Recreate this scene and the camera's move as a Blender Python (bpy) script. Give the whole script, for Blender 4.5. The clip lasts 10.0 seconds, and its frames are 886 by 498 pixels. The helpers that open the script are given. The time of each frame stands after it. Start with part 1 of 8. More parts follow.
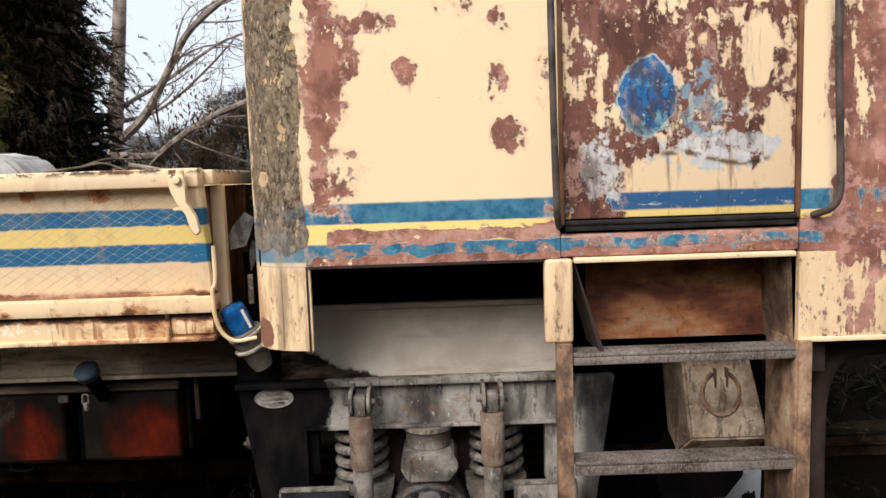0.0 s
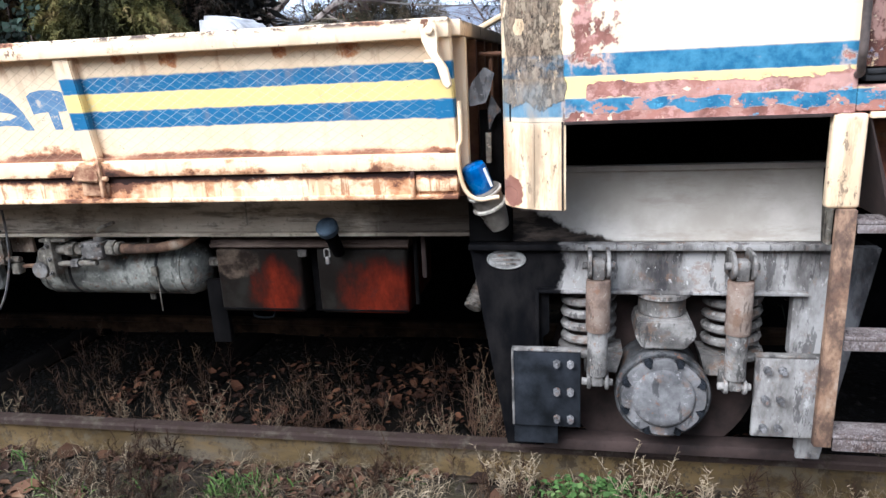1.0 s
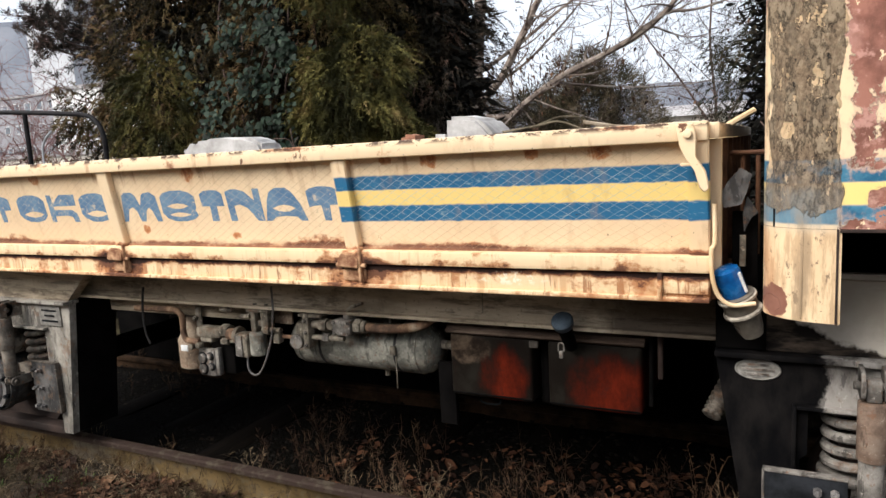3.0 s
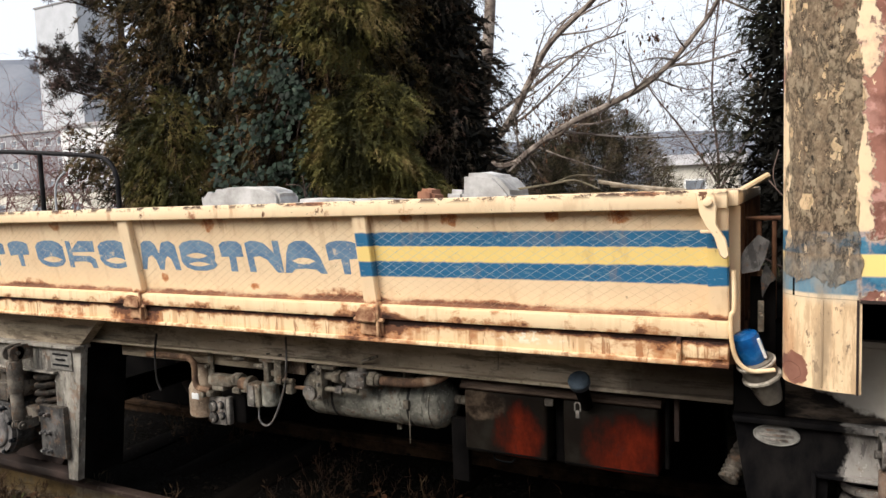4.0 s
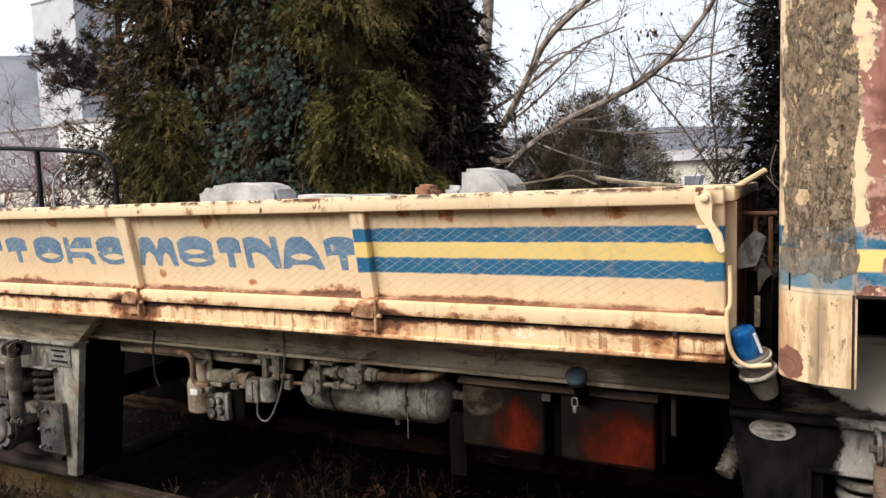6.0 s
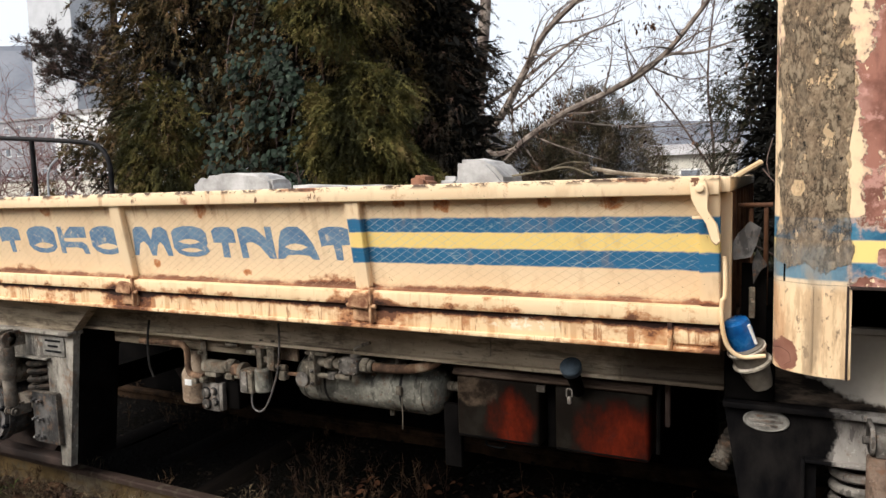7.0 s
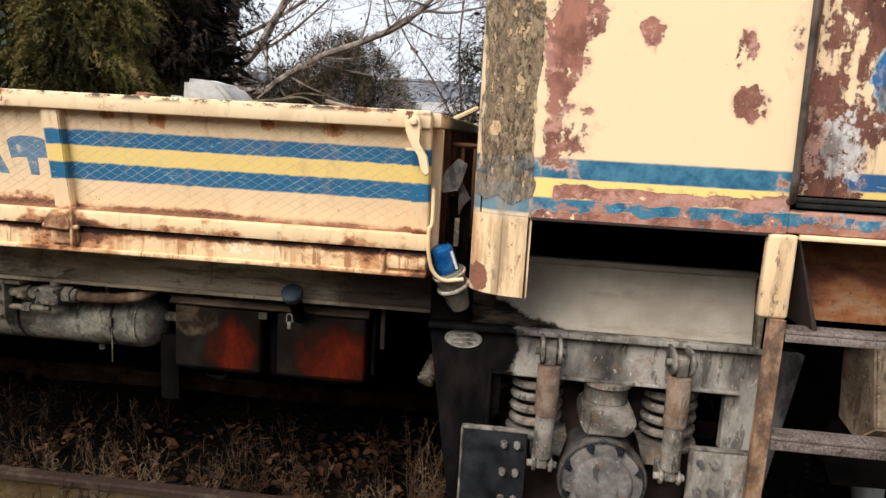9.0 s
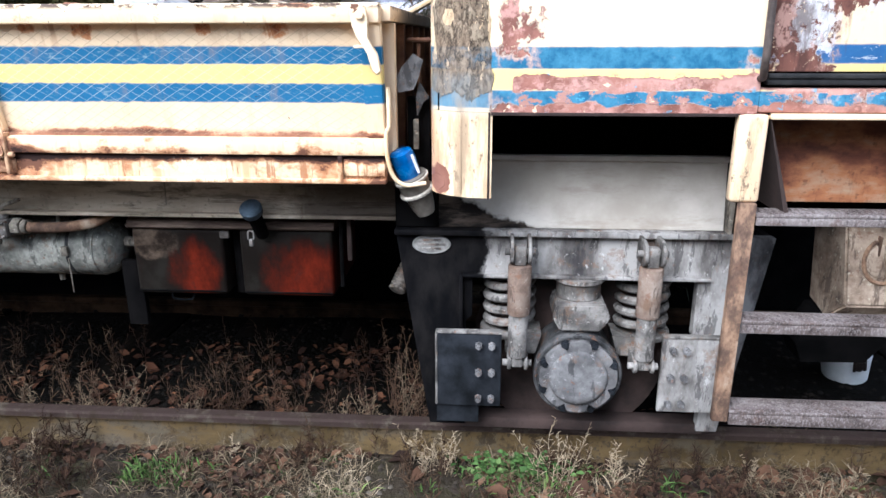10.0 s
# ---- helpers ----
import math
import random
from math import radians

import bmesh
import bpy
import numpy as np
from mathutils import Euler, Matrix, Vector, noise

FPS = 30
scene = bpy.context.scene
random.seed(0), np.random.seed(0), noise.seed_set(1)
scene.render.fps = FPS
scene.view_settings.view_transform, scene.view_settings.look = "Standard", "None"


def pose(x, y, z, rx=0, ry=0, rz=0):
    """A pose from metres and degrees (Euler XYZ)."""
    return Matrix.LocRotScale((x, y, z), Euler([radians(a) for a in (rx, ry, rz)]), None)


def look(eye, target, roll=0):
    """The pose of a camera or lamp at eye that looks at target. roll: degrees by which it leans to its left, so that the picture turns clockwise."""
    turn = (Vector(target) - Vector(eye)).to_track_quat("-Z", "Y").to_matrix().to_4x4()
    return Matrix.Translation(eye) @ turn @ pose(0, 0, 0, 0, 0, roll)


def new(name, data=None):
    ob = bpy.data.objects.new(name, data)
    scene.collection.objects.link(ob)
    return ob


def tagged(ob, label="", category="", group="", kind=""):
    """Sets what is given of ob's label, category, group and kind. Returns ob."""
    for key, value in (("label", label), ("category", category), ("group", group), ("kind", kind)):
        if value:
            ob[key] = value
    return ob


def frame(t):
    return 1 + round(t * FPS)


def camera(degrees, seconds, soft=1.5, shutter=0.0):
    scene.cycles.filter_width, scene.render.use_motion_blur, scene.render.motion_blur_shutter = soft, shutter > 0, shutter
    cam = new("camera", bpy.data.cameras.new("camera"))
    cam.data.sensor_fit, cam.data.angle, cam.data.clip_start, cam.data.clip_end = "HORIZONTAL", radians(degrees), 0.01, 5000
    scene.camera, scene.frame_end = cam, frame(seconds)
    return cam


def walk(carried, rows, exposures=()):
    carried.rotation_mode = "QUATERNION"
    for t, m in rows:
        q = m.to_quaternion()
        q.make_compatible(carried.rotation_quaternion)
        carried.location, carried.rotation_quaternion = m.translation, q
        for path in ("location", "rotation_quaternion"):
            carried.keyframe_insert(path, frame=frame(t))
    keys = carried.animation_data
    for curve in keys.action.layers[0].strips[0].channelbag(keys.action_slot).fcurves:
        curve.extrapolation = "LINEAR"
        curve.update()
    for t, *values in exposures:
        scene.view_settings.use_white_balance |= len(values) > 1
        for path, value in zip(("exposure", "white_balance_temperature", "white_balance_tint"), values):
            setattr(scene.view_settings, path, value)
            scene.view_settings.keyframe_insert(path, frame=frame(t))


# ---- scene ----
cam = camera(66.0, 10.0, 1.5)
PATH = [
    (0, (-0.019, -0.03, 1.698), (-0.014, 1.96, 1.494), -1.9),
    (0.5, (-0.193, 0.055, 1.632), (-0.376, 1.98, 1.123), -5.2),
    (0.6, (-0.205, 0.06, 1.632), (-0.448, 1.998, 1.2), -6.7),
    (1, (-0.407, 0.003, 1.628), (-0.769, 1.898, 1.102), -2.8),
    (1.5, (-0.456, -0.042, 1.641), (-0.747, 1.875, 1.15), 1.5),
    (2, (-0.497, -0.043, 1.665), (-1.065, 1.837, 1.287), -1.0),
    (2.5, (-0.542, -0.072, 1.659), (-1.383, 1.716, 1.347), -3.1),
    (2.7, (-0.544, -0.047, 1.675), (-1.42, 1.725, 1.375), -3.5),
    (3.8, (-0.606, -0.107, 1.77), (-1.51, 1.669, 1.587), -2.1),
    (4, (-0.605, -0.107, 1.771), (-1.497, 1.675, 1.611), -2.0),
    (4.5, (-0.597, -0.116, 1.768), (-1.496, 1.664, 1.608), -1.5),
    (5, (-0.594, -0.115, 1.779), (-1.474, 1.674, 1.623), -1.5),
    (5.2, (-0.594, -0.115, 1.779), (-1.471, 1.676, 1.622), -1.5),
    (6.3, (-0.6, -0.107, 1.768), (-1.492, 1.674, 1.593), -2.2),
    (6.5, (-0.6, -0.107, 1.767), (-1.492, 1.674, 1.593), -2.2),
    (7, (-0.597, -0.101, 1.759), (-1.477, 1.685, 1.567), -1.8),
    (7.5, (-0.586, -0.11, 1.758), (-1.393, 1.712, 1.585), -2.2),
    (8, (-0.577, -0.11, 1.748), (-1.298, 1.747, 1.574), -1.2),
    (8.5, (-0.525, -0.121, 1.704), (-1.114, 1.774, 1.459), 0.6),
    (9, (-0.476, -0.111, 1.686), (-0.671, 1.852, 1.355), 3.2),
    (9.5, (-0.416, -0.044, 1.68), (-0.466, 1.872, 1.108), -0.4),
    (10, (-0.427, -0.027, 1.663), (-0.553, 1.878, 1.067), -0.1),
]
walk(cam, [(t, look(eye, target, roll)) for t, eye, target, roll in PATH],
     [(0.0, 0.27, 6400, 10), (0.5, 0.72, 5400, 10), (1.0, 1.1, 5250, 10), (1.5, 1.07, 5300, 10), (2.0, 0.7, 5400, 10), (2.5, 0.55, 5950, 10), (4.0, 0.4, 6500, 10),
      (8.5, 0.36, 6500, 10), (9.0, 0.35, 6600, 10), (9.5, 0.6, 5500, 10), (10.0, 1.16, 5250, 10)])
# ------------------------------------------------------------- light
world = bpy.data.worlds.new("world")
scene.world = world
world.use_nodes = True
wn = world.node_tree.nodes
sky = wn.new("ShaderNodeTexSky")
sky.sky_type, sky.sun_disc = "NISHITA", False
SUN_UP, SUN_TURN = radians(43), radians(210)
sky.sun_elevation, sky.sun_rotation = SUN_UP, SUN_TURN
sky.air_density, sky.dust_density, sky.ozone_density = 0.7, 6.0, 0.6
wn["Background"].inputs["Strength"].default_value = 0.13
# thin even cloud over the whole sky
veil = wn.new("ShaderNodeMix")
veil.data_type = "RGBA"
veil.inputs[0].default_value = 0.72
veil.inputs[7].default_value = (7.4, 7.8, 8.4, 1)
world.node_tree.links.new(sky.outputs[0], veil.inputs[6])
world.node_tree.links.new(veil.outputs[2], wn["Background"].inputs["Color"])
sun_data = bpy.data.lights.new("sun", "SUN")
sun_data.energy, sun_data.angle, sun_data.color = 3.4, radians(38), (1.0, 0.95, 0.88)
sun = new("sun", sun_data)
aim = Vector((math.sin(SUN_TURN) * math.cos(SUN_UP), math.cos(SUN_TURN) * math.cos(SUN_UP), math.sin(SUN_UP)))
sun.matrix_world = look(aim * 40, (0, 0, 0))


# ------------------------------------------------------------- node helpers
class Shade:
    """A short way to write node materials. Places are those of the mesh, in metres."""

    def __init__(self, name):
        self.m = bpy.data.materials.new(name)
        self.m.use_nodes = True
        self.t = self.m.node_tree
        self.b = self.t.nodes["Principled BSDF"]
        self.place = self.t.nodes.new("ShaderNodeTexCoord").outputs["Object"]
        sep = self.t.nodes.new("ShaderNodeSeparateXYZ")
        self.t.links.new(self.place, sep.inputs[0])
        self.x, self.y, self.z = sep.outputs

    def put(self, socket, value):
        if isinstance(value, bpy.types.NodeSocket):
            self.t.links.new(value, socket)
        elif isinstance(value, (tuple, list)) and len(value) == 3 and socket.type == "RGBA":
            socket.default_value = (*value, 1)
        else:
            socket.default_value = value

    def math(self, op, a, b=0.0):
        n = self.t.nodes.new("ShaderNodeMath")
        n.operation = op
        self.put(n.inputs[0], a)
        self.put(n.inputs[1], b)
        return n.outputs[0]

    def add(self, a, b):
        return self.math("ADD", a, b)

    def mul(self, a, b):
        return self.math("MULTIPLY", a, b)

    def stretch(self, sx, sy, sz):
        n = self.t.nodes.new("ShaderNodeVectorMath")
        n.operation = "MULTIPLY"
        self.t.links.new(self.place, n.inputs[0])
        n.inputs[1].default_value = (sx, sy, sz)
        return n.outputs[0]

    def noise(self, scale, detail=4.0, rough=0.55, vec=None, twist=0.0):
        n = self.t.nodes.new("ShaderNodeTexNoise")
        self.t.links.new(vec or self.place, n.inputs["Vector"])
        for key, v in (("Scale", scale), ("Detail", detail), ("Roughness", rough), ("Distortion", twist)):
            n.inputs[key].default_value = v
        return n.outputs["Fac"]

    def warp(self, scale, amount, sx=1.0, sy=1.0, sz=1.0):
        """The place, pushed about by noise, for torn outlines."""
        n = self.t.nodes.new("ShaderNodeTexNoise")
        self.t.links.new(self.place, n.inputs["Vector"])
        n.inputs["Scale"].default_value, n.inputs["Detail"].default_value = scale, 5
        m = self.t.nodes.new("ShaderNodeVectorMath")
        m.operation = "MULTIPLY_ADD"
        self.t.links.new(n.outputs["Color"], m.inputs[0])
        m.inputs[1].default_value = (amount,) * 3
        self.t.links.new(self.place, m.inputs[2])
        k = self.t.nodes.new("ShaderNodeVectorMath")
        k.operation = "MULTIPLY"
        self.t.links.new(m.outputs[0], k.inputs[0])
        k.inputs[1].default_value = (sx, sy, sz)
        return k.outputs[0]

    def cells(self, scale, vec=None, feature="F1", output="Distance"):
        n = self.t.nodes.new("ShaderNodeTexVoronoi")
        n.feature = feature
        self.t.links.new(vec or self.place, n.inputs["Vector"])
        n.inputs["Scale"].default_value = scale
        return n.outputs[output]

    def step(self, v, lo, hi, a=0.0, b=1.0):
        n = self.t.nodes.new("ShaderNodeMapRange")
        n.interpolation_type = "SMOOTHSTEP"
        for i, w in enumerate((v, lo, hi, a, b)):
            self.put(n.inputs[i], w)
        return n.outputs[0]

    def band(self, v, lo, hi, edge=0.004):
        return self.mul(self.step(v, lo - edge, lo + edge), self.step(v, hi - edge, hi + edge, 1.0, 0.0))

    def mix(self, f, a, b):
        n = self.t.nodes.new("ShaderNodeMix")
        n.data_type = "RGBA"
        self.put(n.inputs[0], f)
        self.put(n.inputs[6], a)
        self.put(n.inputs[7], b)
        return n.outputs[2]

    def ramp(self, v, stops):
        n = self.t.nodes.new("ShaderNodeValToRGB")
        while len(n.color_ramp.elements) < len(stops):
            n.color_ramp.elements.new(0.5)
        for e, (p, c) in zip(n.color_ramp.elements, stops):
            e.position, e.color = p, (*c, 1)
        self.put(n.inputs[0], v)
        return n.outputs[0]

    def spot(self, u, v, cu, cv, ru, rv):
        """1 inside an ellipse round (cu, cv), falling to 0 at twice its size."""
        a = self.math("DIVIDE", self.math("SUBTRACT", u, cu), ru)
        b = self.math("DIVIDE", self.math("SUBTRACT", v, cv), rv)
        return self.step(self.add(self.mul(a, a), self.mul(b, b)), 0.3, 3.2, 1.0, 0.0)

    def chance(self):
        return self.t.nodes.new("ShaderNodeObjectInfo").outputs["Random"]

    def island(self):
        return self.t.nodes.new("ShaderNodeNewGeometry").outputs["Random Per Island"]

    def done(self, color, rough=0.7, metal=0.0, height=None, depth=0.004, strength=0.6, gloss=0.22):
        self.put(self.b.inputs["Base Color"], color)
        self.put(self.b.inputs["Roughness"], rough)
        self.put(self.b.inputs["Metallic"], metal)
        self.b.inputs["Specular IOR Level"].default_value = gloss
        if height is not None:
            n = self.t.nodes.new("ShaderNodeBump")
            n.inputs["Strength"].default_value, n.inputs["Distance"].default_value = strength, depth
            self.put(n.inputs["Height"], height)
            self.t.links.new(n.outputs[0], self.b.inputs["Normal"])
        return self.m


CREAM, BLUE, YELLOW = (0.80, 0.62, 0.405), (0.03, 0.12, 0.27), (0.82, 0.61, 0.22)
RUST, RUST_DARK, PRIMER = (0.20, 0.075, 0.038), (0.05, 0.022, 0.014), (0.33, 0.148, 0.108)
ORANGE = (0.42, 0.17, 0.06)


def plain(name, dark, light, rough=0.6, metal=0.0, scale=6.0, fine=60.0, depth=0.002, gloss=0.22):
    """A dusty, slightly mottled surface between two colours."""
    s = Shade(name)
    n = s.noise(scale, 6, 0.6)
    f = s.noise(fine, 3, 0.6)
    c = s.mix(s.step(n, 0.3, 0.7), dark, light)
    c = s.mix(s.mul(s.step(f, 0.5, 0.75), 0.35), c, dark)
    return s.done(c, s.step(n, 0.2, 0.8, rough - 0.12, min(1.0, rough + 0.15)), metal, s.add(n, s.mul(f, 0.4)), depth, 0.6, gloss)


BLOOMS = ((-2.20, 1.372, 0.13, 0.030, 0.30), (-2.52, 1.38, 0.05, 0.02, 0.12), (-0.825, 1.40, 0.015, 0.07, 0.10), (-4.2, 1.375, 0.12, 0.025, 0.2), (-1.6, 1.37, 0.2, 0.014, 0.14), (-3.0, 1.37, 0.15, 0.014, 0.12))
RIM_BLOOMS = ((-1.42, 1.735, 0.010, 0.03, 0.14), (-2.9, 1.73, 0.02, 0.03, 0.08), (-3.8, 1.73, 0.05, 0.02, 0.12), (-2.3, 1.75, 0.08, 0.006, 0.2), (-1.0, 1.75, 0.06, 0.005, 0.16))
STAINS = ((-1.08, 1.685, 0.035, 0.022), (-1.30, 1.69, 0.02, 0.02), (-1.68, 1.68, 0.03, 0.02), (-1.86, 1.69, 0.02, 0.015), (-2.86, 1.675, 0.03, 0.025), (-3.19, 1.43, 0.018, 0.016), (-2.65, 1.40, 0.02, 0.012), (-3.9, 1.68, 0.03, 0.02))


def worn(name, stripes, foot=0.32, rust_bias=0.0, cross=False):
    """Cream paint of the tipping body: stripes of blue and yellow, rust bleeding from seams, and a pressed diamond pattern."""
    s = Shade(name)
    warm = s.noise(3.0, 5, 0.6)
    c = s.mix(s.step(warm, 0.3, 0.75), CREAM, (0.76, 0.56, 0.35))
    wob = s.mul(s.math("SUBTRACT", s.noise(25, 4), 0.5), 0.012)
    h = s.add(s.z, wob)
    scrape = s.step(s.noise(38, 6, 0.74, s.stretch(0.5, 1, 2.0)), 0.585, 0.62)
    if stripes:
        for lo, hi, col in ((1.58, 1.634, BLUE), (1.522, 1.58, YELLOW), (1.462, 1.522, BLUE)):
            f = s.mul(s.band(h, lo, hi), s.step(s.x, -2.085, -2.075))
            if col is BLUE:
                col = s.mix(s.mul(scrape, 0.55), s.mix(s.noise(9, 4), (0.019, 0.105, 0.215), (0.034, 0.165, 0.31)), (0.28, 0.36, 0.38))
            c = s.mix(f, c, col)
    grime = s.noise(14, 6, 0.65, s.stretch(1, 1, 0.35))
    c = s.mix(s.mul(s.step(grime, 0.52, 0.72), 0.36), c, (0.46, 0.28, 0.15))
    edge = s.add(s.add(s.step(s.z, 1.353, 1.388, foot + 0.03, 0.0), s.step(s.z, 1.69, 1.70, 0.0, 0.10)), rust_bias - 0.04)
    if cross or not stripes:
        for cu, cv, ru, rv, k in BLOOMS if cross else RIM_BLOOMS:
            edge = s.add(edge, s.mul(s.spot(s.x, s.z, cu, cv, ru, rv), k))
    spread = s.add(s.noise(9.5, 9, 0.70, s.stretch(0.8, 1, 1.0)), edge)
    fine = s.noise(42, 6, 0.75)
    c = s.mix(s.mul(s.step(spread, 0.62, 0.82), 0.65), c, (0.52, 0.24, 0.10))
    c = s.mix(s.mul(s.step(s.add(spread, s.mul(fine, 0.3)), 0.82, 0.93), 0.8), c, (0.26, 0.095, 0.05))
    c = s.mix(s.mul(s.step(s.add(spread, s.mul(fine, 0.35)), 0.95, 1.04), 0.9), c, (0.085, 0.036, 0.022))
    if cross:
        spots = s.spot(s.x, s.z, *STAINS[0])
        for st in STAINS[1:]:
            spots = s.math("MAXIMUM", spots, s.spot(s.x, s.z, *st))
        stain = s.add(spots, s.add(s.mul(s.math("SUBTRACT", s.noise(30, 8, 0.75, s.stretch(1, 1, 0.6)), 0.5), 4.2), s.mul(s.math("SUBTRACT", fine, 0.5), 0.8)))
        c = s.mix(s.mul(s.mul(s.step(stain, 0.35, 0.95), s.step(spots, 0.02, 0.35)), 0.9), c, (0.50, 0.19, 0.065))
        c = s.mix(s.mul(s.mul(s.step(stain, 0.95, 1.4), s.step(spots, 0.1, 0.4)), 0.7), c, (0.27, 0.09, 0.04))
    drip = s.mul(s.step(s.z, 1.60, 1.695), s.step(s.noise(15, 5, 0.6, s.stretch(1, 1, 0.13)), 0.57, 0.68))
    c = s.mix(s.mul(drip, 0.62), c, (0.40, 0.17, 0.07))
    top = s.mul(s.step(s.z, 1.735, 1.752), s.step(s.noise(30, 7, 0.74, s.stretch(0.5, 1, 1)), 0.50, 0.53))
    c = s.mix(top, c, (0.085, 0.05, 0.033))
    scar = s.mul(s.step(s.z, 1.698, 1.706), s.step(s.noise(13, 6, 0.7, s.stretch(1, 1, 0.6)), 0.625, 0.65))
    c = s.mix(scar, c, (0.15, 0.07, 0.04))
    speck = s.step(s.noise(55, 5, 0.7), 0.66, 0.70)
    c = s.mix(s.mul(speck, 0.8), c, RUST_DARK)
    height = s.mul(spread, -0.5)
    if cross:
        a = s.math("ABSOLUTE", s.math("SINE", s.add(s.mul(s.x, 62.0), s.mul(s.z, 105.0))))
        b = s.math("ABSOLUTE", s.math("SINE", s.add(s.mul(s.x, 62.0), s.mul(s.z, -105.0))))
        line = s.math("MAXIMUM", s.step(b, 0.03, 0.16, 1.0, 0.0), s.step(a, 0.03, 0.14, 0.75, 0.0))
        dusty = s.mul(line, s.step(s.noise(5, 4), 0.3, 0.6, 0.30, 0.75))
        striped = s.mul(s.band(h, 1.462, 1.634), s.step(s.x, -2.085, -2.075))
        c = s.mix(dusty, c, s.mix(striped, (0.58, 0.42, 0.26), (0.50, 0.53, 0.50)))
        foot_rust = s.step(s.add(s.z, s.mul(s.math("SUBTRACT", s.noise(8, 7, 0.68), 0.5), 0.075)), 1.352, 1.384, 0.85, 0.0)
        c = s.mix(s.mul(foot_rust, s.step(fine, 0.3, 0.6, 0.5, 1.0)), c, (0.27, 0.135, 0.085))
        height = s.add(height, s.mul(line, 0.8))
    return s.done(c, s.step(spread, 0.5, 0.85, 0.45, 0.85), 0.0, height, 0.003, 0.7)


def skirt_paint(name, low_edge=1.205, high_edge=1.30, much=1.0):
    """Cream paint that has gone to brown rust along the edges, in streaks."""
    s = Shade(name)
    c = s.mix(s.noise(4, 5), CREAM, (0.74, 0.53, 0.30))
    streak = s.noise(12, 6, 0.6, s.stretch(1.5, 1, 0.10))
    c = s.mix(s.mul(s.step(streak, 0.48, 0.60), 0.62 * much), c, (0.48, 0.26, 0.12))
    c = s.mix(s.mul(s.step(s.noise(22, 6, 0.7, s.stretch(1.5, 1, 0.16)), 0.56, 0.61), 0.75 * much), c, (0.27, 0.115, 0.05))
    top = s.step(s.add(s.z, s.mul(s.math("SUBTRACT", s.noise(24, 6, 0.7), 0.5), 0.03)), high_edge - 0.034, high_edge - 0.006, 0.0, 0.40)
    low = s.step(s.z, low_edge, low_edge + 0.03, 0.10, 0.0)
    r = s.add(s.add(s.noise(11, 9, 0.72, s.stretch(0.7, 1, 1)), top), low)
    for cx in (-2.03, -3.35, -4.67):
        r = s.add(r, s.mul(s.spot(s.x, s.z, cx - 0.03, 1.275, 0.13, 0.05), 0.22))
    r = s.add(r, s.step(s.x, -1.25, -0.85, 0.0, 0.10 if much > 0.5 else 0.03))
    c = s.mix(s.mul(s.step(r, 0.52 if much > 0.5 else 0.56, 0.66), 0.85), c, (0.40, 0.165, 0.065))
    c = s.mix(s.mul(s.step(s.add(r, s.mul(s.math("SUBTRACT", s.noise(40, 6, 0.75), 0.5), 0.25)), 0.655, 0.72), 0.9), c, (0.11, 0.044, 0.026))
    c = s.mix(s.step(r, 0.78, 0.84), c, (0.03, 0.014, 0.01))
    chip = s.mul(s.step(s.noise(26, 7, 0.7), 0.52, 0.55), s.spot(s.x, s.z, -1.40, 1.262, 0.09, 0.016))
    c = s.mix(chip, c, (0.82, 0.72, 0.56))
    return s.done(c, 0.75, 0.0, r, 0.006, 0.8)


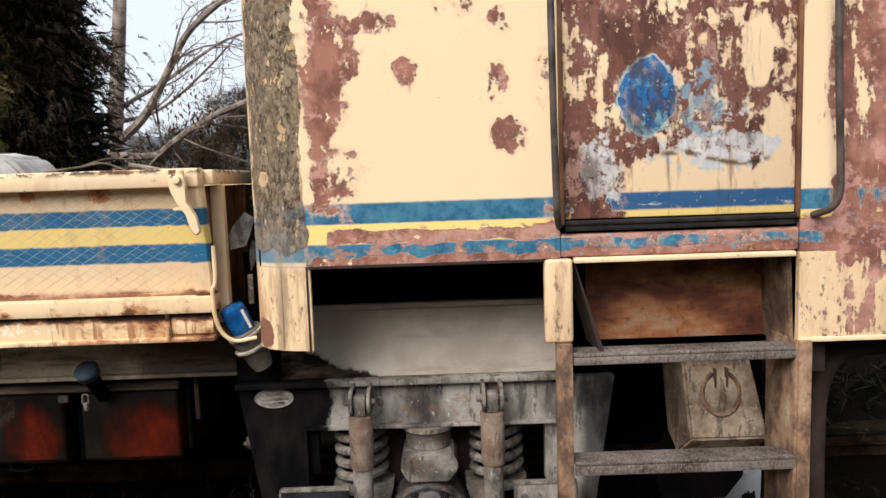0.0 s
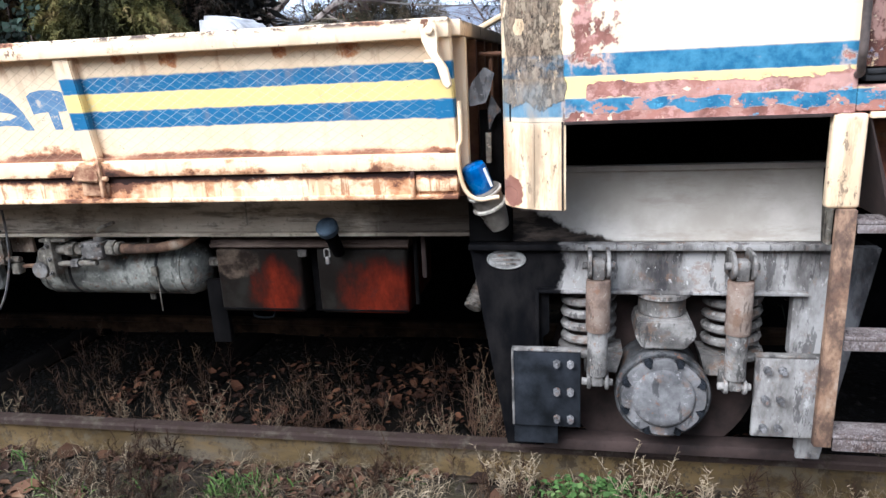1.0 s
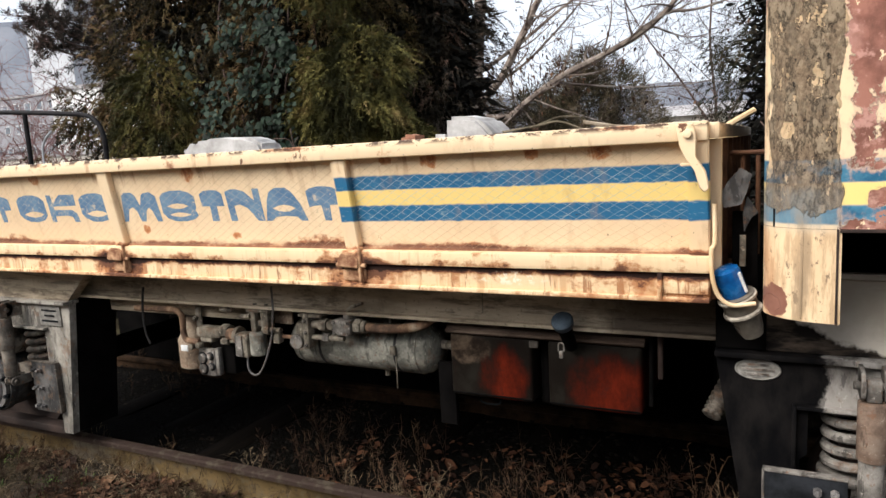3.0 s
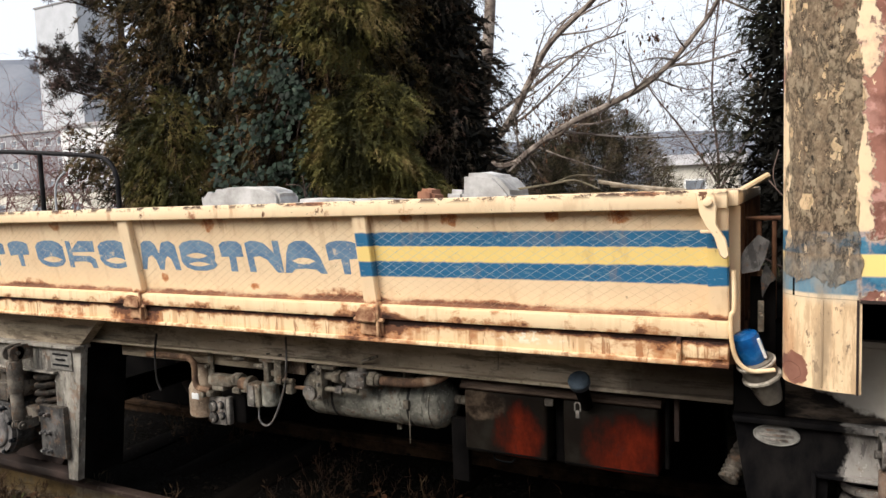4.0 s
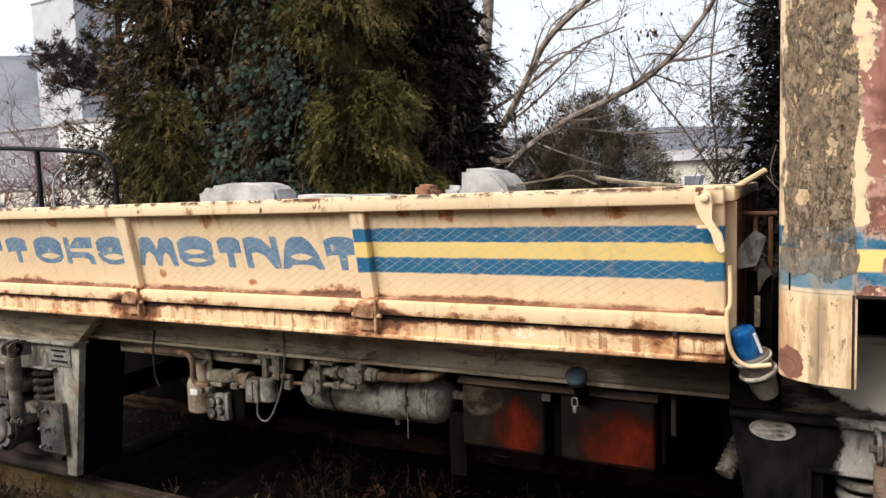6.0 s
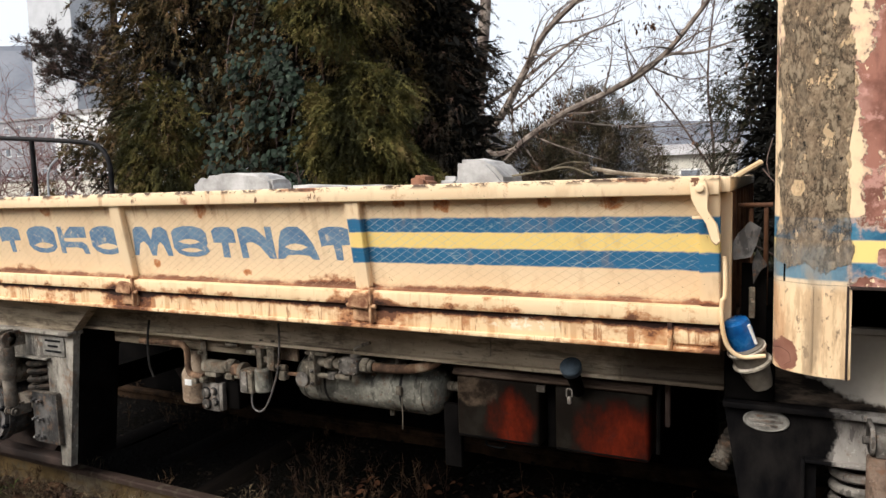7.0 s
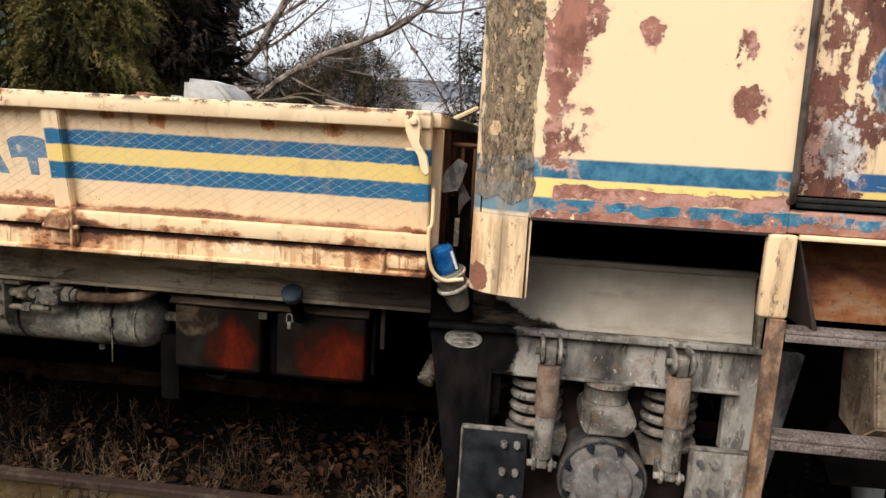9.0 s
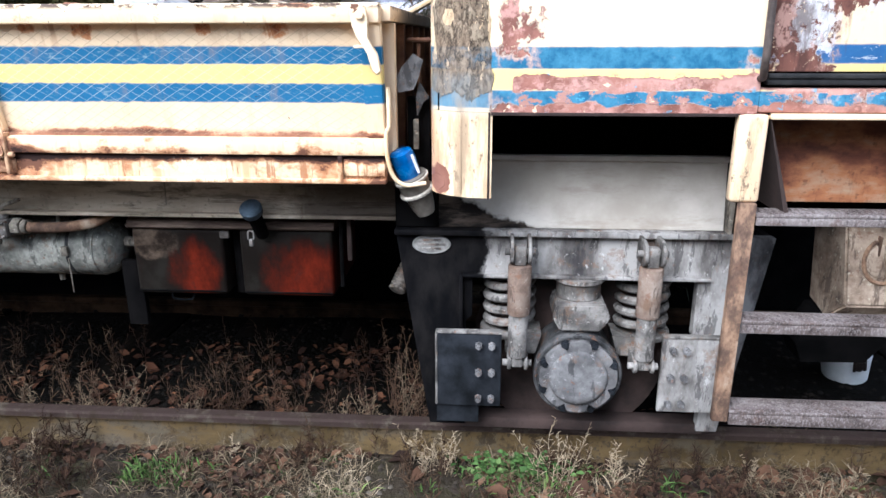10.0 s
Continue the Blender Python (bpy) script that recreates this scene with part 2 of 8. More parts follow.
def cab_paint(name, spots=(), door=False):
    """The cabin's flaking paint over primer and bare, pitted plate."""
    s = Shade(name)
    c = s.mix(s.noise(2.2, 4), CREAM, (0.78, 0.58, 0.36))
    c = s.mix(s.mul(s.step(s.noise(30, 5, 0.7, s.stretch(1, 1, 0.4)), 0.62, 0.72), 0.25), c, (0.55, 0.36, 0.18))
    h = s.add(s.z, s.mul(s.math("SUBTRACT", s.noise(30, 4), 0.5), 0.006))
    blue = s.mix(s.step(s.noise(18, 6, 0.72), 0.35, 0.65), (0.022, 0.10, 0.18), (0.07, 0.205, 0.30))
    if door:
        blue = s.mix(s.noise(18, 5, 0.7), (0.02, 0.075, 0.20), (0.055, 0.15, 0.30))
        blue = s.mix(s.step(s.noise(30, 6, 0.75, s.stretch(0.35, 1, 1.2)), 0.61, 0.65), blue, (0.42, 0.45, 0.47))
        c = s.mix(s.band(h, 1.565, 1.588), c, YELLOW)
        c = s.mix(s.band(h, 1.588, 1.640), c, blue)
        white = s.step(s.add(s.mul(s.noise(17, 8, 0.72), 1.1), s.mul(s.math("MAXIMUM", s.spot(s.x, s.z, 0.46, 1.72, 0.06, 0.10), s.spot(s.x, s.z, 0.80, 1.76, 0.16, 0.05)), 0.26)), 0.72, 0.78)
        c = s.mix(white, c, s.mix(s.noise(26, 5, 0.7), (0.30, 0.34, 0.42), (0.80, 0.77, 0.74)))
        shape = s.add(s.mul(s.spot(s.x, s.z, 0.60, 1.92, 0.060, 0.085), 1.35), s.mul(s.math("SUBTRACT", s.noise(15, 7, 0.65), 0.5), 1.5))
        bits = s.add(s.spot(s.x, s.z, 0.76, 1.90, 0.06, 0.10), s.mul(s.math("SUBTRACT", s.noise(24, 5), 0.5), 2.6))
    else:
        c = s.mix(s.band(h, 1.572, 1.634), c, blue)
        c = s.mix(s.band(h, 1.513, 1.572), c, YELLOW)
        c = s.mix(s.band(h, 1.462, 1.513), c, blue)
    flake = s.noise(7.5 if door else 6.5, 9, 0.62, s.stretch(1.0, 1.0, 0.5 if door else 0.8), 0.35)
    chips = s.noise(22, 6, 0.65)
    bias = s.add(s.mul(s.math("SUBTRACT", chips, 0.5), 0.34), s.mul(s.math("SUBTRACT", s.noise(60, 4, 0.6), 0.5), 0.10))
    if door:
        keep = s.spot(s.x, s.z, 0.79, 1.68, 0.16, 0.055)
        keep = s.math("MAXIMUM", keep, s.spot(s.x, s.z, 0.925, 2.045, 0.03, 0.075))
        keep = s.math("MAXIMUM", keep, s.spot(s.x, s.z, 0.985, 1.78, 0.028, 0.085))
        keep = s.math("MAXIMUM", keep, s.mul(s.band(s.z, 1.55, 1.645), s.step(s.x, 0.50, 0.62)))
        bias = s.add(bias, s.add(0.12, s.mul(keep, -0.32)))
        bias = s.add(bias, s.mul(s.math("SUBTRACT", s.noise(30, 6, 0.7, s.stretch(1, 1, 0.45)), 0.5), 0.45))
        bias = s.add(bias, s.mul(s.math("MAXIMUM", s.spot(s.x, s.z, 0.60, 2.05, 0.07, 0.05), s.spot(s.x, s.z, 0.92, 1.68, 0.012, 0.06)), 0.25))
        bias = s.add(bias, s.mul(s.spot(s.x, s.z, 0.42, 1.62, 0.05, 0.2), 0.1))
    else:
        bias = s.add(bias, s.step(s.x, -0.38, -0.22, 0.0, -0.105))
        bias = s.add(bias, s.mul(s.mul(s.band(s.x, -0.40, -0.325, 0.03), s.step(s.z, 1.585, 1.62)), 0.16))
        bias = s.add(bias, s.add(s.mul(s.step(s.x, 1.10, 1.19, 0.0, 0.27), s.step(s.z, 1.27, 1.44, 0.56, 1.0)), s.mul(s.step(s.x, 1.05, 1.06), s.mul(s.math("SUBTRACT", s.noise(13, 7, 0.65, s.stretch(1.3, 1, 0.22)), 0.5), 1.1))))
        zw = s.add(s.z, s.mul(s.math("SUBTRACT", s.noise(10, 7, 0.6), 0.5), 0.055))
        bias = s.add(bias, s.mul(s.band(zw, 1.512, 1.550, 0.007), s.step(s.x, -0.366, -0.352, 0.0, 0.42)))
        bias = s.add(bias, s.mul(s.mul(s.band(s.z, 1.513, 1.572, 0.004), s.band(s.x, -0.42, -0.362, 0.008)), -0.5))
        bias = s.add(bias, s.mul(s.math("MAXIMUM", s.spot(s.x, s.z, 0.288, 1.28, 0.013, 0.16), s.math("MAXIMUM", s.spot(s.x, s.z, 0.376, 1.33, 0.010, 0.10), s.spot(s.x, s.z, 0.33, 1.19, 0.05, 0.010))), 0.42))
        bias = s.add(bias, s.mul(s.step(zw, 1.462, 1.482, 0.40, 0.0), s.mul(s.step(s.z, 1.442, 1.45), s.step(s.x, -0.42, -0.36, 0.2, 1.0))))
        bias = s.add(bias, s.mul(s.step(s.z, 1.44, 1.45, -0.42, 0.0), s.step(s.x, 0.95, 1.05, 1.0, 0.05)))
        bias = s.add(bias, s.mul(s.spot(s.x, s.z, -0.583, 1.228, 0.024, 0.026), 1.05))
        bias = s.add(bias, s.step(s.z, 1.86, 2.02, 0.0, 0.025))
        bias = s.add(bias, s.mul(s.step(s.x, -0.45, -0.42, 1.0, 0.0), s.step(s.z, 1.52, 1.55, -0.32, 0.0)))
        bias = s.add(bias, s.mul(s.band(s.z, 1.45, 1.53, 0.005), s.add(s.step(s.x, -0.36, -0.30, 0.0, 0.035), s.step(s.x, 0.36, 0.42, 0.0, 0.125))))
        for cu, cv, ru, rv, much in spots:
            bias = s.add(bias, s.mul(s.spot(s.x, s.z, cu, cv, ru, rv), much))
    bare = s.add(s.add(s.mul(flake, 0.62), s.mul(s.noise(17, 9, 0.68, s.stretch(1.0, 1.0, 0.75)), 0.5)), s.add(bias, -0.055))
    under = s.mix(s.step(s.noise(9, 6, 0.6), 0.38, 0.62), (0.17, 0.072, 0.052), PRIMER if not door else (0.16, 0.066, 0.046))
    under = s.mix(s.mul(s.step(s.noise(5, 6, 0.6), 0.5, 0.66), 0.72 if not door else 0.12), under, (0.48, 0.255, 0.205))
    under = s.mix(s.mul(s.step(s.noise(14, 7, 0.7, s.stretch(1, 1, 0.3)), 0.5, 0.68), 0.55), under, (0.075, 0.036, 0.027))
    under = s.mix(s.step(s.noise(40, 5, 0.7), 0.60, 0.70), under, RUST_DARK if door else (0.40, 0.20, 0.16))
    c = s.mix(s.mul(s.step(s.z, 1.43, 1.46, 1.0, 0.0), s.step(s.noise(7, 6, 0.65, s.stretch(1, 1, 0.4)), 0.3, 0.65, 0.15, 0.75)), c, (0.62, 0.43, 0.255))
    smear = s.mul(s.step(s.z, 1.42, 1.46, 1.0, 0.0), s.step(s.noise(20, 7, 0.72, s.stretch(1, 1, 0.16)), 0.47, 0.58))
    c = s.mix(s.mul(smear, s.step(s.x, 1.0, 1.06, 0.65, 0.30)), c, (0.38, 0.25, 0.14))
    c = s.mix(s.mul(s.step(s.z, 1.42, 1.46, 1.0, 0.0), s.step(s.noise(36, 6, 0.75, s.stretch(1, 1, 0.5)), 0.58, 0.61)), c, (0.24, 0.17, 0.11))
    stain = s.mul(s.step(bare, 0.50, 0.60), s.step(s.noise(11, 5, 0.6), 0.4, 0.62, 0.15, 0.75))
    c = s.mix(stain, c, (0.66, 0.40, 0.27) if not door else (0.52, 0.30, 0.20))
    thin = s.mul(s.step(bare, 0.575, 0.60), s.step(s.noise(34, 5, 0.7), 0.48, 0.56))
    c = s.mix(s.mul(thin, 0.7), c, (0.42, 0.21, 0.15))
    if not door:
        under = s.mix(s.mul(s.step(s.noise(13, 7, 0.68), 0.52, 0.60), 0.7), under, (0.56, 0.31, 0.255))
        under = s.mix(s.mul(s.step(s.noise(23, 7, 0.66, s.stretch(1, 1, 0.7)), 0.615, 0.635), s.step(s.x, -0.18, -0.12, 1.0, 0.0)), under, (0.79, 0.60, 0.39))
    edge = s.band(bare, 0.585, 0.612, 0.01)
    c = s.mix(s.step(bare, 0.598, 0.612), c, under)
    c = s.mix(s.mul(edge, 0.35), c, (0.74, 0.62, 0.48))
    if door:
        near = s.math("MAXIMUM", s.math("MAXIMUM", s.spot(s.x, s.z, 0.45, 1.71, 0.05, 0.07), s.spot(s.x, s.z, 0.83, 1.77, 0.12, 0.035)), s.mul(s.spot(s.x, s.z, 0.70, 1.86, 0.20, 0.12), 0.45))
        smears = s.add(s.noise(26, 8, 0.75, s.stretch(0.8, 1, 1)), s.mul(near, 0.25))
        c = s.mix(s.mul(s.step(smears, 0.655, 0.72), 0.8), c, s.mix(s.noise(31, 5, 0.7), (0.40, 0.43, 0.48), (0.86, 0.81, 0.74)))
        c = s.mix(s.step(shape, 0.42, 0.55), c, (0.42, 0.47, 0.47))
        c = s.mix(s.step(shape, 0.58, 0.72), c, s.mix(s.step(s.add(s.noise(16, 6, 0.7), s.step(s.z, 1.82, 1.90, 0.12, -0.06)), 0.46, 0.62), (0.025, 0.135, 0.33), (0.20, 0.32, 0.36)))
        c = s.mix(s.mul(s.step(bits, 0.75, 1.1), 0.85), c, s.mix(s.noise(30, 5), (0.07, 0.22, 0.36), (0.36, 0.42, 0.42)))
        bend = s.add(s.z, s.mul(s.math("SINE", s.mul(s.x, 16.0)), 0.018))
        stroke = s.mul(s.band(bend, 1.728, 1.742, 0.006), s.mul(s.step(s.x, 0.60, 0.66), s.step(s.noise(22, 5), 0.40, 0.52)))
        c = s.mix(s.mul(s.mul(stroke, s.step(s.x, 0.94, 0.98, 1.0, 0.0)), 0.85), c, (0.035, 0.026, 0.024))
        streaks = s.step(s.noise(17, 7, 0.7, s.stretch(1.4, 1, 0.16)), 0.55, 0.68)
        c = s.mix(s.mul(streaks, 0.6), c, (0.10, 0.045, 0.03))
        dark = s.mul(s.step(s.noise(5, 7, 0.68, s.stretch(1.2, 1, 0.45)), 0.50, 0.60), s.step(bare, 0.598, 0.612))
        c = s.mix(s.mul(dark, 0.75), c, (0.055, 0.026, 0.02))
        pink = s.mul(s.step(s.noise(12, 7, 0.68, s.stretch(1, 1, 0.7)), 0.55, 0.62), s.step(bare, 0.59, 0.60))
        c = s.mix(s.mul(pink, 0.55), c, (0.50, 0.30, 0.24))
        c = s.mix(s.mul(s.step(s.noise(48, 5, 0.75), 0.62, 0.66), 0.8), c, (0.62, 0.47, 0.32))
    else:
        torn = s.noise(24, 8, 0.72, s.stretch(0.7, 1, 1))
        where = s.mul(s.band(s.z, 1.452, 1.560, 0.01), s.step(s.x, -0.37, -0.34))
        c = s.mix(s.mul(where, s.step(torn, 0.535, 0.56)), c, s.mix(s.noise(15, 5), (0.24, 0.11, 0.08), (0.50, 0.28, 0.22)))
        c = s.mix(s.mul(where, s.step(torn, 0.635, 0.65)), c, (0.70, 0.52, 0.34))
        c = s.mix(s.mul(where, s.step(torn, 0.395, 0.375)), c, (0.10, 0.30, 0.42))
        pale = s.mul(s.mul(s.band(zw, 1.512, 1.548, 0.006), s.step(s.x, -0.37, -0.34)), s.step(s.noise(8, 7, 0.7), 0.42, 0.58))
        c = s.mix(s.mul(pale, 0.6), c, (0.56, 0.33, 0.27))
        dots = s.noise(34, 6, 0.68)
        c = s.mix(s.mul(s.step(dots, 0.685, 0.70), s.step(s.x, -0.40, -0.36)), c, s.mix(s.noise(10, 3), (0.30, 0.16, 0.10), (0.16, 0.15, 0.08)))
    rough = s.step(bare, 0.59, 0.62, 0.38, 0.85)
    height = s.add(s.step(bare, 0.59, 0.615, 1.0, 0.2), s.mul(chips, 0.25))
    if not door:
        # bare corner: pitted grey plate with curled remains of filler
        pit = s.add(s.mul(s.noise(46, 8, 0.78, s.stretch(1, 1, 0.6)), 0.6), s.mul(s.noise(15, 6, 0.65, s.stretch(1, 1, 0.4)), 0.4))
        fine = s.noise(85, 6, 0.8, s.stretch(1, 1, 0.65))
        lot = s.noise(19, 8, 0.74, s.stretch(1, 1, 0.55))
        grey = s.ramp(s.add(s.mul(fine, 0.55), s.mul(pit, 0.45)), ((0.36, (0.05, 0.037, 0.027)), (0.43, (0.18, 0.125, 0.08)), (0.51, (0.31, 0.225, 0.145)), (0.60, (0.46, 0.355, 0.235))))
        grey = s.mix(s.mul(s.step(lot, 0.53, 0.58), 0.5), grey, (0.13, 0.105, 0.075))
        # flake layers, with the highlights and shadows of their relief painted in
        layer = s.noise(17, 8, 0.72, s.stretch(1.2, 1.2, 0.6), 0.1)
        grey = s.mix(s.mul(s.step(layer, 0.53, 0.57), 0.5), grey, (0.47, 0.37, 0.25))
        grey = s.mix(s.mul(s.band(layer, 0.495, 0.525, 0.008), 0.75), grey, (0.055, 0.042, 0.03))
        rest = s.math("MAXIMUM", s.spot(s.x, s.z, -0.412, 1.72, 0.016, 0.09), s.spot(s.x, s.z, -0.40, 2.0, 0.014, 0.10))
        rest = s.math("MAXIMUM", rest, s.math("MAXIMUM", s.spot(s.x, s.z, -0.548, 1.715, 0.011, 0.018), s.spot(s.x, s.z, -0.604, 1.86, 0.0035, 0.16)))
        rest = s.math("MAXIMUM", rest, s.spot(s.x, s.z, -0.598, 1.62, 0.01, 0.03))
        chipping = s.add(s.noise(24, 8, 0.7, s.stretch(1, 1, 0.6)), s.mul(rest, 0.21))
        grey = s.mix(s.step(chipping, 0.575, 0.59), grey, s.mix(s.noise(7, 4), (0.80, 0.60, 0.37), (0.62, 0.42, 0.23)))
        grey = s.mix(s.band(chipping, 0.560, 0.577, 0.006), grey, (0.06, 0.04, 0.03))
        grey = s.mix(s.mul(s.step(s.noise(12, 8, 0.72, s.stretch(1, 1, 0.5)), 0.60, 0.63), 0.8), grey, (0.21, 0.11, 0.07))
        grey = s.mix(s.step(s.noise(52, 5, 0.7, s.stretch(1, 1, 0.5)), 0.645, 0.66), grey, (0.025, 0.02, 0.016))
        grey = s.mix(s.mul(s.band(h, 1.572, 1.634), s.step(s.noise(11, 6, 0.7), 0.45, 0.6, 0.1, 0.6)), grey, blue)
        left = s.add(s.add(s.mul(s.noise(12, 8, 0.7, s.stretch(1, 1, 0.4)), 1.0), s.step(s.x, -0.46, -0.375, 0.24, -0.34)), s.step(s.x, -0.604, -0.56, -0.26, 0.0))
        left = s.add(left, s.step(s.add(s.z, s.mul(s.math("SUBTRACT", s.noise(17, 7, 0.7, s.stretch(1.2, 1, 0.7)), 0.5), 0.12)), 1.46, 1.53, -0.5, 0.0))
        on = s.step(left, 0.50, 0.53)
        c = s.mix(on, c, grey)
        veins = s.noise(15, 7, 0.7, s.stretch(1.4, 1, 0.3))
        low = s.mul(s.step(s.x, -0.44, -0.40, 1.0, 0.0), s.band(s.z, 1.445, 1.56, 0.02))
        c = s.mix(s.mul(low, s.step(veins, 0.38, 0.62, 0.30, 0.80)), c, (0.25, 0.255, 0.24))
        grime = s.mul(s.spot(s.x, s.z, -0.512, 1.32, 0.022, 0.12), s.step(veins, 0.40, 0.60))
        c = s.mix(s.mul(grime, 0.8), c, (0.30, 0.22, 0.14))
        patch = s.add(s.spot(s.x, s.z, -0.574, 1.240, 0.024, 0.034), s.mul(s.math("SUBTRACT", s.noise(26, 6, 0.7), 0.5), 2.2))
        warm = s.mul(s.mul(s.step(s.x, -0.56, -0.53, 1.0, 0.0), s.step(s.z, 1.43, 1.46, 1.0, 0.0)), s.step(veins, 0.42, 0.66))
        c = s.mix(s.mul(warm, 0.6), c, (0.50, 0.26, 0.13))
        c = s.mix(s.step(patch, 0.45, 0.5), c, s.mix(s.noise(30, 5), (0.16, 0.065, 0.045), (0.27, 0.13, 0.09)))
        rough = s.math("MAXIMUM", rough, s.mul(on, 0.9))
        height = s.add(s.mul(height, s.step(on, 0, 1, 1.0, 0.0)), s.mul(on, s.add(s.mul(fine, 3.0), s.add(s.mul(pit, 2.0), s.add(s.mul(s.step(lot, 0.50, 0.56), 0.8), s.mul(s.step(layer, 0.50, 0.56), 1.2))))))
    return s.done(c, rough, 0.0, height, 0.004, 0.9)


def frame_paint(name, split=-0.42, tones=((0.028, 0.027, 0.028), (0.135, 0.122, 0.11), (0.34, 0.318, 0.29))):
    """Grey dusty frame with an oily black area towards one end."""
    s = Shade(name)
    n = s.noise(5.5, 8, 0.66, s.stretch(1, 1, 0.45))
    c = s.ramp(n, ((0.32, tones[0]), (0.46, tones[1]), (0.60, tones[2])))
    f = s.noise(34, 5, 0.7)
    c = s.mix(s.mul(s.step(f, 0.56, 0.72), 0.5), c, (0.13, 0.085, 0.055))
    drip = s.noise(15, 8, 0.74, s.stretch(1.3, 1, 0.3))
    c = s.mix(s.mul(s.step(drip, 0.555, 0.585), 0.62), c, (0.045, 0.040, 0.040))
    c = s.mix(s.mul(s.step(s.noise(11, 7, 0.7), 0.56, 0.62), 0.45), c, (0.20, 0.115, 0.07))
    c = s.mix(s.mul(s.step(s.noise(33, 7, 0.75, s.stretch(1, 1, 0.6)), 0.605, 0.63), 0.7), c, (0.50, 0.47, 0.43))
    edge = s.add(s.x, s.mul(s.math("SUBTRACT", s.noise(9, 6, 0.6), 0.5), 0.22))
    oil = s.mul(s.step(edge, split - 0.012, split + 0.012, 1.0, 0.0), s.step(edge, split - 0.6, split - 0.55))
    c = s.mix(oil, c, s.mix(s.step(s.noise(11, 7, 0.7, s.stretch(1, 1, 0.5)), 0.35, 0.7), (0.0025, 0.0025, 0.003), (0.012, 0.0105, 0.010)))
    if split > -1:
        smear = s.step(s.add(s.x, s.mul(s.math("SUBTRACT", s.noise(7, 6, 0.65), 0.5), 0.12)), 0.43, 0.48)
        c = s.mix(s.mul(smear, 0.88), c, s.mix(s.step(n, 0.4, 0.65), (0.006, 0.0065, 0.008), (0.045, 0.046, 0.05)))
    return s.done(c, s.mix(oil, (0.75,) * 3, (0.68,) * 3), 0.0, s.add(n, s.mul(f, 0.3)), 0.003, 0.6, 0.04)


def tank_paint(name):
    """Red paint worn away to a dark oily surface, with one dull flaked patch."""
    s = Shade(name)
    red = s.math("MAXIMUM", s.spot(s.x, s.z, -1.57, 0.79, 0.09, 0.10), s.spot(s.x, s.z, -1.13, 0.79, 0.14, 0.11))
    red = s.add(s.mul(red, 0.9), s.add(s.mul(s.math("SUBTRACT", s.noise(6, 9, 0.72, s.stretch(1.2, 1, 0.6)), 0.5), 2.2), s.mul(s.math("SUBTRACT", s.noise(24, 6, 0.7), 0.5), 0.5)))
    base = s.mix(s.noise(7, 5), (0.004, 0.0035, 0.003), (0.015, 0.011, 0.0085))
    c = s.mix(s.step(red, 0.30, 1.0), base, (0.055, 0.008, 0.004))
    c = s.mix(s.step(red, 0.75, 1.35), c, (0.125, 0.015, 0.006))
    c = s.mix(s.mul(s.step(s.noise(5, 6, 0.65), 0.48, 0.66), 0.6), c, s.mix(s.step(red, 0.2, 0.7), (0.022, 0.020, 0.016), c))
    beige = s.add(s.spot(s.x, s.z, -1.735, 0.90, 0.085, 0.05), s.mul(s.math("SUBTRACT", s.noise(11, 8, 0.68, s.stretch(1, 1, 0.7)), 0.5), 1.8))
    c = s.mix(s.mul(s.step(beige, 0.40, 0.85), 0.85), c, s.mix(s.step(s.noise(11, 8, 0.72), 0.4, 0.65), (0.018, 0.012, 0.009), (0.105, 0.076, 0.052)))
    c = s.mix(s.mul(s.step(s.z, 0.958, 0.964), 0.8), c, s.mix(s.step(s.noise(9, 6, 0.7, s.stretch(0.4, 1, 1)), 0.4, 0.62), (0.007, 0.005, 0.004), (0.05, 0.034, 0.026)))
    c = s.mix(s.mul(s.step(s.noise(24, 6, 0.7), 0.55, 0.7), 0.5), c, (0.014, 0.010, 0.009))
    return s.done(c, 0.6, 0.0, s.noise(30, 5), 0.002, 0.6, 0.03)


def cast_metal(name, dark, mid, light):
    """Dusty cast steel: dark drips of oil, pale dust and brown rust."""
    s = Shade(name)
    n = s.noise(9, 7, 0.66)
    f = s.noise(70, 4, 0.7)
    c = s.ramp(n, ((0.30, dark), (0.47, mid), (0.64, light)))
    c = s.mix(s.mul(s.step(s.noise(13, 7, 0.7), 0.53, 0.66), 0.65), c, (0.15, 0.088, 0.052))
    c = s.mix(s.mul(s.step(s.noise(21, 7, 0.7, s.stretch(1, 1, 0.25)), 0.55, 0.60), 0.7), c, dark)
    c = s.mix(s.mul(s.step(s.noise(38, 7, 0.75), 0.60, 0.63), 0.65), c, tuple(min(0.6, 1.5 * v) for v in light))
    c = s.mix(s.mul(s.step(s.noise(29, 6, 0.72), 0.60, 0.64), 0.6), c, (0.16, 0.075, 0.04))
    c = s.mix(s.mul(s.step(f, 0.55, 0.75), 0.4), c, dark)
    return s.done(c, s.step(n, 0.2, 0.8, 0.6, 0.9), 0.0, s.add(n, s.mul(f, 0.4)), 0.003)


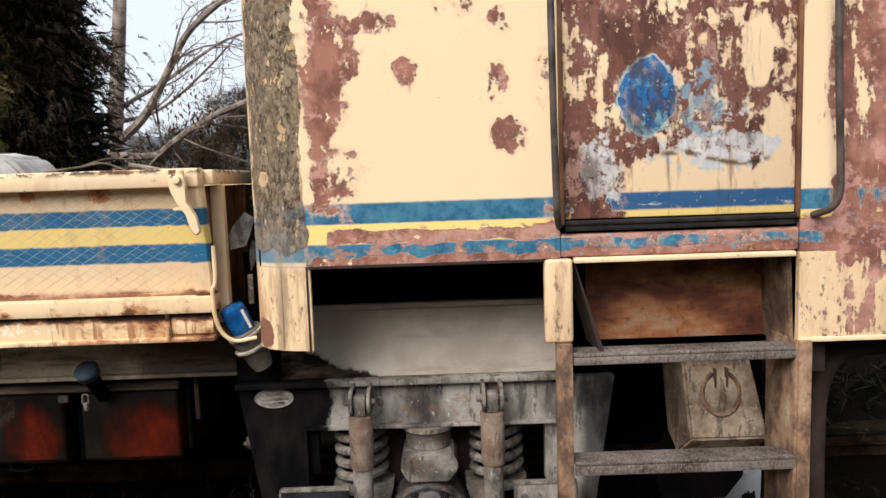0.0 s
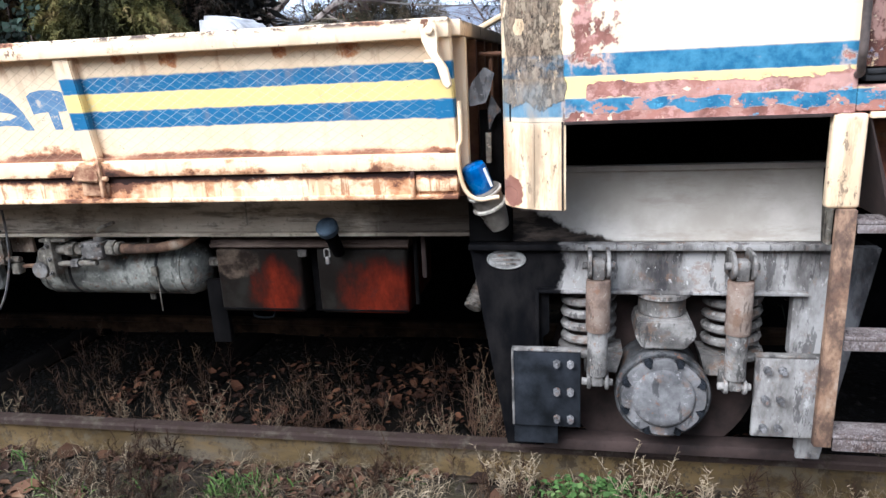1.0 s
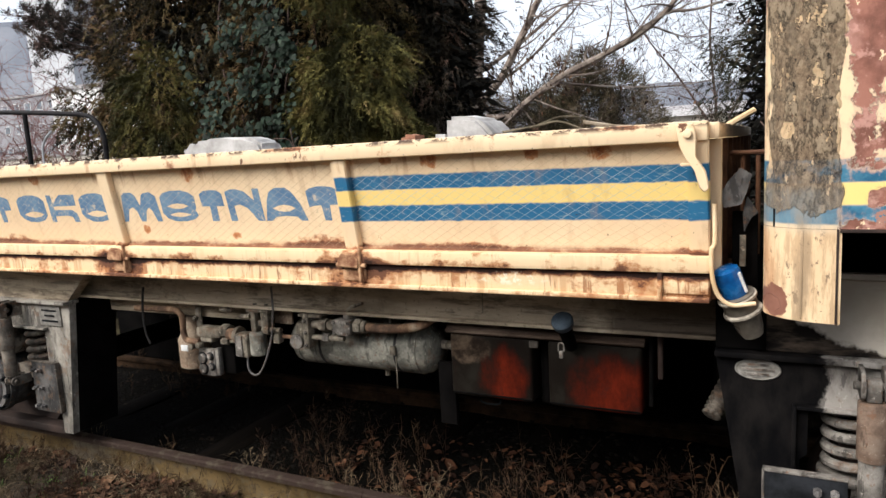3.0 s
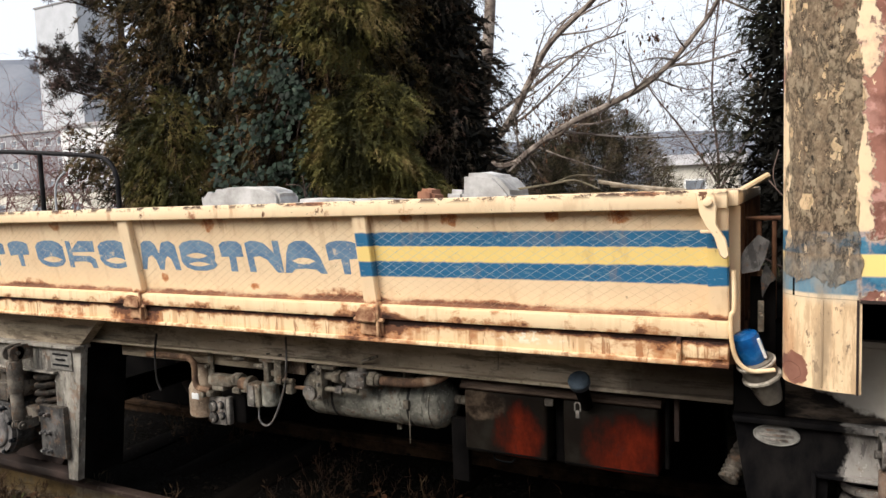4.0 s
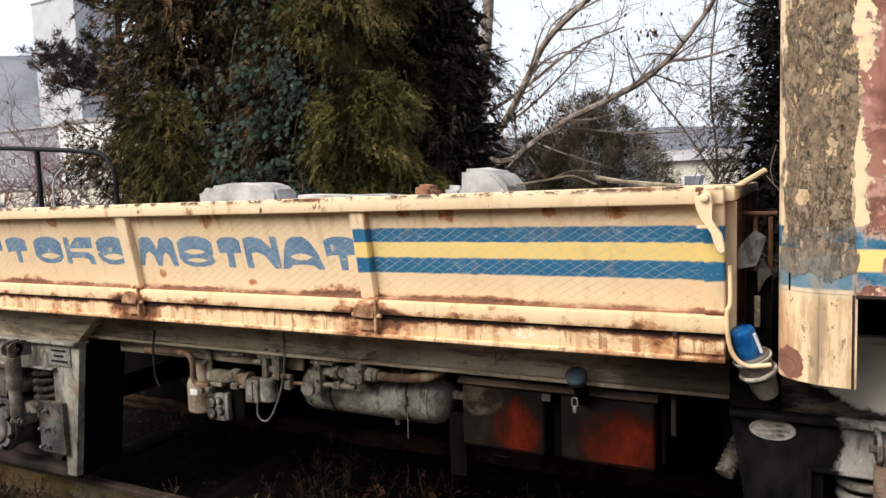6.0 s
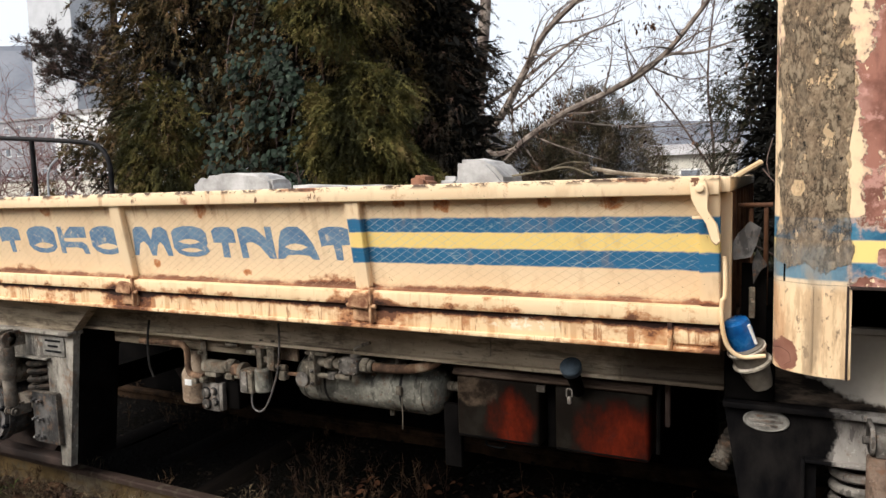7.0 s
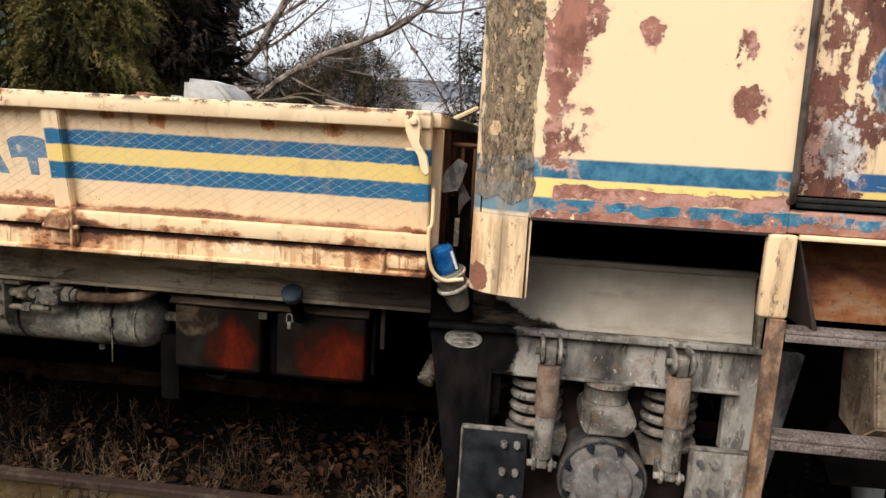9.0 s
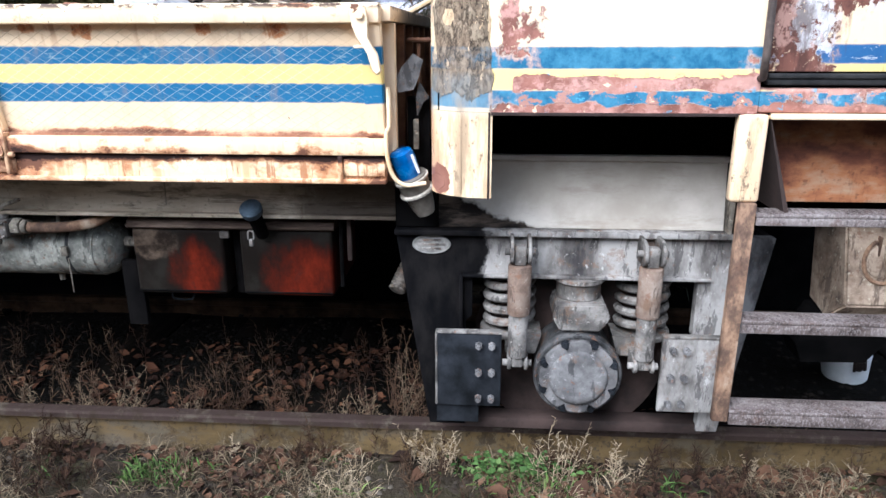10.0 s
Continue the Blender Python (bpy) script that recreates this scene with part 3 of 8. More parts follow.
M_PANEL = worn("panel_paint", True, cross=True)
M_POST = worn("post_paint", True)
M_RIM = worn("rim_paint", False, 0.0, 0.0)
M_RAILING = skirt_paint("lower_rail_paint", 1.303, 1.40, 0.25)
M_SKIRT = skirt_paint("skirt_paint")
M_CAB = cab_paint("cab_paint", ((0.195, 1.822, 0.045, 0.05, 0.20), (0.16, 1.975, 0.028, 0.055, 0.24), (-0.105, 2.02, 0.03, 0.03, 0.19), (0.03, 2.19, 0.06, 0.03, 0.14), (0.17, 2.14, 0.03, 0.04, 0.15),
                                (0.29, 2.0, 0.02, 0.1, 0.13), (-0.2, 2.2, 0.08, 0.05, 0.14), (-0.285, 1.72, 0.035, 0.07, 0.15), (-0.31, 1.90, 0.04, 0.05, 0.15), (-0.30, 2.07, 0.05, 0.07, 0.14),
                                (-0.19, 2.15, 0.10, 0.025, 0.14), (0.30, 1.57, 0.03, 0.03, 0.17)))
M_DOOR = cab_paint("door_paint", door=True)
M_FRAME = frame_paint("frame_paint")
M_FRAME_FAR = frame_paint("frame_paint_plain", -9.0, ((0.05, 0.047, 0.042), (0.20, 0.185, 0.16), (0.40, 0.37, 0.32)))
M_TANK = tank_paint("tank_paint")
s = Shade("letter_paint")
n1, n2 = s.noise(14, 6, 0.7), s.noise(60, 4)
c = s.mix(s.step(n1, 0.3, 0.7), (0.085, 0.165, 0.28), (0.17, 0.265, 0.36))
a = s.math("ABSOLUTE", s.math("SINE", s.add(s.mul(s.x, 62.0), s.mul(s.z, 105.0))))
b = s.math("ABSOLUTE", s.math("SINE", s.add(s.mul(s.x, 62.0), s.mul(s.z, -105.0))))
c = s.mix(s.mul(s.step(s.math("MINIMUM", a, b), 0.03, 0.18, 1.0, 0.0), 0.5), c, (0.46, 0.42, 0.36))
c = s.mix(s.step(s.noise(26, 7, 0.7), 0.60, 0.64), c, (0.50, 0.44, 0.36))
M_LETTER = s.done(c, 0.6, 0.0, n1, 0.001)
M_GREY = cast_metal("dusty_steel", (0.022, 0.019, 0.015), (0.125, 0.108, 0.083), (0.33, 0.292, 0.23))
M_GREYPALE = cast_metal("pale_dusty_steel", (0.030, 0.027, 0.024), (0.115, 0.104, 0.092), (0.27, 0.248, 0.22))
M_DULL = cast_metal("dull_dark_steel", (0.018, 0.015, 0.012), (0.072, 0.062, 0.052), (0.19, 0.165, 0.135))
M_RING = cast_metal("dark_cast_steel", (0.012, 0.012, 0.012), (0.04, 0.039, 0.038), (0.11, 0.105, 0.10))
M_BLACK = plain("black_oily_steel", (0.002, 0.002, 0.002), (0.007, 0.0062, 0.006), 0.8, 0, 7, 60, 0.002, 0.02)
M_DARKGREY = plain("dark_steel", (0.005, 0.0055, 0.006), (0.024, 0.026, 0.030), 0.75, 0, 9, 70, 0.003, 0.05)
s = Shade("dusty_beam")
n1, n2 = s.noise(4, 7, 0.62, s.stretch(0.35, 1, 1.6)), s.noise(40, 5, 0.7)
c = s.ramp(n1, ((0.30, (0.15, 0.12, 0.085)), (0.48, (0.46, 0.38, 0.275)), (0.66, (0.68, 0.58, 0.44))))
c = s.mix(s.mul(s.step(n2, 0.54, 0.7), 0.5), c, (0.03, 0.022, 0.016))
c = s.mix(s.mul(s.step(s.noise(16, 7, 0.7, s.stretch(0.22, 1, 2.2)), 0.52, 0.64), 0.6), c, (0.06, 0.042, 0.03))
c = s.mix(s.mul(s.step(s.add(s.x, s.mul(s.math("SUBTRACT", s.noise(6, 6, 0.65), 0.5), 0.9)), -1.35, -0.95), 0.8), c, (0.05, 0.032, 0.023))
c = s.mix(s.mul(s.step(s.noise(13, 6, 0.7, s.stretch(1, 1, 0.15)), 0.6, 0.7), 0.6), c, (0.26, 0.22, 0.165))
c = s.mix(s.mul(s.step(s.noise(7, 8, 0.72, s.stretch(0.45, 1, 1.2)), 0.53, 0.62), 0.6), c, (0.085, 0.062, 0.045))
M_BEAM = s.done(c, 0.85, 0.0, s.add(n1, n2), 0.003)
M_RUST = plain("rusty_steel", (0.085, 0.038, 0.022), (0.24, 0.115, 0.06), 0.88, 0, 7, 50, 0.003)
M_WHEEL = plain("wheel_rust", (0.014, 0.0095, 0.008), (0.052, 0.034, 0.028), 0.8, 0, 7, 50)
s = Shade("ladder_paint")
n1, n2 = s.noise(9, 8, 0.7, s.stretch(1, 1, 0.6)), s.noise(45, 5, 0.7)
c = s.ramp(n1, ((0.32, (0.035, 0.021, 0.016)), (0.46, (0.11, 0.068, 0.046)), (0.56, (0.27, 0.165, 0.10)), (0.68, (0.42, 0.32, 0.23))))
c = s.mix(s.mul(s.step(s.noise(8, 6, 0.6), 0.52, 0.64), 0.35), c, (0.19, 0.10, 0.058))
c = s.mix(s.mul(s.step(n2, 0.56, 0.70), 0.5), c, (0.04, 0.026, 0.02))
M_LADDER = s.done(c, 0.85, 0.0, s.add(n1, n2), 0.003)
s = Shade("worn_tread")
n1, n2 = s.noise(10, 8, 0.72, s.stretch(0.5, 1, 1)), s.noise(70, 5, 0.7, s.stretch(1, 1, 0.5))
c = s.ramp(n1, ((0.34, (0.034, 0.024, 0.020)), (0.48, (0.105, 0.082, 0.073)), (0.64, (0.19, 0.162, 0.15))))
c = s.mix(s.mul(s.step(s.noise(14, 7, 0.7), 0.55, 0.66), 0.5), c, (0.085, 0.045, 0.031))
c = s.mix(s.mul(s.step(s.noise(160, 4, 0.6, s.stretch(1, 1, 0.6)), 0.50, 0.62), 0.4), c, (0.30, 0.265, 0.25))
c = s.mix(s.mul(s.step(n2, 0.46, 0.36), 0.6), c, (0.022, 0.014, 0.012))
M_TREAD = s.done(c, 0.75, 0.0, s.add(n1, n2), 0.003)
s = Shade("rusty_pocket")
n1, n2 = s.noise(6, 7, 0.62, s.stretch(0.6, 1, 1.5)), s.noise(35, 5, 0.7)
c = s.ramp(n1, ((0.30, (0.045, 0.018, 0.013)), (0.46, (0.17, 0.06, 0.033)), (0.58, (0.36, 0.15, 0.065)), (0.70, (0.40, 0.27, 0.17))))
c = s.mix(s.mul(s.step(n2, 0.52, 0.68), 0.5), c, (0.06, 0.028, 0.018))
c = s.mix(s.mul(s.step(s.noise(16, 6, 0.7, s.stretch(1, 1, 0.2)), 0.55, 0.68), 0.6), c, (0.045, 0.024, 0.018))
M_POCKET = s.done(c, 0.7, 0.0, s.add(n1, n2), 0.003)
M_BEIGE = cast_metal("beige_dusty_box", (0.07, 0.048, 0.034), (0.27, 0.20, 0.142), (0.46, 0.36, 0.265))
M_DAMPER = cast_metal("rusty_damper", (0.06, 0.04, 0.03), (0.18, 0.125, 0.092), (0.28, 0.225, 0.18))
M_CREAM = plain("cream_paint", (0.66, 0.44, 0.22), CREAM, 0.55, 0, 6, 50)
M_PIPE = plain("handrail_paint", (0.016, 0.012, 0.010), (0.10, 0.075, 0.062), 0.5, 0.0, 14, 60, 0.002, 0.3)
M_CAP = plain("cap_plastic", (0.02, 0.03, 0.04), (0.07, 0.095, 0.12), 0.5, 0, 10, 60, 0.001)
M_AIR = cast_metal("air_tank_paint", (0.035, 0.034, 0.028), (0.15, 0.145, 0.122), (0.34, 0.328, 0.275))
M_COVER = cast_metal("cover_steel", (0.035, 0.034, 0.034), (0.105, 0.099, 0.095), (0.20, 0.19, 0.182))
M_PLATE = plain("cast_plate", (0.16, 0.15, 0.135), (0.36, 0.345, 0.31), 0.6, 0.3, 30, 90)
M_BLUEPL = plain("blue_plastic", (0.003, 0.05, 0.19), (0.006, 0.13, 0.38), 0.22, 0, 22, 60, 0.002, 0.5)
M_CLEAR = plain("cloudy_plastic", (0.07, 0.06, 0.048), (0.23, 0.205, 0.17), 0.35, 0, 9, 50, 0.001)
M_TAPE = plain("flaked_cream_band", (0.10, 0.08, 0.06), (0.66, 0.60, 0.50), 0.7, 0, 24, 70, 0.001)
M_RUBBER = plain("black_rubber", (0.008, 0.008, 0.008), (0.03, 0.028, 0.027), 0.7, 0, 20, 80)
M_STONE = plain("pale_stone", (0.26, 0.25, 0.24), (0.52, 0.51, 0.50), 0.9, 0, 7, 50, 0.006)
M_RUBBLE = plain("rubble", (0.10, 0.08, 0.06), (0.30, 0.26, 0.21), 0.95, 0, 8, 40, 0.01)
M_BRICK = plain("brick", (0.16, 0.07, 0.045), (0.32, 0.16, 0.10), 0.9, 0, 9, 50)
M_STICK = plain("dry_stick", (0.16, 0.12, 0.08), (0.42, 0.36, 0.28), 0.9, 0, 20, 90)
M_TWIGDRY = plain("dull_dry_bark", (0.06, 0.05, 0.032), (0.19, 0.16, 0.11), 0.9, 0, 20, 90)
M_BUCKET = plain("white_plastic", (0.60, 0.61, 0.60), (0.80, 0.81, 0.80), 0.4, 0, 6, 50, 0.0005)
M_WHITE = plain("white_render", (0.60, 0.60, 0.58), (0.76, 0.76, 0.74), 0.9, 0, 0.6, 6)


# ------------------------------------------------------------- mesh helpers
def slab(bm, x0, x1, y0, y1, z0, z1, bevel=0.0, seg=2):
    """A box between two corners, its edges rounded by bevel."""
    m = Matrix.LocRotScale(((x0 + x1) / 2, (y0 + y1) / 2, (z0 + z1) / 2), None, (x1 - x0, y1 - y0, z1 - z0))
    vs = bmesh.ops.create_cube(bm, size=1, matrix=m)["verts"]
    if bevel:
        bmesh.ops.bevel(bm, geom=list({e for v in vs for e in v.link_edges}), offset=bevel, segments=seg, affect="EDGES", profile=0.5)
    return bm


def rod(bm, a, b, r, r2=None, seg=16, bevel=0.0):
    """A round bar from a to b."""
    a, b = Vector(a), Vector(b)
    m = Matrix.Translation((a + b) / 2) @ (b - a).to_track_quat("Z", "Y").to_matrix().to_4x4()
    vs = bmesh.ops.create_cone(bm, cap_ends=True, segments=seg, radius1=r, radius2=r if r2 is None else r2, depth=(b - a).length, matrix=m)["verts"]
    if bevel:
        rim = [e for e in {e for v in vs for e in v.link_edges} if any(len(f.verts) > 4 for f in e.link_faces)]
        bmesh.ops.bevel(bm, geom=rim, offset=bevel, segments=2, affect="EDGES", profile=0.5)
    return bm


def pipe(bm, pts, r, seg=8, r_end=None, closed_ends=True):
    """A tube swept along points; it may taper to r_end, or r gives the radius at each point."""
    pts = [Vector(p) for p in pts]
    rings, up = [], Vector((0.13, 0.31, 0.94))
    for i, p in enumerate(pts):
        d = (pts[min(i + 1, len(pts) - 1)] - pts[max(i - 1, 0)]).normalized()
        side = d.cross(up)
        side = side.normalized() if side.length > 0.05 else d.cross(Vector((1, 0, 0))).normalized()
        over = side.cross(d)
        w = r(i) if callable(r) else r if r_end is None else r + (r_end - r) * i / (len(pts) - 1)
        rings.append([bm.verts.new(p + w * (math.cos(k * math.tau / seg) * side + math.sin(k * math.tau / seg) * over)) for k in range(seg)])
    for a, b in zip(rings, rings[1:]):
        for k in range(seg):
            bm.faces.new((a[k], a[(k + 1) % seg], b[(k + 1) % seg], b[k]))
    if closed_ends:
        bm.faces.new(rings[0][::-1])
        bm.faces.new(rings[-1])
    return bm


def curve(pts, n=6):
    """Points of a smooth line through pts."""
    p = [Vector(q) for q in pts]
    p = [2 * p[0] - p[1], *p, 2 * p[-1] - p[-2]]
    out = []
    for i in range(1, len(p) - 2):
        for k in range(n):
            t = k / n
            out.append(0.5 * (2 * p[i] + (p[i + 1] - p[i - 1]) * t + (2 * p[i - 1] - 5 * p[i] + 4 * p[i + 1] - p[i + 2]) * t * t
                              + (3 * p[i] - p[i - 1] - 3 * p[i + 1] + p[i + 2]) * t ** 3))
    return out + [p[-2]]


def prism(bm, outline, y0, y1):
    """A plate with an outline in x and z; y0 and y1 are numbers, or functions of z for a sloping plate."""
    f0 = y0 if callable(y0) else (lambda z: y0)
    f1 = y1 if callable(y1) else (lambda z: y1)
    a = [bm.verts.new((x, f0(z), z)) for x, z in outline]
    b = [bm.verts.new((x, f1(z), z)) for x, z in outline]
    bm.faces.new(a)
    bm.faces.new(b[::-1])
    for i in range(len(a)):
        j = (i + 1) % len(a)
        bm.faces.new((a[j], a[i], b[i], b[j]))
    return bm


def lathe(bm, profile, m, seg=24):
    """A turned body: profile of (radius, height) about local z, placed by m."""
    rings = [[bm.verts.new(m @ Vector((r * math.cos(k * math.tau / seg), r * math.sin(k * math.tau / seg), h))) for k in range(seg)] for r, h in profile]
    for a, b in zip(rings, rings[1:]):
        for k in range(seg):
            bm.faces.new((a[k], a[(k + 1) % seg], b[(k + 1) % seg], b[k]))
    bm.faces.new(rings[0][::-1])
    bm.faces.new(rings[-1])
    return bm


def bolt(bm, p, r=0.014, h=0.03, way=(0, -1, 0)):
    """A hexagon nut on a round stud that points along way."""
    p, way = Vector(p), Vector(way)
    rod(bm, p, p + way * h * 0.55, r, seg=6)
    rod(bm, p + way * h * 0.55, p + way * h, r * 0.6, seg=8)
    return bm


def mesh_of(name, bm, material, smooth=True):
    bmesh.ops.recalc_face_normals(bm, faces=bm.faces)
    me = bpy.data.meshes.new(name)
    bm.to_mesh(me)
    bm.free()
    me.materials.append(material)
    if smooth:
        me.polygons.foreach_set("use_smooth", [True] * len(me.polygons))
        me.set_sharp_from_angle(angle=radians(38))
    return me


def thing(name, base, label, category, group="", kind=""):
    """An Empty at the foot of a thing, to which its parts are hung."""
    ob = new(name)
    ob.empty_display_size = 0.1
    ob.location = base
    return tagged(ob, label, category, group, kind)


def part(name, bm, material, parent, label="", smooth=True):
    """One mesh, given in world places, hung under a thing or a part."""
    ob = new(name, mesh_of(name, bm, material, smooth))
    ob.parent = parent
    if parent.type == "EMPTY":
        ob.matrix_parent_inverse = Matrix.Translation(parent.location).inverted()
    return tagged(ob, label)


def single(name, bm, material, label, category="", group="", kind="", smooth=True):
    return tagged(new(name, mesh_of(name, bm, material, smooth)), label, category, group, kind)


def B():
    return bmesh.new()


def soup(name, verts, faces, material, smooth=False):
    """A mesh object from arrays of corners and of equal faces."""
    me = bpy.data.meshes.new(name)
    verts, faces = np.asarray(verts, np.float32), np.asarray(faces, np.int32)
    me.vertices.add(len(verts))
    me.vertices.foreach_set("co", verts.ravel())
    k = faces.shape[1]
    me.loops.add(faces.size)
    me.loops.foreach_set("vertex_index", faces.ravel())
    me.polygons.add(len(faces))
    me.polygons.foreach_set("loop_start", np.arange(0, faces.size, k, dtype=np.int32))
    me.update(calc_edges=True)
    me.materials.append(material)
    if smooth:
        me.polygons.foreach_set("use_smooth", [True] * len(me.polygons))
    return new(name, me)


# ------------------------------------------------------------- the rail truck
truck = thing("rail_work_truck", (-2.4, 3.2, 0.11), "old cream rail work truck with blue and yellow stripes, rusty, flaking", "rail vehicle")


def face(z):
    """The outer face of the tipping body's side, which leans outwards towards its top."""
    return 2.132 - (z - 1.36) * 0.18


def sheet(z):
    return face(z) + 0.028


# ---- tipping body
M_HINGE = plain("hinge_rust", (0.16, 0.062, 0.032), (0.66, 0.41, 0.23), 0.85, 0, 19, 60, 0.006)
END, TAIL = -0.752, -6.05
body = part("tipping_body_floor", slab(B(), TAIL, END - 0.02, 2.16, 4.30, 1.23, 1.29, 0.004), M_BEAM, truck, "brown steel floor of the tipping body")
POSTS = ((-0.812, -0.752), (-2.085, -2.020), (-3.402, -3.332), (-4.72, -4.65), (-6.05, -5.98))
for (a0, a1), (b0, b1) in zip(POSTS, POSTS[1:]):
    bm = B()
    prism(bm, [(b1, 1.352), (a0, 1.352), (a0, 1.702), (b1, 1.702)], sheet, lambda z: sheet(z) + 0.012)
    prism(bm, [(b1, 1.352), (a0, 1.352), (a0, 1.362), (b1, 1.362)], lambda z: sheet(z) - 0.012, lambda z: sheet(z) - 0.001)
    side = part("side_panel", bm, M_PANEL, truck, "cream side panel with pressed diamond pattern, blue and yellow stripes", smooth=False)
    if a0 == -2.085:
        lettered = side
    if a0 == -3.402:
        lettered_next = side
for x0, x1 in POSTS:
    bm = prism(B(), [(x0, 1.350), (x1, 1.350), (x1, 1.703), (x0, 1.703)], face, lambda z: sheet(z) + 0.02)
    bmesh.ops.bevel(bm, geom=[e for e in bm.edges if abs(e.verts[0].co.x - e.verts[1].co.x) < 1e-4], offset=0.004, segments=2, affect="EDGES")
    part("post", bm, M_POST, truck)
bm = slab(B(), TAIL, END, 2.058, 2.115, 1.700, 1.757, 0.006)
part("top_rail", bm, M_RIM, truck, "cream steel top rail with rust spots")
bm = slab(B(), TAIL, END, 2.108, 2.20, 1.300, 1.352, 0.004)
part("bottom_rail", bm, M_RAILING, truck)
bm = slab(B(), TAIL, END, 2.128, 2.16, 1.213, 1.297, 0.005)
slab(bm, TAIL, END, 2.112, 2.16, 1.207, 1.222, 0.003)
part("skirt", bm, M_SKIRT, truck, "rust-streaked cream lower edge of the tipping body")
slot = slab(B(), TAIL, END - 0.004, 2.134, 2.19, 1.290, 1.303)
part("seam", slot, M_WHEEL, truck)
for x0, x1 in POSTS[1:4]:
    bm = B()
    prism(bm, [(x0 - 0.018, 1.303), (x0 - 0.012, 1.288), (x1 + 0.012, 1.284), (x1 + 0.022, 1.30), (x1 + 0.018, 1.327), (x1 - 0.002, 1.343), (x0 + 0.006, 1.347), (x0 - 0.012, 1.325)], 2.090, 2.1075)
    bmesh.ops.bevel(bm, geom=list(bm.edges), offset=0.006, segments=2, affect="EDGES")
    hinge = part("hinge", bm, M_HINGE, truck, "rusted hinge lug with cream paint remains")
    part("hinge_leaf", slab(B(), x0 - 0.01, x1 + 0.03, 2.117, 2.13, 1.232, 1.280, 0.006), M_HINGE, hinge)
    part("hinge_pin", rod(B(), (x0 - 0.03, 2.108, 1.295), (x1 + 0.04, 2.108, 1.294), 0.009, seg=10, bevel=0.004), M_HINGE, hinge)
    part("hinge_ear", slab(B(), x1 + 0.010, x1 + 0.022, 2.097, 2.13, 1.228, 1.365, 0.004), M_HINGE, hinge)
bm = B()
slab(bm, -0.89, -0.755, 2.118, 2.127, 1.232, 1.286, 0.003)
slab(bm, -0.905, -0.89, 2.108, 2.127, 1.214, 1.300, 0.003)
rod(bm, (-0.898, 2.10, 1.255), (-0.898, 2.112, 1.255), 0.007, seg=8)
part("corner_plate", bm, M_SKIRT, truck, "rusty corner plate")
# latch at the end post
bm = B()
hook = [(-0.838, 1.752), (-0.788, 1.752), (-0.779, 1.70), (-0.785, 1.655), (-0.755, 1.615), (-0.744, 1.565), (-0.757, 1.552), (-0.772, 1.566), (-0.782, 1.618), (-0.812, 1.652), (-0.826, 1.69)]
prism(bm, hook, 2.026, 2.044)
bmesh.ops.bevel(bm, geom=list(bm.edges), offset=0.003, segments=1, affect="EDGES")
rod(bm, (-0.803, 2.014, 1.722), (-0.803, 2.05, 1.722), 0.013, seg=14, bevel=0.003)
slab(bm, -0.826, -0.79, 2.036, 2.056, 1.629, 1.638, 0.003)
part("latch", bm, M_RIM, truck, "cream side-flap latch with a round pivot")
# rear end of the body, with ribs
bm = slab(B(), -0.782, -0.768, 2.165, 4.27, 1.29, 1.702, 0.002)
end_wall = part("end_wall", bm, M_RUST, truck, "brown ribbed end wall of the tipping body")
part("end_top_rail", slab(B(), -0.80, -0.725, 2.117, 4.30, 1.705, 1.752, 0.006), M_RIM, truck)
for i in range(9):
    y = 2.20 + i * 0.255
    part("rib", slab(B(), -0.767, -0.725, y, y + 0.035, 1.25, 1.703, 0.004), M_RUST if i else M_RIM, end_wall)
part("end_beam", slab(B(), -0.80, -0.72, 2.20, 4.30, 1.20, 1.249, 0.005), M_RUST, truck)
far = prism(B(), [(TAIL, 1.30), (END, 1.30), (END, 1.745), (TAIL, 1.745)], 4.28, 4.30)
part("far_side_panel", far, M_CREAM, truck)
part("front_end_wall", slab(B(), TAIL, TAIL + 0.02, 2.165, 4.27, 1.29, 1.72), M_CREAM, truck)
bm = rod(B(), (-0.765, 2.72, 1.735), (-0.66, 2.86, 1.80), 0.013, seg=8)
part("rope_hook", bm, M_CREAM, truck, "cream steel pin on the end wall's top")


# ---- painted letters, heavy stencil capitals with eye-shaped counters
def eye_shape(u0, u1, v0, v1):
    w, h = u1 - u0, v1 - v0
    return [(u0, v0 + 0.5 * h), (u0 + 0.25 * w, v0 + 0.86 * h), (u0 + 0.5 * w, v1), (u0 + 0.78 * w, v0 + 0.84 * h), (u1, v0 + 0.5 * h), (u0 + 0.75 * w, v0 + 0.13 * h), (u0 + 0.5 * w, v0), (u0 + 0.22 * w, v0 + 0.15 * h)]


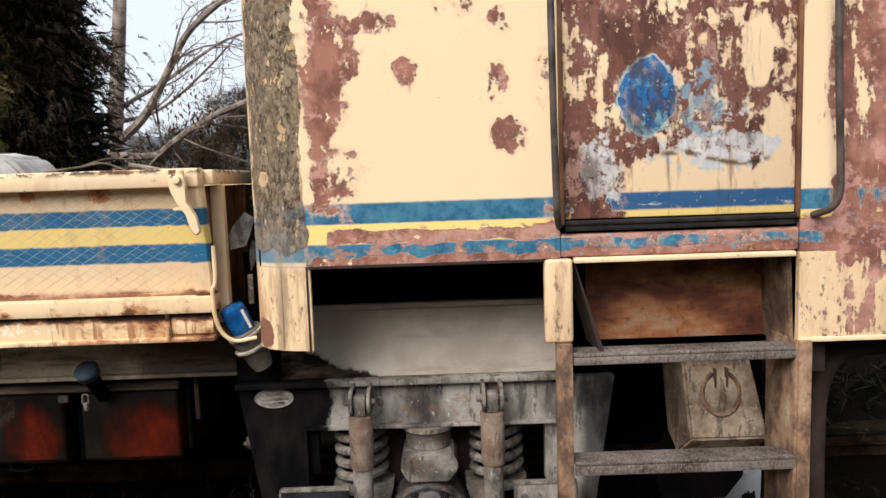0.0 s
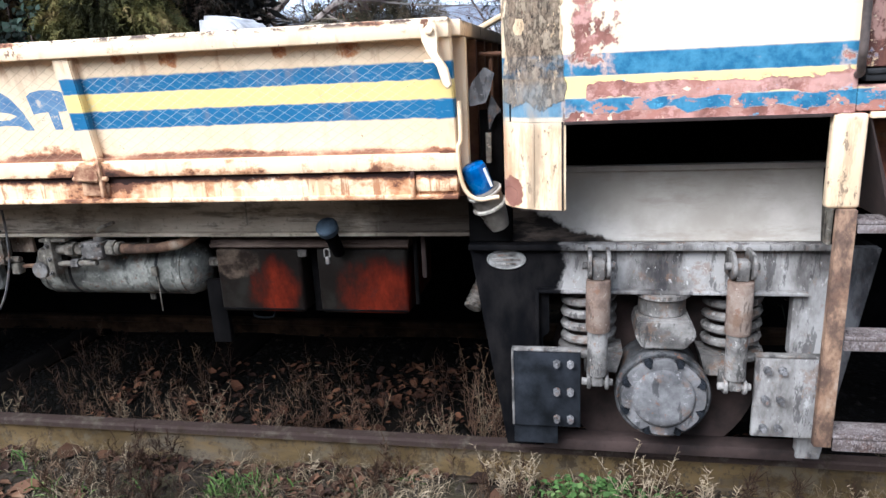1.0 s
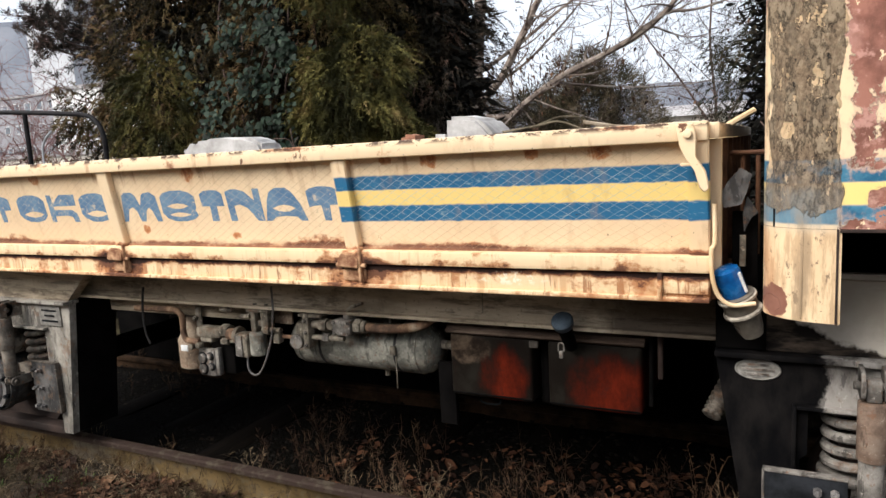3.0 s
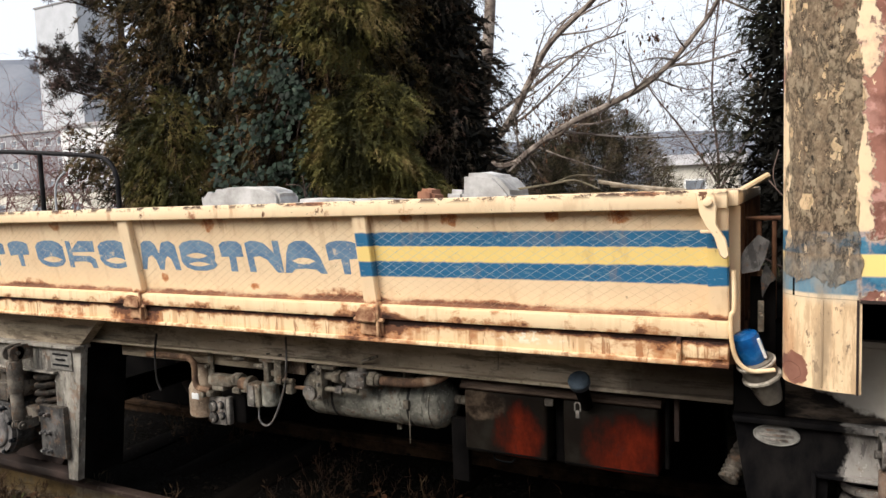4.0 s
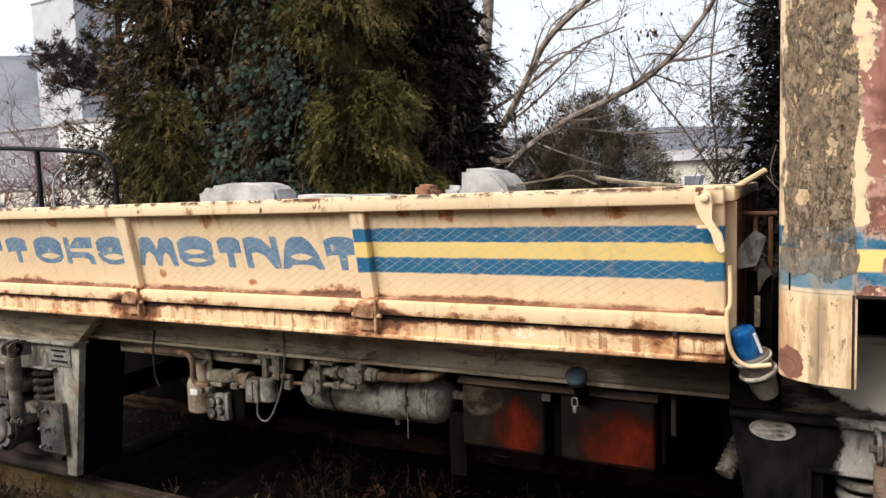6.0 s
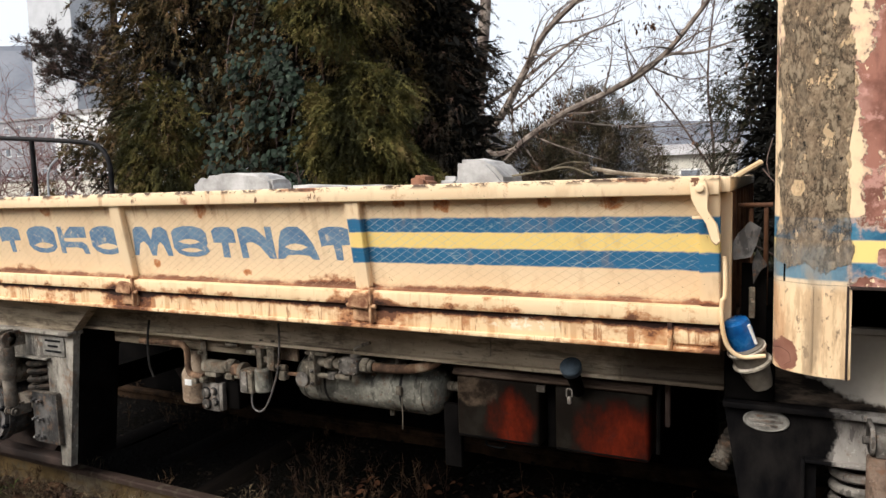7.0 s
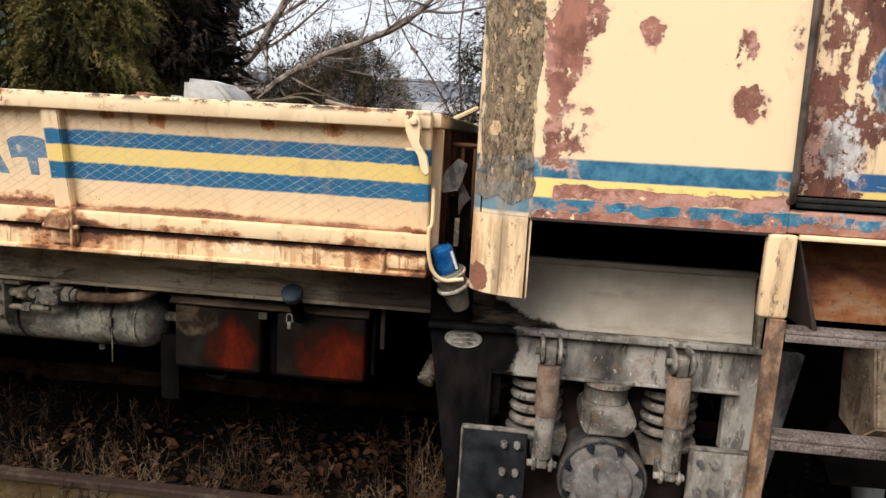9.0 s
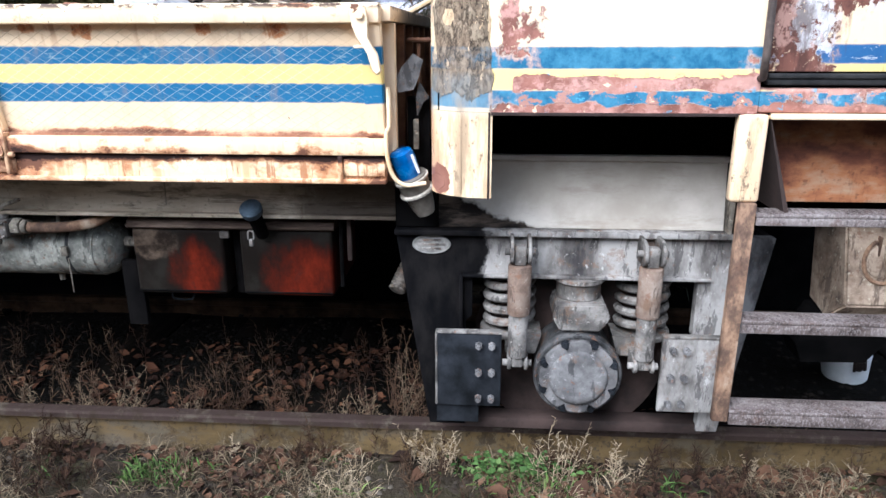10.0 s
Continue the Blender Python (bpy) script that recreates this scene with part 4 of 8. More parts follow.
ROUND = [(0.0, 0.80), (0.0, 0.30), (0.12, 0.12), (0.33, 0.01), (0.62, 0.0), (0.86, 0.07), (1.0, 0.24), (1.0, 0.78), (0.88, 0.93), (0.66, 1.02), (0.36, 1.02), (0.12, 0.94)]
GLYPHS = {
    "T": [[[(0.46, 0), (0.66, 0), (0.67, 0.45), (1.0, 0.47), (1.0, 0.88), (0.80, 0.97), (0.6, 1), (0.35, 1), (0.12, 0.95), (0, 0.86), (0.04, 0.40), (0.2, 0.44), (0.42, 0.45)]]],
    "I": [[[(0.36, 0), (0.66, 0), (0.67, 0.48), (1.0, 0.48), (0.98, 0.86), (0.80, 0.98), (0.5, 1), (0.18, 0.97), (0, 0.86), (0.03, 0.48), (0.38, 0.48)]]],
    "A": [[[(0, 0), (0.15, 0), (0.25, 0.12), (0.5, 0.145), (0.75, 0.12), (0.85, 0), (1, 0), (0.88, 0.5), (0.72, 0.85), (0.58, 1), (0.34, 1), (0.18, 0.88), (0.09, 0.6)], eye_shape(0.2, 0.76, 0.27, 0.49)]],
    "N": [[[(0.03, 0), (0.22, 0), (0.2, 0.48), (0.38, 0.52), (0.58, 0.4), (0.82, 0), (1, 0), (0.97, 1), (0.79, 1), (0.8, 0.62), (0.55, 0.92), (0.33, 1), (0.17, 1), (0, 0.93)]]],
    "B": [[[(0.0, 0.82), (0.0, 0.28), (0.12, 0.1), (0.33, 0), (0.65, 0), (0.9, 0.08), (1.0, 0.2), (0.94, 0.36), (0.98, 0.46), (0.98, 0.8), (0.86, 0.94), (0.64, 1.02), (0.36, 1.02), (0.12, 0.95)], eye_shape(0.16, 0.78, 0.41, 0.60), eye_shape(0.18, 0.80, 0.14, 0.30)]],
    "M": [[[(0, 0), (0.11, 0), (0.20, 0.42), (0.31, 0.5), (0.40, 0.36), (0.46, 0), (0.57, 0), (0.65, 0.38), (0.73, 0.48), (0.80, 0.36), (0.87, 0), (1, 0), (0.95, 0.86), (0.82, 1), (0.66, 0.97), (0.60, 0.9), (0.51, 0.54), (0.43, 0.9), (0.34, 1), (0.17, 1), (0.08, 0.9)]]],
    "O": [[ROUND, eye_shape(0.17, 0.90, 0.17, 0.41)]],
    "K": [[[(0, 0), (0.16, 0), (0.16, 0.22), (0.60, 0.24), (0.78, 0.18), (0.82, 0), (1, 0), (0.95, 0.32), (0.80, 0.44), (0.18, 0.45), (0.18, 0.58), (0.98, 0.60), (1.0, 1), (0.48, 1), (0.34, 0.86), (0.19, 0.66), (0.16, 1), (0, 1)]]],
}
WORD = (("T", -2.246, -2.088), ("A", -2.470, -2.256), ("N", -2.668, -2.478), ("I", -2.817, -2.686), ("B", -3.060, -2.846), ("M", -3.325, -3.074),
        ("O", -3.612, -3.404), ("K", -3.852, -3.640), ("O", -4.100, -3.880), ("T", -4.335, -4.165), ("T", -4.560, -4.375))
for ch, x0, x1 in WORD:
    bm = B()
    edges = []
    for k, loop in enumerate(GLYPHS[ch][0]):
        vs = [bm.verts.new((x0 + u * (x1 - x0), sheet(1.466 + v * 0.136) - 0.0008, 1.466 + v * 0.136)) for u, v in loop]
        edges += [bm.edges.new((a, b)) for a, b in zip(vs, vs[1:] + vs[:1])]
    bmesh.ops.triangle_fill(bm, use_beauty=True, edges=edges)
    grown = bmesh.ops.extrude_face_region(bm, geom=bm.faces[:])
    for v in grown["geom"]:
        if isinstance(v, bmesh.types.BMVert):
            v.co.y += 0.0045
    part("painted_letter", bm, M_LETTER, lettered if x0 > -3.33 else lettered_next, "faded blue capital " + ch, smooth=False)

# ---- load in the body
bm = bmesh.new()
bmesh.ops.create_grid(bm, x_segments=90, y_segments=36, size=0.5, matrix=Matrix.LocRotScale((-3.41, 3.2, 1.62), None, (5.2, 2.0, 1)))
for v in bm.verts:
    v.co.z += 0.10 * noise.fractal(v.co * 1.6, 1.0, 2.0, 4) + 0.03 * noise.noise(v.co * 9) - 0.05 * abs(v.co.y - 3.2)
single("rubble_load", bm, M_RUBBLE, "grey-brown earth and rubble filling the tipping body", "rubble", kind="stuff")


def boulder(name, outline, y0, y1, material, label, category, jag=0.012):
    bm = prism(B(), outline, y0, y1)
    bmesh.ops.bevel(bm, geom=list(bm.edges), offset=0.02, segments=2, affect="EDGES")
    bmesh.ops.subdivide_edges(bm, edges=list(bm.edges), cuts=1, use_grid_fill=True)
    for v in bm.verts:
        v.co += jag * noise.noise_vector(v.co * 9)
    return single(name, bm, material, label, category)


boulder("stone_slab", [(-3.58, 1.55), (-3.06, 1.55), (-3.05, 1.79), (-3.075, 1.822), (-3.17, 1.848), (-3.42, 1.855), (-3.54, 1.842), (-3.56, 1.815), (-3.64, 1.808), (-3.645, 1.785)], 2.82, 3.0, M_STONE, "pale grey stone slab lying on the load", "stone")
boulder("stone_block", [(-1.955, 1.55), (-1.70, 1.55), (-1.705, 1.765), (-1.79, 1.85), (-1.93, 1.872)], 2.78, 3.08, M_STONE, "pale grey angular stone block on the load", "stone")
boulder("stone_chunk", [(-2.07, 1.55), (-1.975, 1.55), (-1.965, 1.785), (-2.06, 1.79)], 2.85, 3.05, M_STONE, "small pale stone chunk beside a bigger block", "stone")
boulder("broken_brick", [(-2.29, 1.55), (-2.15, 1.55), (-2.16, 1.782), (-2.20, 1.80), (-2.26, 1.81)], 2.92, 3.04, M_BRICK, "broken reddish brick on the load", "brick", 0.016)
boulder("long_slab", [(-3.0, 1.55), (-2.36, 1.55), (-2.38, 1.752), (-2.70, 1.766), (-2.99, 1.776)], 2.88, 3.1, M_STONE, "flat pale slab on the load", "stone")
bm = pipe(B(), curve([(-1.75, 2.95, 1.78), (-1.55, 2.92, 1.80), (-1.44, 2.9, 1.812), (-1.33, 2.9, 1.77)]), 0.006, 7, 0.004)
pipe(bm, curve([(-1.55, 2.92, 1.80), (-1.47, 3.0, 1.835), (-1.38, 3.05, 1.83)]), 0.006, 6, 0.003)
single("dry_branch", bm, M_TWIGDRY, "bent dry branch lying on the load", "branch")
bm = pipe(B(), [(-1.335, 2.90, 1.803), (-1.22, 2.93, 1.78), (-1.08, 2.95, 1.745)], 0.010, 7, 0.006)
single("pale_stick", bm, M_STICK, "pale barkless stick lying on the load", "branch")
bm = pipe(B(), [(-1.30, 2.98, 1.785), (-1.15, 3.0, 1.77), (-0.98, 3.02, 1.75)], 0.009, 7)
single("pale_stick", bm, M_STICK, "pale barkless stick lying on the load", "branch")

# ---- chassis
# added boxes that keep far-side light from reaching under the truck
part("far_light_block", slab(B(), -3.9, -0.9, 3.99, 4.24, 0.02, 1.2, 0.01), M_BLACK, truck, "black box added on the far side to block light")
part("far_light_block", slab(B(), -6.0, -3.95, 4.06, 4.24, 0.02, 1.2, 0.01), M_BLACK, truck, "black box added on the far side to block light")
part("far_light_block", slab(B(), 0.5, 1.9, 3.99, 4.24, 0.02, 1.2, 0.01), M_BLACK, truck, "black box added on the far side to block light")
chassis = part("chassis_beam", slab(B(), -5.95, -0.755, 2.40, 2.46, 1.02, 1.225, 0.006), M_BEAM, truck, "dusty grey-brown long beam")
part("beam_flange", slab(B(), -5.95, -0.755, 2.365, 2.399, 1.02, 1.034, 0.003), M_BEAM, chassis)
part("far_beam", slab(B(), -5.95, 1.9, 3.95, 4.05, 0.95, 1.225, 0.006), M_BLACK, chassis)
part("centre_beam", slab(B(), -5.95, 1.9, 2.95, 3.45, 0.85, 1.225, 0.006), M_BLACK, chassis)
# smooth sloping panel seen in the cabin's opening
bm = B()
prof = [(2.318, 1.015), (2.322, 1.03), (2.345, 1.18), (2.352, 1.245), (2.335, 1.252), (2.338, 1.268), (2.362, 1.270), (2.364, 1.256), (2.44, 1.256), (2.44, 1.0), (2.33, 1.0)]
ring = [[bm.verts.new((x, y, z)) for y, z in prof] for x in (-0.598, 0.396)]
bm.faces.new(ring[0])
bm.faces.new(ring[1][::-1])
for i in range(len(prof)):
    j = (i + 1) % len(prof)
    bm.faces.new((ring[0][j], ring[0][i], ring[1][i], ring[1][j]))
s = Shade("deck_panel_paint")
n1 = s.noise(3.2, 6, 0.6)
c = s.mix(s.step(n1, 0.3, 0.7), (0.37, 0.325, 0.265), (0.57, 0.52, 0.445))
# the cabin's shade on the panel's upper part, mixed into the colour
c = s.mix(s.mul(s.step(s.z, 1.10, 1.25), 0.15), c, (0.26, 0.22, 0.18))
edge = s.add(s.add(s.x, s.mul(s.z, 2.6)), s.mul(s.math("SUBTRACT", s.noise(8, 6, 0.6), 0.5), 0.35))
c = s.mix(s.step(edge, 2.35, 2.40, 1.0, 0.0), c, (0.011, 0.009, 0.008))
c = s.mix(s.mul(s.step(s.noise(10, 7, 0.7, s.stretch(0.3, 1, 1.2)), 0.5, 0.66), 0.35), c, (0.20, 0.15, 0.11))
s.done(c, 0.8, 0.0, s.add(n1, s.mul(s.noise(60, 4), 0.2)), 0.003, 0.6, 0.06)
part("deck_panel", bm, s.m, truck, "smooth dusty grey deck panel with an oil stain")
part("deck_ledge", slab(B(), -0.752, 0.42, 2.272, 2.36, 0.992, 1.012, 0.004), M_FRAME, truck)
part("gusset", slab(B(), 0.397, 0.412, 2.275, 2.345, 1.012, 1.262, 0.004), M_GREY, truck)
bm = prism(B(), [(-5.95, 1.012), (-4.06, 1.012), (-3.86, 1.19), (-3.86, 1.205), (-5.95, 1.205)], 2.30, 2.36)
part("deck_panel", bm, M_BEAM, truck, "smooth dusty grey deck panel")
part("deck_ledge", slab(B(), -5.3, -4.05, 2.262, 2.36, 0.992, 1.011, 0.004), M_FRAME_FAR, truck)


def clevis(bm, x, y, z, r=0.034):
    for sx in (-0.034, 0.026):
        rod(bm, (x + sx, y, z), (x + sx + 0.012, y, z), r, seg=18, bevel=0.003)
        slab(bm, x + sx, x + sx + 0.012, y, y + 0.09, z - r, z + r, 0.002)
    rod(bm, (x - 0.052, y, z), (x + 0.052, y, z), 0.013, seg=10, bevel=0.002)
    return bm


def coil(bm, x, y, z0, z1, radius, wire, turns):
    pts = []
    n = int(turns * 20)
    for i in range(n + 1):
        a = i / n * turns * math.tau
        pts.append((x + radius * math.cos(a), y + radius * math.sin(a), z0 + (z1 - z0) * i / n))
    return pipe(bm, pts, wire, 8)


def suspension(cx, frame_mat, metal, tag):
    """One sprung axle box in its guard plate."""
    AZ, RE = 0.488, 0.415

    def X(v):
        return cx + v
    out = [(X(-0.662), 0.992), (X(-0.545), 0.225), (X(-0.41), 0.225), (X(-0.41), 0.66), (X(-0.387), 0.68), (X(-0.387), 0.838), (X(RE), 0.838),
           (X(RE), 0.62), (X(0.47), 0.60), (X(0.47), 0.225), (X(0.545), 0.225), (X(0.662), 0.992)]
    bm = prism(B(), out, 2.305, 2.345)
    guard = part("axle_guard", bm, frame_mat, truck, "heavy grey axle guard plate" if cx < -1 else "heavy guard plate, grey with a black oily end", smooth=False)
    bm = B()
    slab(bm, X(-0.42), X(RE + 0.035), 2.272, 2.304, 0.838, 0.850, 0.003)
    slab(bm, X(-0.432), X(-0.420), 2.272, 2.304, 0.64, 0.850, 0.003)
    part("edge_flange", bm, frame_mat, guard)
    for sx in (-1, 1):
        bm = prism(B(), [(X(sx * 0.662), 0.990), (X(sx * 0.545), 0.225), (X(sx * 0.520), 0.225), (X(sx * 0.637), 0.990)], 2.3465, 2.60)
        part("guard_web", bm, M_BLACK, guard)
    part("guard_inner_plate", slab(B(), X(-0.64), X(0.64), 2.60, 2.62, 0.88, 0.99), M_BLACK, guard)
    # wheel behind the guard
    w = Matrix.Translation((cx, 2.44, AZ)) @ Matrix.Rotation(radians(90), 4, "X")
    prof = [(0.09, 0.03), (0.25, 0.005), (0.305, 0.03), (0.355, 0.03), (0.358, -0.06), (0.385, -0.075), (0.38, -0.10), (0.305, -0.10), (0.25, -0.07), (0.09, -0.09)]
    part("wheel", lathe(B(), prof, w, 48), M_WHEEL, truck, "rust-brown steel rail wheel")
    wf = Matrix.Translation((cx, 3.96, AZ)) @ Matrix.Rotation(radians(-90), 4, "X")
    part("wheel", lathe(B(), prof, wf, 48), M_WHEEL, truck, "rust-brown steel rail wheel")
    part("axle", rod(B(), (cx, 2.50, AZ), (cx, 3.90, AZ), 0.075), M_BLACK, truck)
    # axle box: drum, flange, cover
    bm = B()
    a = Matrix.Translation((cx, 2.26, AZ)) @ Matrix.Rotation(radians(90), 4, "X")
    prism(bm, [(X(-0.070), 0.655), (X(0.070), 0.655), (X(0.102), 0.695), (X(0.104), 0.712), (X(0.086), 0.757), (X(-0.086), 0.757), (X(-0.098), 0.712), (X(-0.094), 0.695)], 2.235, 2.40)
    bmesh.ops.bevel(bm, geom=list(bm.edges), offset=0.006, segments=2, affect="EDGES")
    box = part("axle_box", bm, metal, truck, "dusty cast axle box")
    part("drum", lathe(B(), [(0.148, -0.17), (0.148, 0.0), (0.141, 0.006), (0.06, 0.006)], a, 36), M_RING, box)
    for sx in (-1, 1):
        bm = prism(B(), [(X(sx * 0.262), 0.535), (X(sx * 0.15), 0.535), (X(sx * 0.13), 0.612), (X(sx * 0.20), 0.604), (X(sx * 0.262), 0.598)], 2.30, 2.44)
        part("spring_arm", bm, metal, box)
    bm = B()
    ring = []
    for k in range(112):
        q = k * math.tau / 112
        near = abs((q / (math.tau / 8)) % 1 - 0.5) * 2
        r = 0.114 + 0.025 * min(1.0, max(0.0, (near - 0.10) / 0.26)) ** 0.5
        ring.append((cx + r * math.cos(q), AZ + r * math.sin(q)))
    prism(bm, ring, 2.204, 2.2295)
    part("lobed_flange", bm, M_COVER, box, smooth=False)
    bm = B()
    part("flange", lathe(B(), [(0.160, -0.04), (0.160, -0.010), (0.156, -0.004), (0.149, -0.004), (0.147, -0.0095), (0.05, -0.0095)], Matrix.Translation((cx, 2.22, AZ)) @ Matrix.Rotation(radians(90), 4, "X"), 40), M_RING, box)
    c_m = Matrix.Translation((cx, 2.229, AZ)) @ Matrix.Rotation(radians(90), 4, "X")
    lathe(bm, [(0.106, 0.0), (0.106, 0.026), (0.103, 0.034), (0.095, 0.040), (0.072, 0.043), (0.066, 0.041), (0.02, 0.042)], c_m, 40)
    cover = part("cover", bm, M_COVER, box, "round bolted axle cover")
    for k in range(8):
        t = (k + 0.5) * math.tau / 8
        part("cover_bolt", bolt(B(), (cx + 0.133 * math.cos(t), 2.228, AZ + 0.135 * math.sin(t)), 0.016, 0.034), M_DARKGREY, box)
    bm = B()
    lathe(bm, [(0.076, 0), (0.080, 0.004), (0.080, 0.054), (0.086, 0.062), (0.094, 0.066), (0.094, 0.080)], Matrix.Translation((cx, 2.34, 0.757)), 28)
    part("buffer_block", bm, metal, box)
    for sx in (-1, 1):
        x = X(sx * 0.247)
        bm = coil(B(), x, 2.405, 0.612, 0.83, 0.085, 0.0165, 4.6)
        sp = part("coil_spring", bm, metal, truck, "dusty grey coil spring")
        rod(sp_bm := B(), (x, 2.405, 0.585), (x, 2.405, 0.604), 0.11, seg=24, bevel=0.004)
        part("spring_seat", sp_bm, metal, sp)
        x = X(sx * 0.222)
        bm = B()
        rod(bm, (x, 2.20, 0.735), (x, 2.20, 0.915), 0.0405, seg=22, bevel=0.004)
        damper = part("damper", bm, M_DAMPER if cx > -1 else metal, truck, "dusty telescopic damper with rusty patches")
        part("damper_rod", rod(B(), (x, 2.20, 0.575), (x, 2.20, 0.7345), 0.034, seg=20, bevel=0.003), metal, damper)
        part("clevis", clevis(B(), x, 2.20, 0.962, 0.044), metal, damper)
        part("top_eye", slab(B(), x - 0.0205, x + 0.0205, 2.178, 2.222, 0.917, 0.985, 0.006), metal, damper)
        bm = clevis(B(), x, 2.20, 0.545, 0.026)
        slab(bm, x - 0.018, x + 0.018, 2.18, 2.22, 0.535, 0.577, 0.004)
        part("lower_eye", bm, metal, damper)
        for px, pw in ((-0.395, 0.118),) if sx < 0 else ((0.40, 0.108),):
            m = (M_DARKGREY if sx < 0 else frame_mat) if cx > -1 else M_RING
            dy = 0.0 if cx > -1 else 0.055
            bm = slab(B(), X(px) - pw, X(px) + pw, 2.222 + dy, 2.24 + dy, 0.352, 0.642, 0.003)
            gp = part("guide_plate", bm, m, truck, "bolted guide plate")
            part("plate_flange", slab(B(), X(px) - pw - 0.002, X(px) + pw + 0.002, 2.219 + dy, 2.248 + dy, 0.6425, 0.651, 0.002), metal, gp, "pale worn top edge")
            part("plate_edge", slab(B(), X(px) - sx * -pw - 0.004, X(px) - sx * -pw + 0.004, 2.219 + dy, 2.25 + dy, 0.355, 0.642, 0.002), metal, gp)
            if sx < 0:
                part("plate_foot", slab(B(), X(px) - pw, X(px) + pw - 0.08, 2.244 + dy, 2.304 + dy * 0.5, 0.27, 0.3515, 0.002), m, gp)
            inner = X(px) - sx * (pw - 0.035)
            for i in range(3):
                for k in range(2):
                    part("plate_nut", bolt(B(), (inner + sx * 0.047 * k, 2.2215 + dy, 0.60 - 0.106 * i), 0.0135, 0.030), M_COVER, gp)
    bm = slab(B(), X(-0.50), X(0.50), 2.32, 2.40, 0.20, 0.245, 0.006)
    part("tie_bar", bm, M_WHEEL, truck, "rust-brown tie bar under the guard plate")
    if tag:
        bm = slab(B(), X(0.40), X(0.585), 2.296, 2.304, 0.862, 0.975, 0.003)
        pl = part("maker_plate", bm, M_PLATE, guard, "rectangular cast plate with worn writing")
        for k, (a0, a1) in enumerate(((0.43, 0.555), (0.45, 0.535), (0.425, 0.56))):
            part("text_bar", slab(B(), X(a0), X(a1), 2.291, 2.2955, 0.946 - 0.03 * k, 0.955 - 0.03 * k), M_DARKGREY, pl)
    else:
        bm = bmesh.new()
        a = Matrix.Translation((-0.622, 2.305, 0.952)) @ Matrix.Rotation(radians(90), 4, "X") @ Matrix.Diagonal((0.069, 0.036, 1, 1))
        lathe(bm, [(1.0, 0.0), (1.0, 0.006), (0.94, 0.008), (0.90, 0.004), (0.2, 0.004)], a, 36)
        pl = part("maker_plate", bm, M_PLATE, guard, "oval cast plate with worn writing")
        for zz, hw in ((0.968, 0.035), (0.952, 0.05), (0.936, 0.035)):
            part("text_bar", slab(B(), -0.622 - hw, -0.622 + hw, 2.2975, 2.3008, zz - 0.004, zz + 0.004), M_GREYPALE, pl)


suspension(-0.088, M_FRAME, M_GREYPALE, False)
suspension(-4.722, M_FRAME_FAR, M_DULL, True)

# ---- fuel tanks
for x0, x1 in ((-1.805, -1.442), (-1.378, -1.015)):
    tank = part("fuel_tank", slab(B(), x0, x1, 2.435, 2.90, 0.685, 0.958, 0.018, 3), M_TANK, truck, "oily dark fuel tank with worn red paint")
    part("weld_seam", slab(B(), x0 + 0.004, x1 - 0.004, 2.4315, 2.436, 0.698, 0.704, 0.001), M_BLACK, tank)
bm = B()
prof = [(2.424, 0.9585), (2.414, 0.966), (2.416, 0.974), (2.428, 0.979), (2.430, 0.990), (2.446, 0.994), (2.47, 1.010), (2.90, 1.010), (2.90, 0.9585)]
ring = [[bm.verts.new((x, y, z)) for y, z in prof] for x in (-1.812, -1.002)]
bm.faces.new(ring[0])
bm.faces.new(ring[1][::-1])
for i in range(len(prof)):
    j = (i + 1) % len(prof)
    bm.faces.new((ring[0][j], ring[0][i], ring[1][i], ring[1][j]))
s = Shade("tank_lid_grime")
n1 = s.noise(7, 7, 0.68, s.stretch(0.25, 1, 1.4))
M_LID = s.done(s.ramp(n1, ((0.34, (0.010, 0.007, 0.006)), (0.50, (0.06, 0.042, 0.032)), (0.66, (0.17, 0.125, 0.095)))), 0.8, 0.0, n1, 0.003, 0.6, 0.05)
part("tank_lid", bm, M_LID, truck, "long grimy brown lid over both fuel tanks", smooth=False)
# black filler that paints the dark gap between the tanks, no real strap
part("tank_gap_dark", slab(B(), -1.428, -1.392, 2.50, 2.92, 0.67, 0.955, 0.006), M_BLACK, truck)
part("tank_clip", slab(B(), -1.446, -1.410, 2.415, 2.434, 0.925, 0.952, 0.004), M_DULL, truck)
part("hanger", slab(B(), -0.962, -0.944, 2.46, 2.49, 0.83, 1.02, 0.004), M_WHEEL, truck)
part("hanger", rod(B(), (-0.988, 2.47, 0.72), (-0.985, 2.47, 1.02), 0.009, seg=8), M_BLACK, truck)
bm = B()
CAP = Matrix.Translation((-1.275, 2.325, 1.052)) @ Matrix.Rotation(radians(40), 4, "X")
lathe(bm, [(0.036, -0.002), (0.039, 0.002), (0.041, 0.028), (0.035, 0.036), (0.01, 0.037)], CAP, 24)
filler = part("tank_filler_cap", bm, M_CAP, truck, "grey-blue screw cap on a short filler neck")
part("neck", lathe(B(), [(0.024, -0.14), (0.028, -0.003), (0.01, -0.003)], CAP, 16), M_BLACK, filler)
part("padlock", pipe(slab(B(), -1.284, -1.270, 2.285, 2.298, 0.935, 0.963, 0.003), curve([(-1.287, 2.29, 0.962), (-1.285, 2.29, 0.99), (-1.268, 2.29, 0.99), (-1.266, 2.29, 0.962)]), 0.003, 6), M_GREYPALE, filler)
part("mud_plate", slab(B(), -1.90, -1.82, 2.50, 2.53, 0.52, 0.80, 0.004), M_BLACK, truck)
